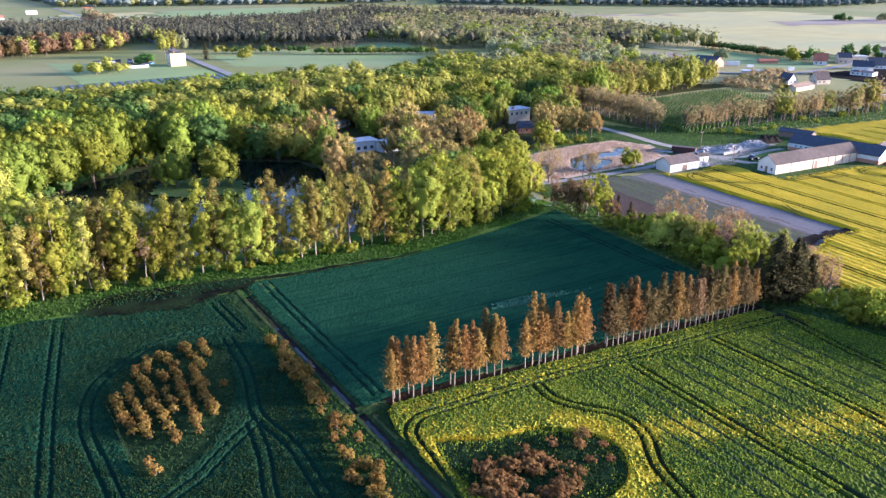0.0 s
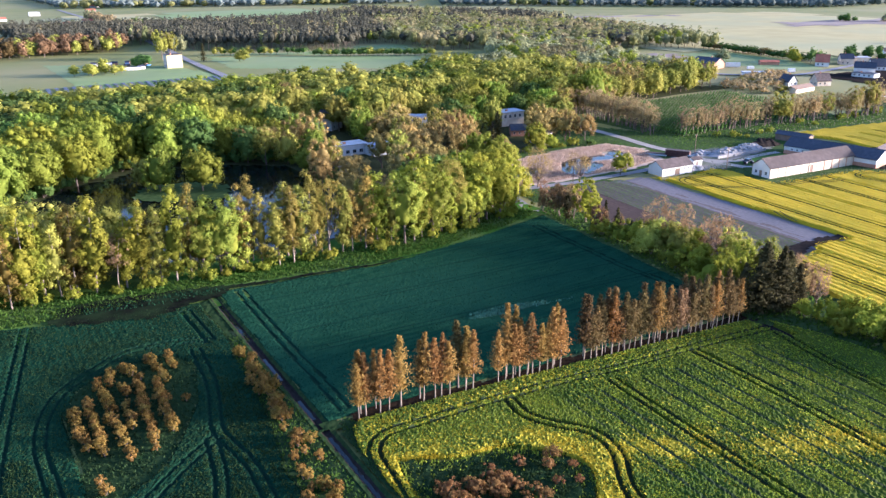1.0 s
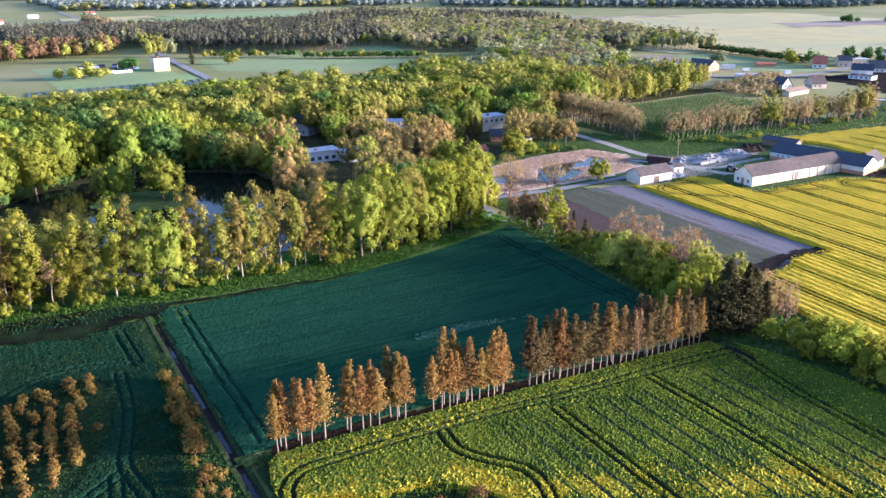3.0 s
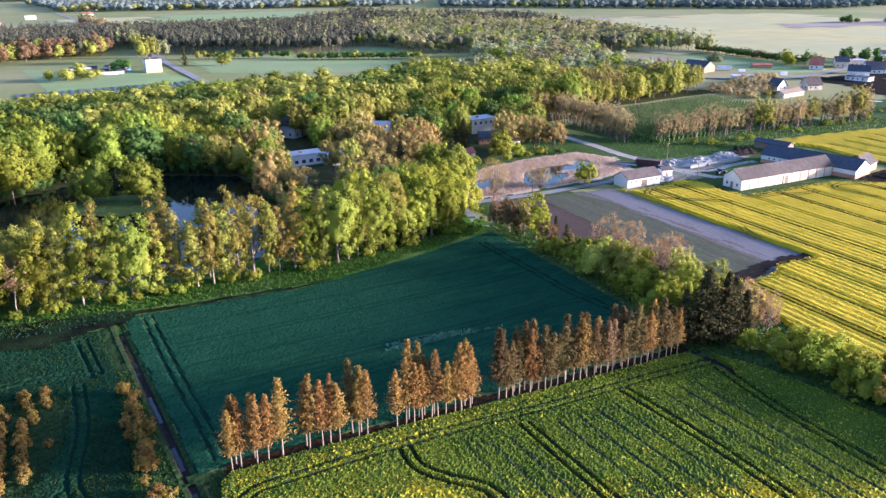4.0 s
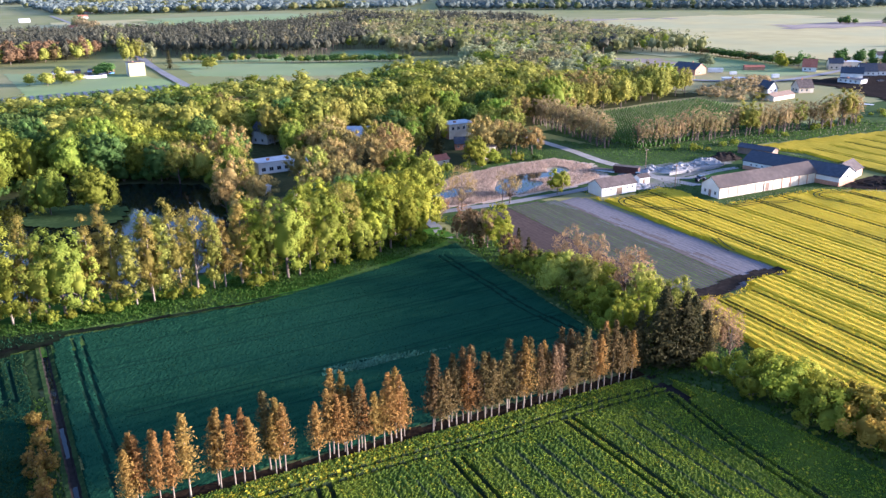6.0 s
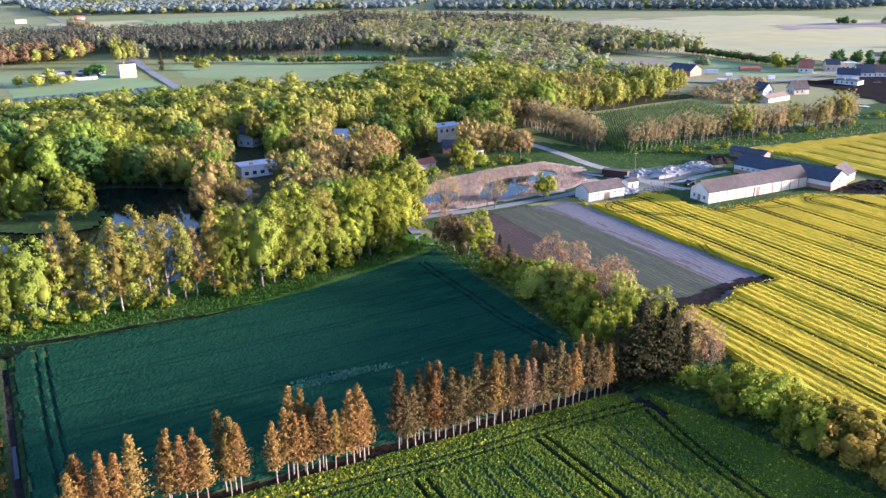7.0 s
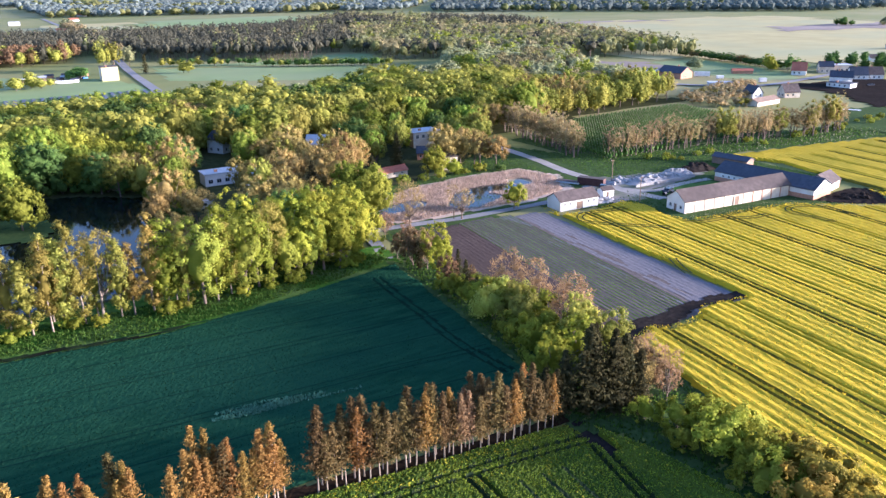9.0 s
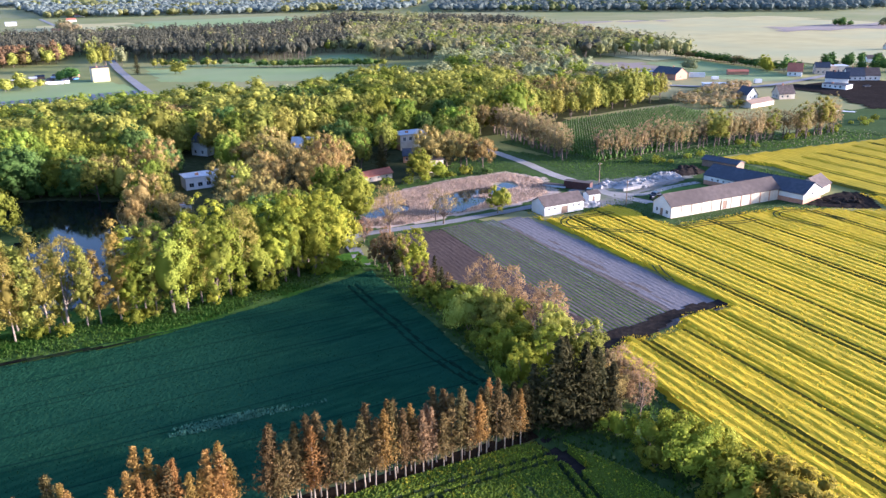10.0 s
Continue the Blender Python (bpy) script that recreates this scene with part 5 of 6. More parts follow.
for n, k in enumerate("gggobggobgrggogbwwwbbobobtobbgowgbwltwlwlll"):
    x = 1.5 + 3.75 * n
    if k == "r":
        plant("alder_rust", x + 1, edge_line(x) - 1.5, "leaning tree with rusty red leaves", tilt=7)
        continue
    plant(EDGE_KIND[k], x + trng.uniform(-0.6, 0.6), edge_line(x) + trng.uniform(-0.8, 1.8), EDGE_LABEL[k], group="wood edge", size=(0.8 if n == 18 else 0.98) if x < 140 else 0.86, tilt=3)
for i in range(26):
    x = trng.uniform(4, 114)
    k = "bgo"[i % 3]
    plant(EDGE_KIND[k], x, edge_line(x) + trng.uniform(4, 8), EDGE_LABEL[k], group="wood edge", size=0.88, tilt=3)
for i in range(34):
    x = trng.uniform(2, 165)
    plant("willow_bush", x, edge_line(x) + trng.uniform(-2.5, 1.0), "low green undergrowth at the wood's edge", "bush", "bush", size=trng.uniform(0.35, 0.6))
for i in range(16):
    plant("willow_tall", 128 + 2.6 * i + trng.uniform(-1, 1), 197 + trng.uniform(0, 6), "full bright green willow at the wood's edge", group="wood edge", size=trng.uniform(0.85, 1.0))
# undergrowth on the far shore of the lake; deep green added for shade under trees
SHORE = soft_line([(12, 286), (33, 299), (52, 315), (78, 325), (112, 315), (131, 298), (133, 268), (125, 250)], 4.0)
for x, y in SHORE:
    plant("olive_bush" if trng.rand() < 0.15 else "shade_bush", x + trng.uniform(-1, 2), y + trng.uniform(0, 3), "dark undergrowth on the lake's shore", "bush", "bush", size=trng.uniform(0.8, 1.4))
proto_all("bright_tree", [crown_tree(230 + i, 18.5, 7.0, 0.5, 50, 3200, 0.54, 0.5, 0.3) for i in range(2)], "bark", "leaf_sunlit")
for x, y, s in ((162.8, 192.5, 0.9), (161.5, 207, 1.0), (152, 196, 0.88), (142, 201, 0.95)):
    plant("bright_tree", x, y, "big bright yellow-green tree at the wood's corner", "linden", group="wood edge", size=s)
for k, x, y, s, lab in (("mid_spruce", 222.4, 705, 1.35, "pointed green tree beside the far road"), ("budding_olive", 207, 752, 1.6, "tall tan tree behind the block of flats"), ("budding_olive", 197, 745, 1.3, "tall tan tree behind the block of flats"), ("maple_pale", 201, 430, 1.12, "tall pale tree at the back of the wood"), ("maple_pale", 213, 436, 1.0, "tall pale tree at the back of the wood"), ("small_green", 189, 237, 1.6, "slender bright green tree by the outbuildings"), ("budding", 199, 277, 1.12, "big light brown tree still in bud"), ("budding", 244, 274, 1.08, "big light brown tree still in bud"), ("budding", 258, 268, 0.95, "big light brown tree still in bud")):
    plant(k, x, y, lab, size=s)
# island and shore
for k, x, y, s in (("maple_fresh", 87, 277, 1.05), ("maple_green", 74, 285, 0.86), ("maple_olive", 70, 290, 0.7)):
    plant(k, x, y, "broad fresh-green tree on the lake's island", size=s)
# pond and farm
for k, x, y, s, lab in (("naked", 190.5, 211, 1.05, "bare brown tree beside the pond"), ("naked", 208, 207.5, 0.85, "bare brown tree beside the lane"), ("small_green", 229, 207, 0.92, "small round fresh-green tree by the lane"), ("rusty", 179, 206, 0.7, "bare brown tree beside the lane"), ("rusty", 182, 198, 0.6, "bare brown tree beside the lane"),
                        ("budding", 262, 262, 0.85, "pale budding tree by the farm road"), ("budding", 255, 268, 0.9, "pale budding tree by the farm road"), ("willow_bush", 240, 262, 1.0, "bright green bush by the pond"), ("maple_fresh", 232, 262, 0.7, "fresh green tree by the pond"), ("olive_bush", 215, 257, 0.9, "olive bush by the pond"), ("olive_bush", 250, 257, 0.8, "olive bush by the pond"), ("olive_bush", 206, 255, 0.7, "olive bush by the pond"), ("olive_bush", 224, 258, 0.75, "olive bush by the pond"), ("willow_bush", 231, 256, 0.6, "bright green bush by the pond"), ("olive_bush", 243, 257, 0.6, "olive bush by the pond"), ("shade_bush", 258, 254, 0.6, "dark bush by the pond"), ("mid_spruce", 196, 246, 1.15, "dark pointed spruce by the pond"), ("maple_fresh", 186, 226, 0.75, "bright green tree by the pond"), ("maple_fresh", 184, 240, 0.85, "bright green tree by the pond")):
    plant(k, x, y, lab, "bush" if "bush" in k else "tree", "bush" if "bush" in k else "tree", size=s)
# tree rows round the orchard
for i in range(44):
    q = i / 43
    plant("orchard_pole", 299.5 + 12 * q + trng.normal(0, 1.6), 254 + 66 * q + trng.normal(0, 0.8), "slim pale-brown budding tree in a row by the orchard", group="orchard windbreak", size=0.86, spread=1.15)
for i in range(24):
    q = i / 23
    plant("orchard_pole", 310 + 56 * q + trng.normal(0, 0.8), 246 - 9 * q + trng.normal(0, 1.3), "slim pale-brown budding tree in a row by the orchard", group="orchard windbreak", size=0.82, spread=1.15)
for i in range(42):
    q = i / 41
    plant("orchard_pole" if trng.rand() < 0.9 else "budding_olive", 370 + 70 * q + trng.normal(0, 0.8), 235 - 12 * q + trng.normal(0, 2.0), "pale-brown budding tree in a row by the field", group="field windbreak", size=0.84 + 0.1 * (q > 0.75), spread=1.1)
for i in range(26):
    plant("olive_bush", 305 + 200 * trng.rand(), 226 + trng.normal(0, 2.5) - (0.03 * i), "low olive bush under the windbreak", "bush", "bush", size=trng.uniform(0.35, 0.7))

# the wood
WOOD = [(-12, 208), (60, 196), (110, 196), (165, 195), (180, 214), (184, 250), (205, 258), (240, 266), (274, 284), (290, 312), (360, 326), (430, 333), (458, 330), (458, 346), (430, 364), (414, 388), (410, 430), (394, 455), (350, 470), (300, 468), (257, 446), (236, 440), (205, 462), (188, 470), (165, 482), (130, 490), (94, 492), (50, 494), (-12, 496)]
LAKE = [(4, 268), (16, 246), (36, 226), (50, 208), (60, 196), (108, 196), (120, 218), (122, 250), (130, 268), (128, 296), (110, 312), (78, 322), (52, 312), (34, 296), (14, 284)]
CLEAR = [(176, 361, 9), (168, 342, 11), (163, 328, 10), (158, 314, 9), (159, 300, 10), (171, 294, 8), (152, 287, 10), (148, 275, 9), (144, 263, 8), (166, 282, 9), (143, 271, 6), (214, 332, 9), (206, 321, 9), (201, 311, 8), (259, 314, 9), (252, 303, 9), (246, 294, 9), (240, 285, 8), (242, 271, 8), (218, 272, 9), (211, 260, 9), (201, 269, 7), (232, 262, 9), (226, 256, 8), (148, 256, 8), (130, 240, 9), (140, 236, 9)]
flat("wood_floor", WOOD, -0.02, G["floor"], "leaf-strewn floor of the wood", "ground", cell=8.0, seed=63)
spots = []
step = 10.6
for i in range(49):
    for j in range(38):
        x, y = -12 + i * step + (j % 2) * step / 2 + trng.uniform(-2.6, 2.6), 196 + j * step * 0.9 + trng.uniform(-2.6, 2.6)
        spots.append((x, y))
sx, sy = np.array([s[0] for s in spots]), np.array([s[1] for s in spots])
ok = inside(sx, sy, WOOD) & ~inside(sx, sy, LAKE)
for x, y, r in CLEAR:
    ok &= np.hypot(sx - x, sy - y) > r
sx, sy = sx[ok], sy[ok]
patch1, patch2 = value_noise(sx, sy, 34, 91), value_noise(sx, sy, 15, 92)
LABEL = {"maple_gold": "golden-green broad-leaved tree in low sun", "maple_green": "green broad-leaved tree in the wood", "maple_fresh": "fresh yellow-green broad-leaved tree in the wood", "maple_deep": "dark green broad-leaved tree in the wood", "maple_olive": "olive broad-leaved tree just coming into leaf", "maple_pale": "pale silvery tree in the wood", "budding": "light brown tree still in bud", "budding_olive": "thin olive tree just coming into leaf", "dark_spruce": "dark spruce among broad-leaved trees"}
REST = []


# stands of one kind within the wood: x, y, reach
STANDS = {"budding": ((112, 259, 11), (130, 258, 12), (134, 315, 13), (84, 311, 7), (118, 324, 6), (160, 248, 10), (168, 272, 9), (200, 272, 15), (188, 258, 9), (252, 284, 10), (255, 257, 8), (304, 313, 9), (173, 387, 9), (369, 344, 12)), "budding_olive": ((150, 480, 18), (110, 482, 20), (70, 486, 18)), "maple_olive": ((79, 366, 8), (124, 424, 14), (196, 339, 9), (137, 442, 10), (250, 378, 12), (98, 466, 14), (81, 434, 14), (316, 385, 16), (390, 329, 16)),
          "maple_gold": ((66, 358, 12), (52, 312, 14), (73, 336, 9), (30, 330, 18)), "maple_fresh": ((207, 333, 7), (108, 368, 11), (244, 335, 9), (285, 315, 6), (134, 367, 9)), "maple_green": ((163, 443, 15), (146, 372, 7), (227, 299, 9), (179, 224, 7), (91, 343, 8), (340, 310, 12)),
          # deep green here also stands in for shade over the wood's low-x side
          "maple_deep": ((72, 392, 17), (52, 425, 18), (98, 330, 9), (30, 385, 18), (97, 290, 10), (111, 304, 9), (152, 342, 13), (111, 410, 13), (239, 399, 15), (221, 321, 9), (140, 226, 8), (86, 401, 11), (190, 365, 12)), "maple_pale": ((212, 463, 8), (237, 429, 8), (356, 455, 17)), "dark_spruce": ((174, 246, 3.5), (224, 284, 4))}


def wood_kind(x, y, a, b):
    u = float(np.clip(1.5 * (value_noise(np.array(x), np.array(y), 24, 95) - 0.5) + 0.5, 0, 1)) * 0.55 + 0.45 * trng.rand()
    near = min((math.hypot(x - p, y - q) / r, k) for k, stand in STANDS.items() for p, q, r in stand)
    if near[0] < 1 and u < 0.93:
        return near[1]
    if 105 < x < 300 and y < 322 and x > 105 + (y - 250) * 0.1 and u < 0.4:
        return "budding" if u < 0.34 else "budding_olive"
    if 180 < x < 330 and y > 330:
        return "budding_olive" if u < 0.33 else ("maple_olive" if u < 0.55 else ("maple_fresh" if u < 0.72 else ("maple_green" if u < 0.88 else "maple_deep")))
    if x > 330 and y < 430:
        return "budding" if u < 0.3 else ("budding_olive" if u < 0.55 else ("maple_olive" if u < 0.8 else "maple_fresh"))
    if a > 0.7:
        return "maple_olive" if u < 0.55 else ("budding_olive" if u < 0.75 else "maple_fresh")
    if b < 0.42:
        return "maple_deep" if u < 0.55 else ("maple_green" if u < 0.85 else "maple_olive")
    if b < 0.6:
        return "maple_green" if u < 0.6 else ("maple_fresh" if u < 0.8 else "maple_deep")
    return "maple_fresh" if u < 0.6 else ("maple_olive" if u < 0.8 else "maple_green")


for x, y, a, b in zip(sx, sy, patch1, patch2):
    k = wood_kind(x, y, a, b)
    if y < 372 - 0.12 * max(0, x - 250):
        s = 0.92 if y < 260 else 1.0
        if 110 < x < 290 and y < 345:
            s = 0.92 if "budding" in k else 0.72
        if k == "dark_spruce":
            s = 0.8
        plant(k, x, y, LABEL[k], group="wood trees", size=s * trng.uniform(0.88, 1.1))
    else:
        REST.append((k, x, y))


def low_tree(rng, h, rad, bare, conifer=False):
    """A far tree with few leaves: a slender conifer crown or a rounded one."""
    g, tr = Geo(), Geo()
    if conifer:
        leafy_crown(g, rng, (0, 0, (h + bare) / 2), rad, (h - bare) / 2, 6, 60, 1.6, 0.85, (0.4, 0.6), 0.3, -0.8, 0.45, 0.3, False)
    else:
        leafy_crown(g, rng, (0, 0, (h + bare) / 2), rad, (h - bare) / 2, 9, 150, 1.3, 0.74, (0.34, 0.52), 0.3, -0.6, 0.0, 0.3, False)
    tr.tube([(0, 0, 0), (0, 0, bare + (h - bare) * 0.4)], [0.25, 0.12], 3)
    return g, tr


def full_tree(rng):
    """A farther broad tree: a rounded crown of many masses."""
    g, tr = Geo(), Geo()
    leafy_crown(g, rng, (0, 0, 9.6), 4.5, 8.6, 16, 420, 1.0, 0.82, (0.3, 0.46), 0.1, -0.7, 0.0, 0.25)
    tr.tube([(0, 0, 0), (0, 0, 9)], [0.25, 0.12], 3)
    return g, tr


def speck_tree(rng):
    """A tree on the horizon."""
    g, tr = Geo(), Geo()
    leafy_crown(g, rng, (0, 0, 9), 4.5, 8.5, 5, 16, 2.2, 1.0, (0.35, 0.5), 0, -0.4, 0, 0.4, False)
    tr.tube([(0, 0, 0), (0, 0, 4)], [0.25, 0.12], 3)
    return g, tr


def grove(name, trees, key_mat, label, seed, full=False):
    """Far trees joined into one: trees are (x, y, height, radius, bare, conifer)."""
    rng = np.random.RandomState(seed)
    base = {c: [low_tree(rng, 18, 4.5, 0.8 if not c else 5.0, c) for _ in range(6)] for c in (False, True)}
    if full:
        base[False] = [full_tree(rng) for _ in range(6)]
    if trees[0][1] > 1300 or trees[0][0] > 1300:
        base[False] = [speck_tree(rng) for _ in range(6)]
    G_all = Geo()
    for x, y, h, r, con in trees:
        g, tr = base[con][rng.randint(6)]
        a = rng.uniform(0, 6.28)
        rot = np.array([[math.cos(a), -math.sin(a), 0], [math.sin(a), math.cos(a), 0], [0, 0, 1]])
        for q, slot in ((g, 0), (tr, 1)):
            if slot and h > 19 and not con:
                continue
            v = (np.concatenate(q.v) @ rot.T) * np.array([r / 4.5, r / 4.5, h / 18]) + np.array([x, y, 0])
            G_all.v.append(v)
            G_all.f.extend([f + G_all.n for f in q.f])
            G_all.m.extend([np.full(len(f), slot, dtype=np.int32) for f in q.f])
            G_all.n += len(v)
    return sheet_object(name, G_all, [G[key_mat], G["bark"]], label, "trees", kind="stuff")


MATKEY = {"maple_green": "leaf_green", "maple_fresh": "leaf_fresh", "maple_deep": "leaf_deep", "maple_olive": "leaf_olive", "maple_pale": "leaf_pale", "maple_gold": "leaf_gold", "budding": "twig_brown", "budding_olive": "leaf_olive", "dark_spruce": "pine_needle"}
by = {}
for k, x, y in REST:
    by.setdefault(MATKEY[k], []).append((x, y, trng.uniform(16.0, 20.5) * (0.78 if x > 370 else 0.62 if y > 455 and x < 180 else 1.0), trng.uniform(6.2, 7.6) * (0.78 if x > 370 else 1.0), k == "dark_spruce"))
for n, (k, tr) in enumerate(sorted(by.items())):
    grove("far_wood", tr, k, "farther trees of the wood in spring leaf", 300 + n, True)


def scatter(poly, step, seed):
    rng = np.random.RandomState(seed)
    xs, ys = [p[0] for p in poly], [p[1] for p in poly]
    x, y = np.meshgrid(np.arange(min(xs), max(xs), step), np.arange(min(ys), max(ys), step))
    x, y = x.ravel() + rng.uniform(-0.4, 0.4, x.size) * step, y.ravel() + rng.uniform(-0.4, 0.4, x.size) * step
    k = inside(x, y, poly)
    return x[k], y[k], rng


def far_wood(poly, step, h, r, kinds, seed, label):
    """kinds: (material, share, conifer)."""
    x, y, rng = scatter(poly, step, seed)
    u = np.clip(1.5 * (value_noise(x, y, step * 4, seed) - 0.5) * 0.6 + 0.3 + rng.rand(len(x)) * 0.4, 0, 0.999)
    lo = 0.0
    for m, share, con in kinds:
        sel = (u >= lo) & (u < lo + share)
        lo += share
        tr = [(a, b, h * rng.uniform(0.8, 1.15), r * rng.uniform(0.85, 1.2), con) for a, b in zip(x[sel], y[sel])]
        if tr:
            grove("far_wood", tr, m, label, seed + 1, not con and 12 < h < 16.5 and r < 12)


# the far woods below carry distance haze in their leaf colours
far_wood([(100, 905), (192, 905), (240, 900), (241, 815), (300, 772), (378, 720), (400, 760), (470, 800), (560, 1040), (492, 1090), (300, 1120), (155, 1150), (100, 1150)], 8.2, 19, 4.2, (("pine_needle", 0.85, True), ("leaf_far_haze", 0.08, False), ("leaf_tan_haze", 0.07, False)), 401, "dark pine wood beyond the meadow")
far_wood([(418, 785), (452, 740), (428, 665), (470, 655), (520, 605), (560, 562), (640, 545), (665, 490), (700, 560), (780, 800), (700, 950), (640, 1050), (560, 1000), (470, 800)], 11.5, 17, 6.4, (("leaf_tan_haze", 0.34, False), ("pine_needle", 0.1, True), ("leaf_far_haze", 0.24, False), ("leaf_pale", 0.14, False), ("leaf_mid", 0.1, False), ("pine_needle", 0.08, True)), 402, "mixed wood beyond the meadow")
far_wood([(396, 460), (424, 500), (428, 556), (470, 610), (525, 600), (556, 556), (507, 482), (486, 430), (462, 350), (434, 368), (418, 390), (413, 432)], 9.0, 15, 5.4, (("leaf_tan_haze", 0.38, False), ("leaf_mid", 0.14, False), ("leaf_pale", 0.26, False), ("leaf_far_haze", 0.14, False), ("half_needle", 0.08, False)), 413, "budding trees between wood and far wood")
far_wood([(500, 1110), (640, 1060), (790, 830), (830, 1000), (760, 1200), (700, 1330)], 11, 19, 5.8, (("pine_needle", 0.6, True), ("leaf_tan_haze", 0.2, False), ("leaf_far_haze", 0.2, False)), 403, "distant mixed wood")
far_wood([(12, 800), (12, 880), (100, 905), (195, 905), (195, 850), (100, 830)], 10, 16, 5, (("larch_brown", 0.42, False), ("leaf_olive", 0.12, False), ("half_needle", 0.2, False), ("pine_needle", 0.26, False)), 404, "budding trees along the pine wood")
far_wood([(320, 686), (415, 622), (418, 628), (322, 693)], 4, 8, 4, (("leaf_deep", 0.6, False), ("leaf_olive", 0.4, False)), 405, "hedge between two meadows")
far_wood([(246, 748), (320, 708), (324, 714), (248, 756)], 6, 8, 4.5, (("leaf_deep", 0.6, False), ("leaf_olive", 0.4, False)), 406, "bushes between two meadows")
far_wood([(635, 392), (644, 390), (674, 520), (664, 523)], 4.2, 7, 4.6, (("leaf_deep", 0.7, False), ("half_needle", 0.3, False)), 407, "dark hedge beside the fields")
far_wood([(224, 760), (229, 760), (275, 1500), (262, 1500)], 11, 15, 5.5, (("leaf_pale", 0.5, False), ("leaf_tan_haze", 0.5, False)), 408, "avenue of pale trees along the road")
far_wood([(1000, 1500), (1500, 900), (1900, 900), (2300, 1300), (1400, 2100)], 23, 17, 10, (("leaf_far_haze", 0.3, False), ("haze_wood", 0.7, False)), 409, "woods on the horizon")
far_wood([(300, 1900), (1000, 1620), (1300, 2000), (700, 2500), (300, 2600)], 23, 17, 10, (("leaf_far_haze", 0.3, False), ("haze_wood", 0.7, False)), 410, "woods on the horizon")
far_wood([(120, 2900), (900, 2500), (1700, 2000), (2600, 1300), (3200, 1500), (1800, 3000), (400, 3700)], 34, 20, 14, (("leaf_far_haze", 0.3, False), ("haze_wood", 0.7, False)), 411, "woods on the horizon")
far_wood([(445, 300), (475, 296), (470, 312), (500, 318), (555, 352), (545, 362), (468, 345), (448, 330)], 6.5, 5, 3.2, (("twig_grey", 0.55, False), ("leaf_tan_haze", 0.25, False), ("leaf_olive", 0.2, False)), 412, "bare scrub by the village")
for n, (x, y, k, c, lab) in enumerate(((760, 687, "leaf_tan_haze", 2, "lone tan trees in a far field"), (735, 690, "leaf_olive", 3, "low trees in a far field"), (1190, 620, "leaf_pale", 6, "lone pale trees in a far field"), (1150, 660, "leaf_deep", 8, "bushes in a far field"), (330, 1180, "leaf_tan_haze", 14, "small grove beyond the pines"), (300, 1230, "leaf_deep", 14, "small grove beyond the pines"), (595, 440, "leaf_pale", 3, "lone pale tree by the sheds"), (640, 385, "leaf_deep", 9, "dark garden conifers in the village"), (625, 395, "leaf_fresh", 3, "bright garden trees in the village"), (700, 360, "leaf_deep", 12, "garden trees in the village"), (170, 705, "leaf_deep", 8, "bushes round the block of flats"), (130, 660, "leaf_olive", 9, "round bushes in a meadow"), (250, 690, "leaf_olive", 3, "young trees by the road"))):
    r = np.random.RandomState(500 + n)
    grove("tree_group", [(x + r.normal(0, 1 + c * 0.8), y + r.normal(0, 1 + c * 0.8), r.uniform(6, 13), r.uniform(3.2, 5), "conifer" in lab) for _ in range(c)], k, lab, 520 + n, True)

# orchard trees, rows of young trees on posts
g = Geo()
rng = np.random.RandomState(15)
for i in range(44):
    for j in range(40):
        x, y = 304 + i * 3.1 + j * 0.25, 240 + j * 2.1
        if inside(np.array([x]), np.array([y]), [(306, 241), (377, 243), (418, 236), (430, 283), (437, 318), (358, 318), (306, 296)])[0]:
            v = ICO_V * rng.uniform(0.5, 0.85, (12, 1)) * np.array([1, 1, 1.7]) + np.array([x, y, 1.6])
            g.add_array(v, ICO_F)
            g.add([(x - 0.08, y, 0), (x + 0.08, y, 0), (x + 0.08, y, 3.1), (x - 0.08, y, 3.1)], [(0, 1, 2, 3)], 1)
sheet_object("orchard_trees", g, [G["leaf_deep"], G["pale_bark"]], "rows of young orchard trees tied to pale posts", "trees", kind="stuff")


# ---- buildings ----
def wall_run(g, L, H, T, holes, place):
    """A wall along x from 0 to L with real openings, as one joined shell; holes are (x0, z0, x1, z1); place maps (x, y, z)."""
    xs = sorted({0.0, L} | {h[0] for h in holes} | {h[2] for h in holes})
    zs = sorted({0.0, H} | {h[1] for h in holes} | {h[3] for h in holes})
    solid = lambda i, j: 0 <= i < len(xs) - 1 and 0 <= j < len(zs) - 1 and not any(h[0] < (xs[i] + xs[i + 1]) / 2 < h[2] and h[1] < (zs[j] + zs[j + 1]) / 2 < h[3] for h in holes)
    index, verts, faces = {}, [], []

    def at(i, j, d):
        if (i, j, d) not in index:
            index[i, j, d] = len(verts)
            verts.append(place(xs[i], T * d, zs[j]))
        return index[i, j, d]
    for i in range(len(xs) - 1):
        for j in range(len(zs) - 1):
            if not solid(i, j):
                continue
            faces.append((at(i, j, 0), at(i + 1, j, 0), at(i + 1, j + 1, 0), at(i, j + 1, 0)))
            faces.append((at(i, j + 1, 1), at(i + 1, j + 1, 1), at(i + 1, j, 1), at(i, j, 1)))
            for di, dj, a, b in ((-1, 0, (i, j), (i, j + 1)), (1, 0, (i + 1, j + 1), (i + 1, j)), (0, -1, (i + 1, j), (i, j)), (0, 1, (i, j + 1), (i + 1, j + 1))):
                if not solid(i + di, j + dj):
                    faces.append((at(*a, 0), at(*b, 0), at(*b, 1), at(*a, 1)))
    g.add(verts, faces)


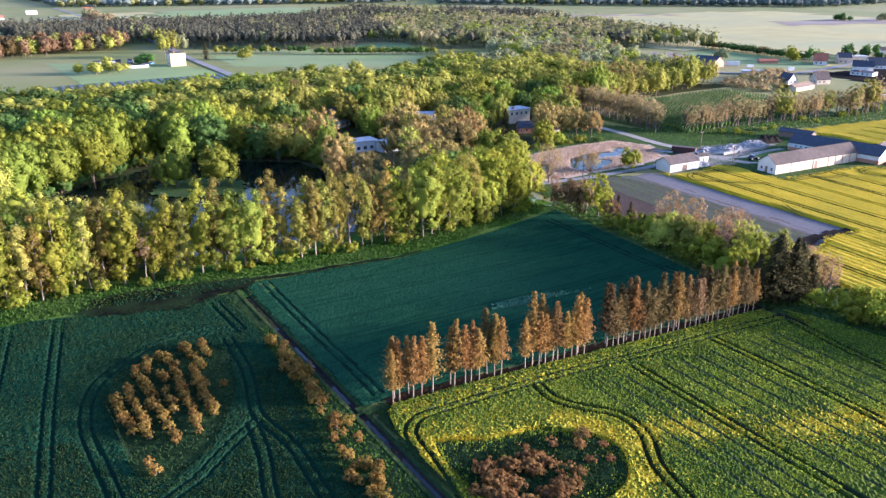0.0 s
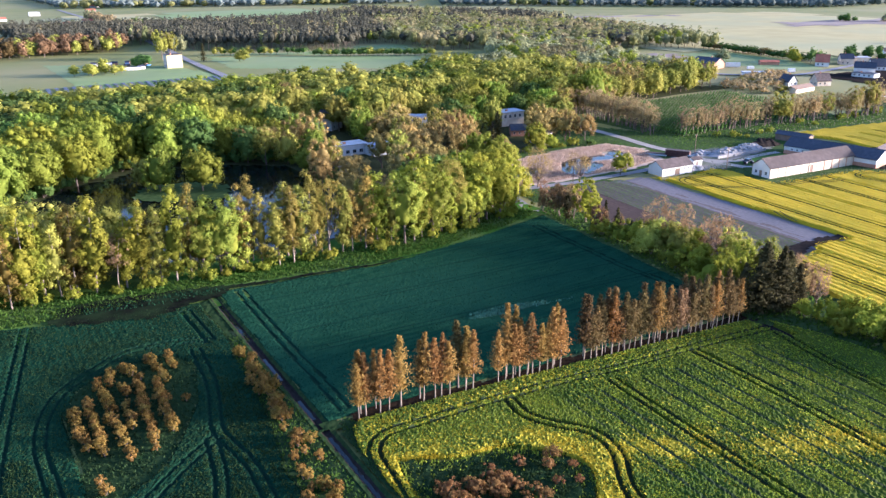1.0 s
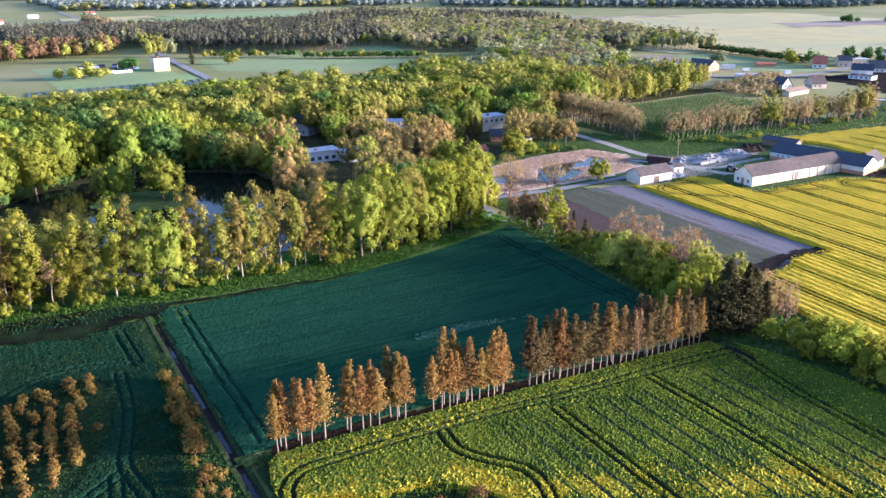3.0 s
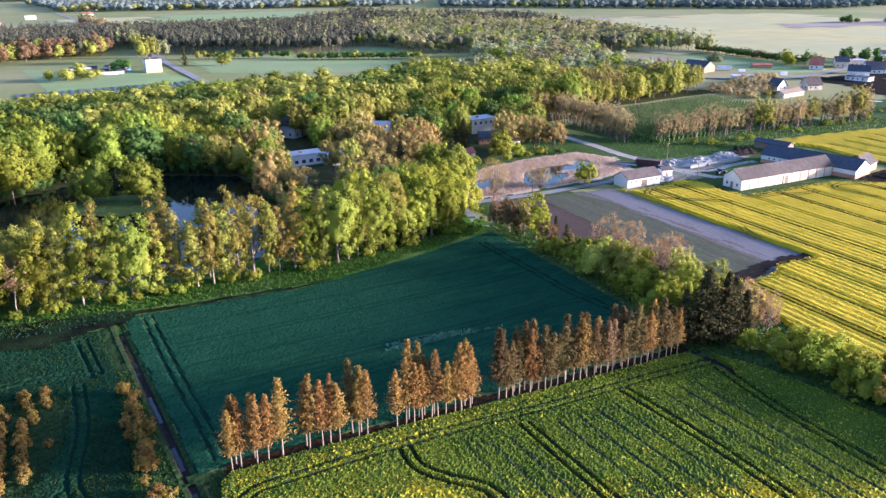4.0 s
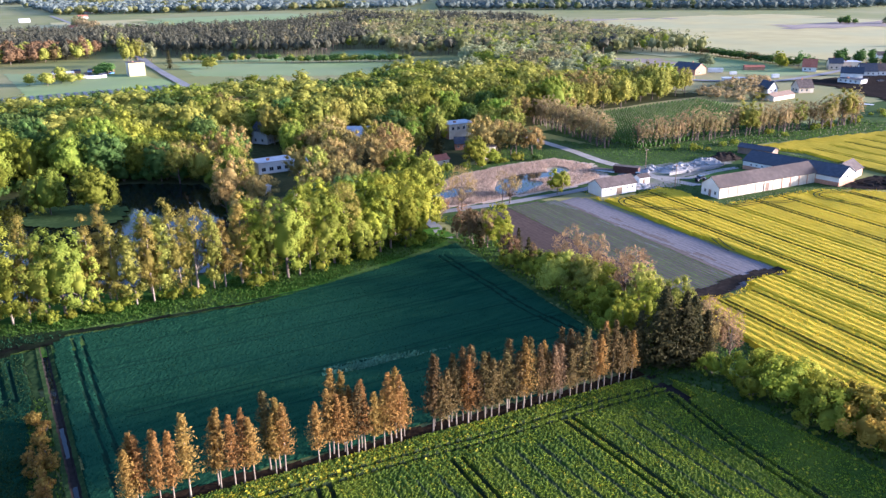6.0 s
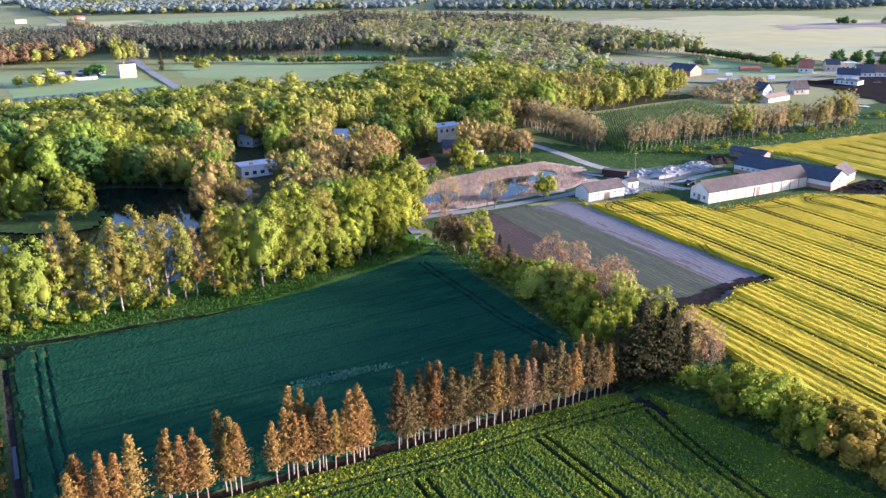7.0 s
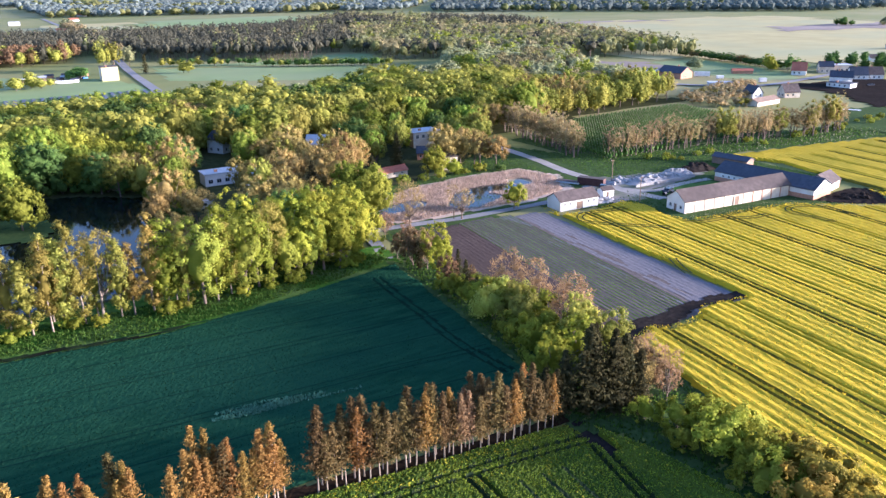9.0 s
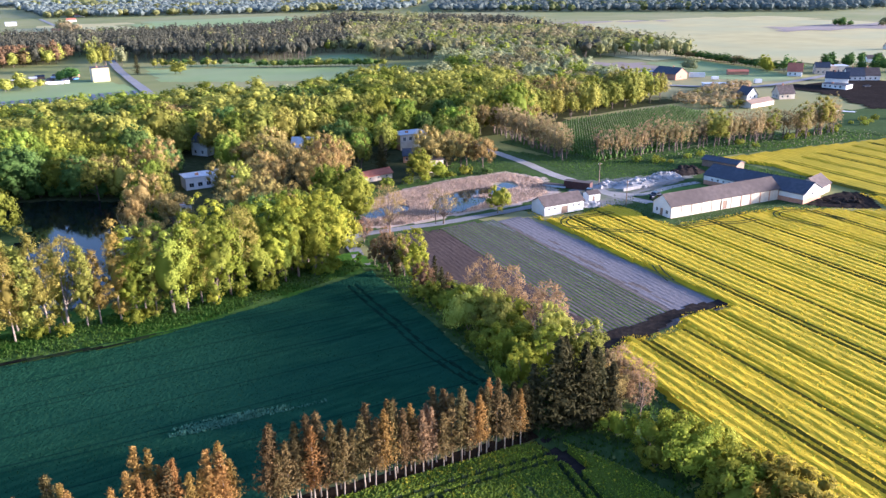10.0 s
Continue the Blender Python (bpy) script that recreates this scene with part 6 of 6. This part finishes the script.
def building(name, x, y, turn, L, W, H, ridge, wall, roof, label, holes=(), gable_wall=None, overhang=0.4, flat_roof=False, chimney=False, category="building", z=0.0, hip=0.0, bays=0, plinth=0.0):
    """A gabled building: length L along its local x, front wall facing local -y. holes: (side, along, sill, width, height, kind)."""
    b = thing(name, pose(x, y, z, 0, 0, turn), label, category)
    T = 0.3
    sides = {"f": (L, lambda a, d, h: (a, d, h)), "b": (L, lambda a, d, h: (L - a, W - d, h)), "l": (W - 2 * T, lambda a, d, h: (d, W - T - a, h)), "r": (W - 2 * T, lambda a, d, h: (L - d, T + a, h))}
    names = {"f": "front_wall", "b": "back_wall", "l": "end_wall", "r": "end_wall"}
    for s, (run, place) in sides.items():
        mine = [h for h in holes if h[0] == s]
        g = Geo()
        wall_run(g, run, H, T, [(a, z0, a + w, z0 + h) for _, a, z0, w, h, _ in mine], place)
        if s in "lr" and not flat_roof:
            xa = 0 if s == "l" else L - T
            v = [(xx, yy, zz) for xx in (xa, xa + T) for yy, zz in ((0, H), (W, H), (W / 2, ridge - 0.02))]
            g.add(v, [(0, 1, 2), (5, 4, 3), (0, 3, 4, 1), (1, 4, 5, 2), (2, 5, 3, 0)])
        w_ob = part(names[s], g, G[gable_wall] if (gable_wall and s in "lr") else G[wall], b)
        for _, a, z0, w, h, kind in mine:
            fr, pn = Geo(), Geo()
            t = 0.09
            def bar(gg, a0, h0, a1, h1, d0, d1):
                v = [place(p, q, r) for r in (h0, h1) for p, q in ((a0, d0), (a1, d0), (a1, d1), (a0, d1))]
                gg.add(v, [(0, 3, 2, 1), (4, 5, 6, 7), (0, 1, 5, 4), (1, 2, 6, 5), (2, 3, 7, 6), (3, 0, 4, 7)])
            if kind == "gate":
                bar(pn, a, z0, a + w, z0 + h, 0.08, 0.14)
                part("gate", pn, G["timber"], w_ob, "weathered plank gate")
            else:
                bar(fr, a, z0, a + t, z0 + h, 0.05, 0.14)
                bar(fr, a + w - t, z0, a + w, z0 + h, 0.05, 0.14)
                bar(fr, a + t, z0, a + w - t, z0 + t, 0.05, 0.14)
                bar(fr, a + t, z0 + h - t, a + w - t, z0 + h, 0.05, 0.14)
                if kind == "window":
                    bar(fr, a + w / 2 - 0.03, z0 + t, a + w / 2 + 0.03, z0 + h - t, 0.06, 0.13)
                win = part("window" if kind == "window" else "door", fr, G["frame_white"] if kind == "window" else G["timber"], w_ob)
                bar(pn, a + t, z0 + t, a + w - t, z0 + h - t, 0.09, 0.11)
                part("pane" if kind == "window" else "leaf", pn, G["glass"] if kind == "window" else G["timber"], win)
    if bays:
        for i in range(bays + 1):
            g = Geo()
            a = (L - 0.4) * i / bays
            g.box(a, -0.12, 0, a + 0.4, -0.003, H - 0.05)
            part("pilaster", g, G["brick_wall"] if i > bays * 0.55 else G["cream_wall"], b)
    if plinth:
        for nm, (x0, y0, x1, y1) in {"f": (0, -0.04, L, -0.003), "b": (0, W + 0.003, L, W + 0.04), "l": (-0.04, 0, -0.003, W)}.items():
            g = Geo()
            g.box(x0, y0, 0, x1, y1, plinth)
            part("plinth", g, G["brick_wall"], b, "bare red brick base")
    o = overhang
    if flat_roof:
        g = Geo()
        g.box(-o, -o, H, L + o, W + o, H + 0.25)
        part("roof", g, G[roof], b)
        g = Geo()
        g.box(L * 0.3, W * 0.3, H + 0.25, L * 0.3 + 1.2, W * 0.3 + 0.8, H + 1.1)
        part("chimney", g, G["brick_wall"], b)
    else:
        slope = (ridge - H) / (W / 2)
        for s in (0, 1):
            g = Geo()
            ye, ze = (-o, H - o * slope) if s == 0 else (W + o, H - o * slope)
            prof = [(ye, ze), (W / 2, ridge), (W / 2, ridge + 0.16), (ye, ze + 0.16)]
            n = max(2, int(L / 3))
            rr = np.random.RandomState(int(abs(x * 7 + y * 3)) % 1000 + s)
            xs = np.linspace(-o, L + o, n + 1)
            sag = rr.normal(0, 0.025, n + 1)
            v = [(xx, p, q + (sag[i] if k in (1, 2) else 0)) for i, xx in enumerate(xs) for k, (p, q) in enumerate(prof)]
            f = [(4 * i + k, 4 * i + (k + 1) % 4, 4 * i + 4 + (k + 1) % 4, 4 * i + 4 + k) for i in range(n) for k in range(4)] + [(3, 2, 1, 0), (4 * n, 4 * n + 1, 4 * n + 2, 4 * n + 3)]
            g.add(v, f)
            part("roof_slope", g, G[roof], b)
        g = Geo()
        g.tube([(-o, W / 2, ridge + 0.15), (L + o, W / 2, ridge + 0.15)], [0.13, 0.13], 6)
        part("ridge_cap", g, G[roof], b)
        if chimney:
            g = Geo()
            g.box(L * 0.35, W * 0.5 - 0.35, ridge - 0.6, L * 0.35 + 0.7, W * 0.5 + 0.35, ridge + 1.0)
            g.box(L * 0.35 - 0.08, W * 0.5 - 0.43, ridge + 1.0, L * 0.35 + 0.78, W * 0.5 + 0.43, ridge + 1.12)
            part("chimney", g, G["brick_wall"], b)
    return b


def row_of(side, n, start, step, z, w, h, kind="window"):
    return [(side, start + i * step, z, w, h, kind) for i in range(n)]


# small white shed by the lane
building("shed", 239.3, 195.2, -5, 15.6, 7.6, 3.4, 5.6, "white_wall", "roof_brown", "white plastered shed with a low brown-grey roof", row_of("f", 2, 1.3, 2.3, 1.8, 0.9, 0.8) + [("f", 6.6, 0.05, 2.6, 2.5, "gate")] + row_of("f", 2, 11.0, 2.3, 1.8, 0.9, 0.8))
# long barn
building("barn", 270.6, 170.2, -6.8, 47.5, 8.6, 4.0, 7.0, "cream_wall", "roof_brown", "long cream-walled barn with a weathered brown roof", [("f", 20.8, 0.05, 3.0, 2.9, "gate"), ("l", 1.0, 1.0, 1.1, 1.3, "window"), ("l", 3.2, 0.05, 1.3, 2.4, "door"), ("l", 5.8, 1.0, 1.1, 1.3, "window")], gable_wall="white_wall", bays=11)
# cross wing with slate roof, gable to the front
building("barn_wing", 331.2, 157.4, 97, 38, 12.6, 3.5, 6.5, "white_wall", "roof_slate", "white barn wing with a dark slate roof and brick base", row_of("b", 8, 3.0, 2.3, 1.8, 0.9, 0.8) + [("l", 5.3, 2.3, 1.3, 1.1, "window")], plinth=1.6)
building("barn_annex", 331.6, 158.6, 12, 10.5, 8, 3.2, 5.8, "cream_wall", "roof_brown", "cream barn annex with a grey-brown roof", [("f", 2.6, 1.2, 1.0, 1.0, "window"), ("f", 6.8, 1.2, 1.0, 1.0, "window")], bays=3)
building("open_shed", 345.0, 199.5, 100, 15, 6, 2.8, 3.9, "timber", "roof_slate", "low dark-roofed open shed behind the barn", row_of("b", 3, 1.2, 4.4, 0.1, 3.2, 2.3, "gate"))
# hut in the yard
building("hut", 262.5, 199.5, -8, 4.6, 3.6, 2.6, 3.4, "white_wall", "roof_brown", "little white hut in the farmyard", [("f", 1.4, 0.05, 1.0, 2.0, "door")], overhang=0.25)

# houses in the wood
building("house", 171, 360, -58, 9, 10, 6.2, 9.4, "white_wall", "roof_slate", "white two-storey house with a dark roof in the wood", row_of("f", 2, 1.6, 4.0, 1.0, 1.2, 1.5) + row_of("l", 2, 1.5, 4.0, 0.9, 1.2, 1.5) + row_of("r", 2, 1.5, 4.0, 0.9, 1.2, 1.5), chimney=True)
building("pavilion", 151.6, 298, -2, 14.5, 8, 4.6, 5.2, "white_wall", "roof_pale", "long low white building with a pale roof in the wood", row_of("f", 4, 1.2, 3.2, 1.0, 1.8, 1.6), flat_roof=True)
building("pavilion", 165.5, 290, 6, 10, 7, 4.4, 5.0, "white_wall", "roof_pale", "low white building with a pale roof in the wood", row_of("f", 3, 1.4, 2.8, 1.0, 1.5, 1.5), flat_roof=True)
building("cabin", 140.5, 268.8, 2, 5, 4, 2.6, 3.4, "white_wall", "roof_pale", "small pale cabin by the lake", [("f", 1.6, 0.9, 1.4, 1.1, "window")], flat_roof=True)
building("house", 207.5, 332.8, -36, 11.5, 9, 3.6, 7.2, "white_wall", "roof_pale", "white house with a pale sheet roof in the wood", row_of("f", 3, 1.4, 3.2, 0.9, 1.2, 1.4) + [("l", 3.4, 1.0, 1.2, 1.2, "window")])
building("villa", 251.5, 311.5, -4, 13.5, 9, 7.0, 7.6, "cream_wall", "roof_pale", "two-storey cream and brick house with a flat pale roof", row_of("f", 4, 1.4, 3.0, 4.2, 1.4, 1.7), flat_roof=True, gable_wall="brick_wall")
building("outbuilding", 211.5, 268.6, 5, 12.5, 5, 2.3, 3.8, "cream_wall", "roof_red", "long low cream outbuilding with a red-brown roof", row_of("f", 3, 1.8, 3.8, 0.9, 1.0, 0.9))
building("outbuilding", 196.5, 268, -12, 7.5, 5, 2.6, 4.2, "cream_wall", "roof_red", "low cream outbuilding with a red-brown roof", row_of("f", 2, 1.6, 3.0, 0.9, 1.0, 1.0))
building("house", 238, 268.6, -15, 8, 7, 5.0, 5.8, "cream_wall", "roof_brown", "cream house with a flat roof among bare trees", row_of("f", 3, 1.0, 2.4, 2.9, 1.0, 1.3), flat_roof=True)
building("cottage", 240.5, 290, -30, 9, 7, 3.0, 5.2, "brick_wall", "roof_slate", "small brick cottage in the wood", row_of("f", 3, 1.0, 2.6, 1.0, 1.0, 1.2))

# block of flats
building("block_of_flats", 182.3, 672.8, -2, 12.4, 13, 10.6, 11.2, "yellow_wall", "roof_brown", "yellow and grey three-storey block of flats", row_of("l", 3, 1.6, 3.4, 1.2, 1.4, 1.5), gable_wall="cream_wall", flat_roof=True)
# allotments beside the flats
arng = np.random.RandomState(12)
for i in range(16):
    L, W = arng.uniform(3, 7), arng.uniform(2.6, 4)
    wm, rm = (("white_wall", "roof_slate"), ("timber", "roof_brown"), ("cream_wall", "roof_pale"), ("brick_wall", "roof_slate"))[i % 4]
    building("garden_shed", 122 + 3.4 * i + arng.uniform(-2, 2), 682 + 14 * ((i * 5) % 4) + arng.uniform(-3, 3), arng.uniform(-30, 30), L, W, 2.2, 3.1, wm, rm, ("white garden shed with a dark roof among allotments", "brown timber garden shed among allotments", "cream garden shed with a pale roof among allotments", "small brick garden shed among allotments")[i % 4], [("f", 0.8, 0.05, 0.9, 1.9, "door")], overhang=0.2)
# village
VILLAGE = [("barn", 547.5, 404.5, 97, 20, 14.5, 4.2, 8.2, "brick_wall", "roof_slate", "big brick barn with a dark slate roof", True), ("house", 470.5, 290.6, 3, 22, 8, 2.6, 4.2, "cream_wall", "timber", "low unfinished cream house", False), ("house", 503, 311, 80, 9, 8, 3.0, 7.4, "white_wall", "roof_slate", "white gabled village house with dark roof", True), ("house", 512, 302, -25, 10, 9, 3.4, 8.0, "cream_wall", "roof_brown", "cream gabled village house with chimney", True),
           ("house", 577, 316, -84, 16, 9, 3.0, 3.6, "white_wall", "roof_slate", "white flat-roofed terrace of a large house", True), ("house", 583, 318, -60, 14, 10, 6.0, 9.6, "white_wall", "roof_slate", "large white house with a dark roof", True), ("house", 622, 326, -40, 12, 10, 3.4, 8.6, "white_wall", "roof_slate", "white village house with dark roof", True), ("house", 631, 320, -38, 12, 10, 3.6, 8.4, "white_wall", "roof_brown", "white village house with brown roof", True), ("house", 615, 368.5, -58, 10, 10, 3.6, 9.0, "white_wall", "roof_red", "white house with a steep red roof", True), ("house", 640, 362, -45, 10, 9, 5.0, 8.4, "cream_wall", "roof_slate", "cream village house with dark roof", True), ("house", 653, 361.5, -40, 16, 10, 5.0, 5.6, "cream_wall", "roof_pale", "cream flat-roofed village house", True),
           ("house", 690, 330, -28, 12, 10, 4.0, 8.4, "white_wall", "roof_slate", "white village house at the far end", True), ("shed", 588, 400, -39, 15, 6, 2.4, 3.6, "brick_wall", "roof_red", "low red shed in the village", False), ("hall", 517.5, 364, -38, 20, 7, 2.6, 3.2, "white_wall", "roof_pale", "low pale storage hall", False), ("shed", 740, 380, -35, 14, 9, 3.4, 6.0, "white_wall", "roof_brown", "white outbuilding at the village edge", False)]
for nm, x, y, a, L, W, H, R, wm, rm, lab, win in VILLAGE:
    building(nm, x, y, a, L, W, H, R, wm, rm, lab, (row_of("f", max(2, int(L / 4)), 1.4, 3.4, 1.0, 1.3, 1.4) + row_of("l", 2, 1.5, 3.5, 1.0, 1.3, 1.4)) if win else (), chimney=win, flat_roof=R - H < 0.9)
for i, (x, y, a, L, W, wm, rm) in enumerate(((135, 1130, 10, 22, 12, "white_wall", "roof_red"), (170, 1190, 10, 30, 14, "white_wall", "roof_pale"), (200, 1290, -20, 18, 11, "white_wall", "roof_red"), (265, 1060, -20, 20, 12, "cream_wall", "roof_red"), (280, 1075, -20, 24, 12, "white_wall", "roof_pale"), (240, 1360, 0, 26, 14, "white_wall", "roof_red"), (130, 1500, 0, 30, 14, "white_wall", "roof_red"), (200, 1650, 0, 30, 14, "white_wall", "roof_pale"), (310, 1720, 0, 30, 16, "white_wall", "roof_red"), (360, 1950, 0, 34, 16, "white_wall", "roof_red"), (860, 430, -30, 20, 12, "cream_wall", "roof_brown"), (900, 420, -30, 24, 12, "white_wall", "roof_brown"))):
    building("farmhouse", x, y, a, L * 0.6, W * 0.7, 3.2, 6.4, wm, rm, "far farmhouse in the open fields", row_of("f", 2, 1.6, 4.2, 0.9, 1.3, 1.4))


# ---- yard things ----
BLOCKS = {}
for m in ("rubble", "soil"):
    BLOCKS[m] = []
    for i in range(5):
        g = Geo()
        g.add_array(ICO_V * np.random.RandomState(40 + i).uniform(0.6, 1.15, (12, 1)) * np.array([1.3, 1, 0.7]), ICO_F)
        BLOCKS[m].append(g.mesh("block", [G[m]]))


def rock_pile(name, x, y, rx, ry, h, n, mat, label, seed, turn=0):
    """A heap: one thing made of many broken blocks."""
    rng = np.random.RandomState(seed)
    b = thing(name, pose(x, y, 0, 0, 0, turn), label, "heap")
    for i in range(n):
        a, r = rng.uniform(0, 6.28), math.sqrt(rng.rand())
        k = part("block", BLOCKS[mat][rng.randint(5)], None, b)
        k.matrix_basis = pose(rx * r * math.cos(a), ry * r * math.sin(a), h * 0.8 * (1 - r ** 1.6) + 0.15, rng.uniform(-30, 30), rng.uniform(-30, 30), rng.uniform(0, 360)) @ Matrix.Scale(rng.uniform(0.5, 1.3), 4)
    g = Geo()
    n1, n2 = 18, 5
    v = [(0, 0, h * 0.8)] + [(rx * 1.05 * (k + 1) / n2 * math.cos(j * 2 * math.pi / n1), ry * 1.05 * (k + 1) / n2 * math.sin(j * 2 * math.pi / n1), max(0.0, h * 0.8 * (1 - ((k + 1) / n2) ** 1.6) + (rng.normal(0, 0.1) if k < n2 - 1 else 0))) for k in range(n2) for j in range(n1)]
    f = [(0, 1 + j, 1 + (j + 1) % n1) for j in range(n1)] + [(1 + k * n1 + j, 1 + (k + 1) * n1 + j, 1 + (k + 1) * n1 + (j + 1) % n1, 1 + k * n1 + (j + 1) % n1) for k in range(n2 - 1) for j in range(n1)]
    g.add(v, f)
    part("mound", g, G[mat], b)
    return b


rock_pile("rubble_heap", 292, 206.5, 9.5, 4.4, 2.8, 60, "rubble", "heap of pale broken concrete in the yard", 1, -10)
rock_pile("rubble_heap", 306, 206.5, 9, 4.0, 3.2, 56, "rubble", "heap of pale broken concrete in the yard", 2, -8)
rock_pile("rubble_heap", 283, 212, 5, 3, 1.5, 24, "rubble", "heap of pale broken concrete in the yard", 3)
rock_pile("rubble_heap", 260, 196.5, 5, 2.2, 1.0, 22, "rubble", "scattered concrete pieces beside the hut", 4)
rock_pile("soil_heap", 322, 209, 9, 4.5, 3.0, 16, "soil", "dark heap of manure and soil", 5, -10)
rock_pile("soil_heap", 334, 150, 7, 4, 1.2, 20, "soil", "heap of earth and debris by the barn", 6, -30)
g = Geo()
g.box(0, 0, 0, 30, 0.3, 1.1)
tagged(part("yard_wall", g, G["rubble"], None), "long grey concrete silage wall in the yard", "wall")
bpy.data.objects["yard_wall"].matrix_world = pose(282, 202.5, 0.1, 0, 0, -3)


def container(name, x, y, turn, L, W, H, mat, label, category):
    b = thing(name, pose(x, y, 0, 0, 0, turn), label, category)
    g = Geo()
    g.box(0, 0, 0.15, L, W, H)
    part("body", g, G[mat], b)
    for i in range(int(L / 0.6)):
        g = Geo()
        g.box(0.15 + i * 0.6, -0.05, 0.25, 0.4 + i * 0.6, -0.002, H - 0.1)
        part("rib", g, G[mat], b)
    g = Geo()
    g.box(-0.05, -0.08, H, L + 0.05, W + 0.08, H + 0.1)
    part("roof", g, G["roof_brown"], b)
    g = Geo()
    g.box(0.2, 0.2, 0, L - 0.2, W - 0.2, 0.149)
    part("base", g, G["dark_paint"], b)
    return b


container("container", 268, 219, -62, 10, 3.0, 2.8, "rust_steel", "dark red steel container by the farm road", "container")
container("container", 263.5, 226, -62, 9, 3.0, 0.8, "roof_pale", "low pale slab stack by the farm road", "container")


def vehicle(name, x, y, turn, L, W, H, mat, label, cab=0.35):
    b = thing(name, pose(x, y, 0, 0, 0, turn), label, "vehicle")
    g = Geo()
    g.box(0, 0, 0.45, L, W, H * (0.62 if cab < 0.8 else 1.0))
    part("body", g, G[mat], b)
    if cab < 0.8:
        g = Geo()
        x0, x1, z0, z1 = L * cab * 0.6, L * 0.86, H * 0.62, H
        g.add([(x0, 0.05, z0), (x1, 0.05, z0), (x1, W - 0.05, z0), (x0, W - 0.05, z0), (x0 + 0.5, 0.2, z1), (x1 - 0.3, 0.2, z1), (x1 - 0.3, W - 0.2, z1), (x0 + 0.5, W - 0.2, z1)], [(4, 5, 6, 7), (0, 1, 5, 4), (1, 2, 6, 5), (2, 3, 7, 6), (3, 0, 4, 7)])
        part("cabin", g, G["glass"], b)
    for wx in (L * 0.18, L * 0.8):
        for wy in (0.0, W - 0.22):
            g = Geo()
            g.tube([(wx, wy, 0.34), (wx, wy + 0.22, 0.34)], [0.34, 0.34], 10)
            part("wheel", g, G["dark_paint"], b)
    return b


for i, (x, y, a, m, L, H, c, lab) in enumerate(((151, 676, -10, "white_paint", 10, 2.6, 1, "white trailer beside the allotments"), (133.5, 677, 0, "dark_paint", 4.6, 1.6, 0.35, "dark parked car beside the block of flats"), (141, 675, 20, "white_paint", 4.6, 1.6, 0.35, "white parked car beside the block of flats"), (172, 700, 30, "blue_paint", 5, 1.8, 0.35, "blue parked car beside the block of flats"), (127, 708, 10, "white_paint", 5, 2.6, 1, "white van body beside the block of flats"), (164, 702, 20, "dark_paint", 8, 2.2, 1, "dark trailer beside the block of flats"),
                                                (532, 435, -40, "blue_paint", 9, 3.8, 1, "blue lorry by the brick barn"), (541, 428, -40, "white_paint", 8, 3.6, 1, "white lorry by the brick barn"), (552, 406, -40, "white_paint", 11, 3.6, 1, "white lorry by the brick barn"), (554, 387, -30, "white_paint", 5, 2.4, 1, "white van in the village"), (561, 356, -30, "white_paint", 5, 3.0, 1, "white lorry in a meadow"), (530, 352, -30, "white_paint", 5, 2.2, 1, "white van in the village"), (600, 300, -25, "dark_paint", 4.6, 1.6, 0.35, "dark parked car in the village"), (285, 190.5, 10, "dark_paint", 4.4, 1.5, 0.35, "dark parked car in the yard"), (268, 205, 30, "dark_paint", 4.6, 2.2, 0.35, "dark tractor in the yard"))):
    vehicle("trailer" if c == 1 else "car", x, y, a, L, 2.2, H, m, lab, c)
for x, y in ((282, 189.5), (285.5, 189), (289, 188.6)):
    e = thing("silage_bales", pose(x, y, 0.1), "dark wrapped bale on the yard lawn", "bale", "bales on the lawn")
    g = Geo()
    g.tube([(0, 0, 0.6), (1.2, 0.1, 0.6)], [0.62, 0.62], 12)
    part("wrap", g, G["dark_paint"], e)


def pole(x, y, h, label):
    e = thing("utility_pole", pose(x, y, 0), label, "pole", "utility poles")
    g = Geo()
    g.tube([(0, 0, -0.3), (0, 0, h)], [0.16, 0.11], 8)
    part("mast", g, G["timber"], e)
    g = Geo()
    g.box(-0.9, -0.06, h - 0.6, 0.9, 0.06, h - 0.48)
    part("crossarm", g, G["timber"], e)
    for s in (-0.75, 0, 0.75):
        g = Geo()
        g.tube([(s, 0, h - 0.48), (s, 0, h - 0.25)], [0.05, 0.03], 6)
        part("insulator", g, G["white_paint"], e)


for x, y in ((269.5, 188.8), (280.2, 213.4), (206, 209), (150, 240)):
    pole(x, y, 9, "dark wooden utility pole by the farm")
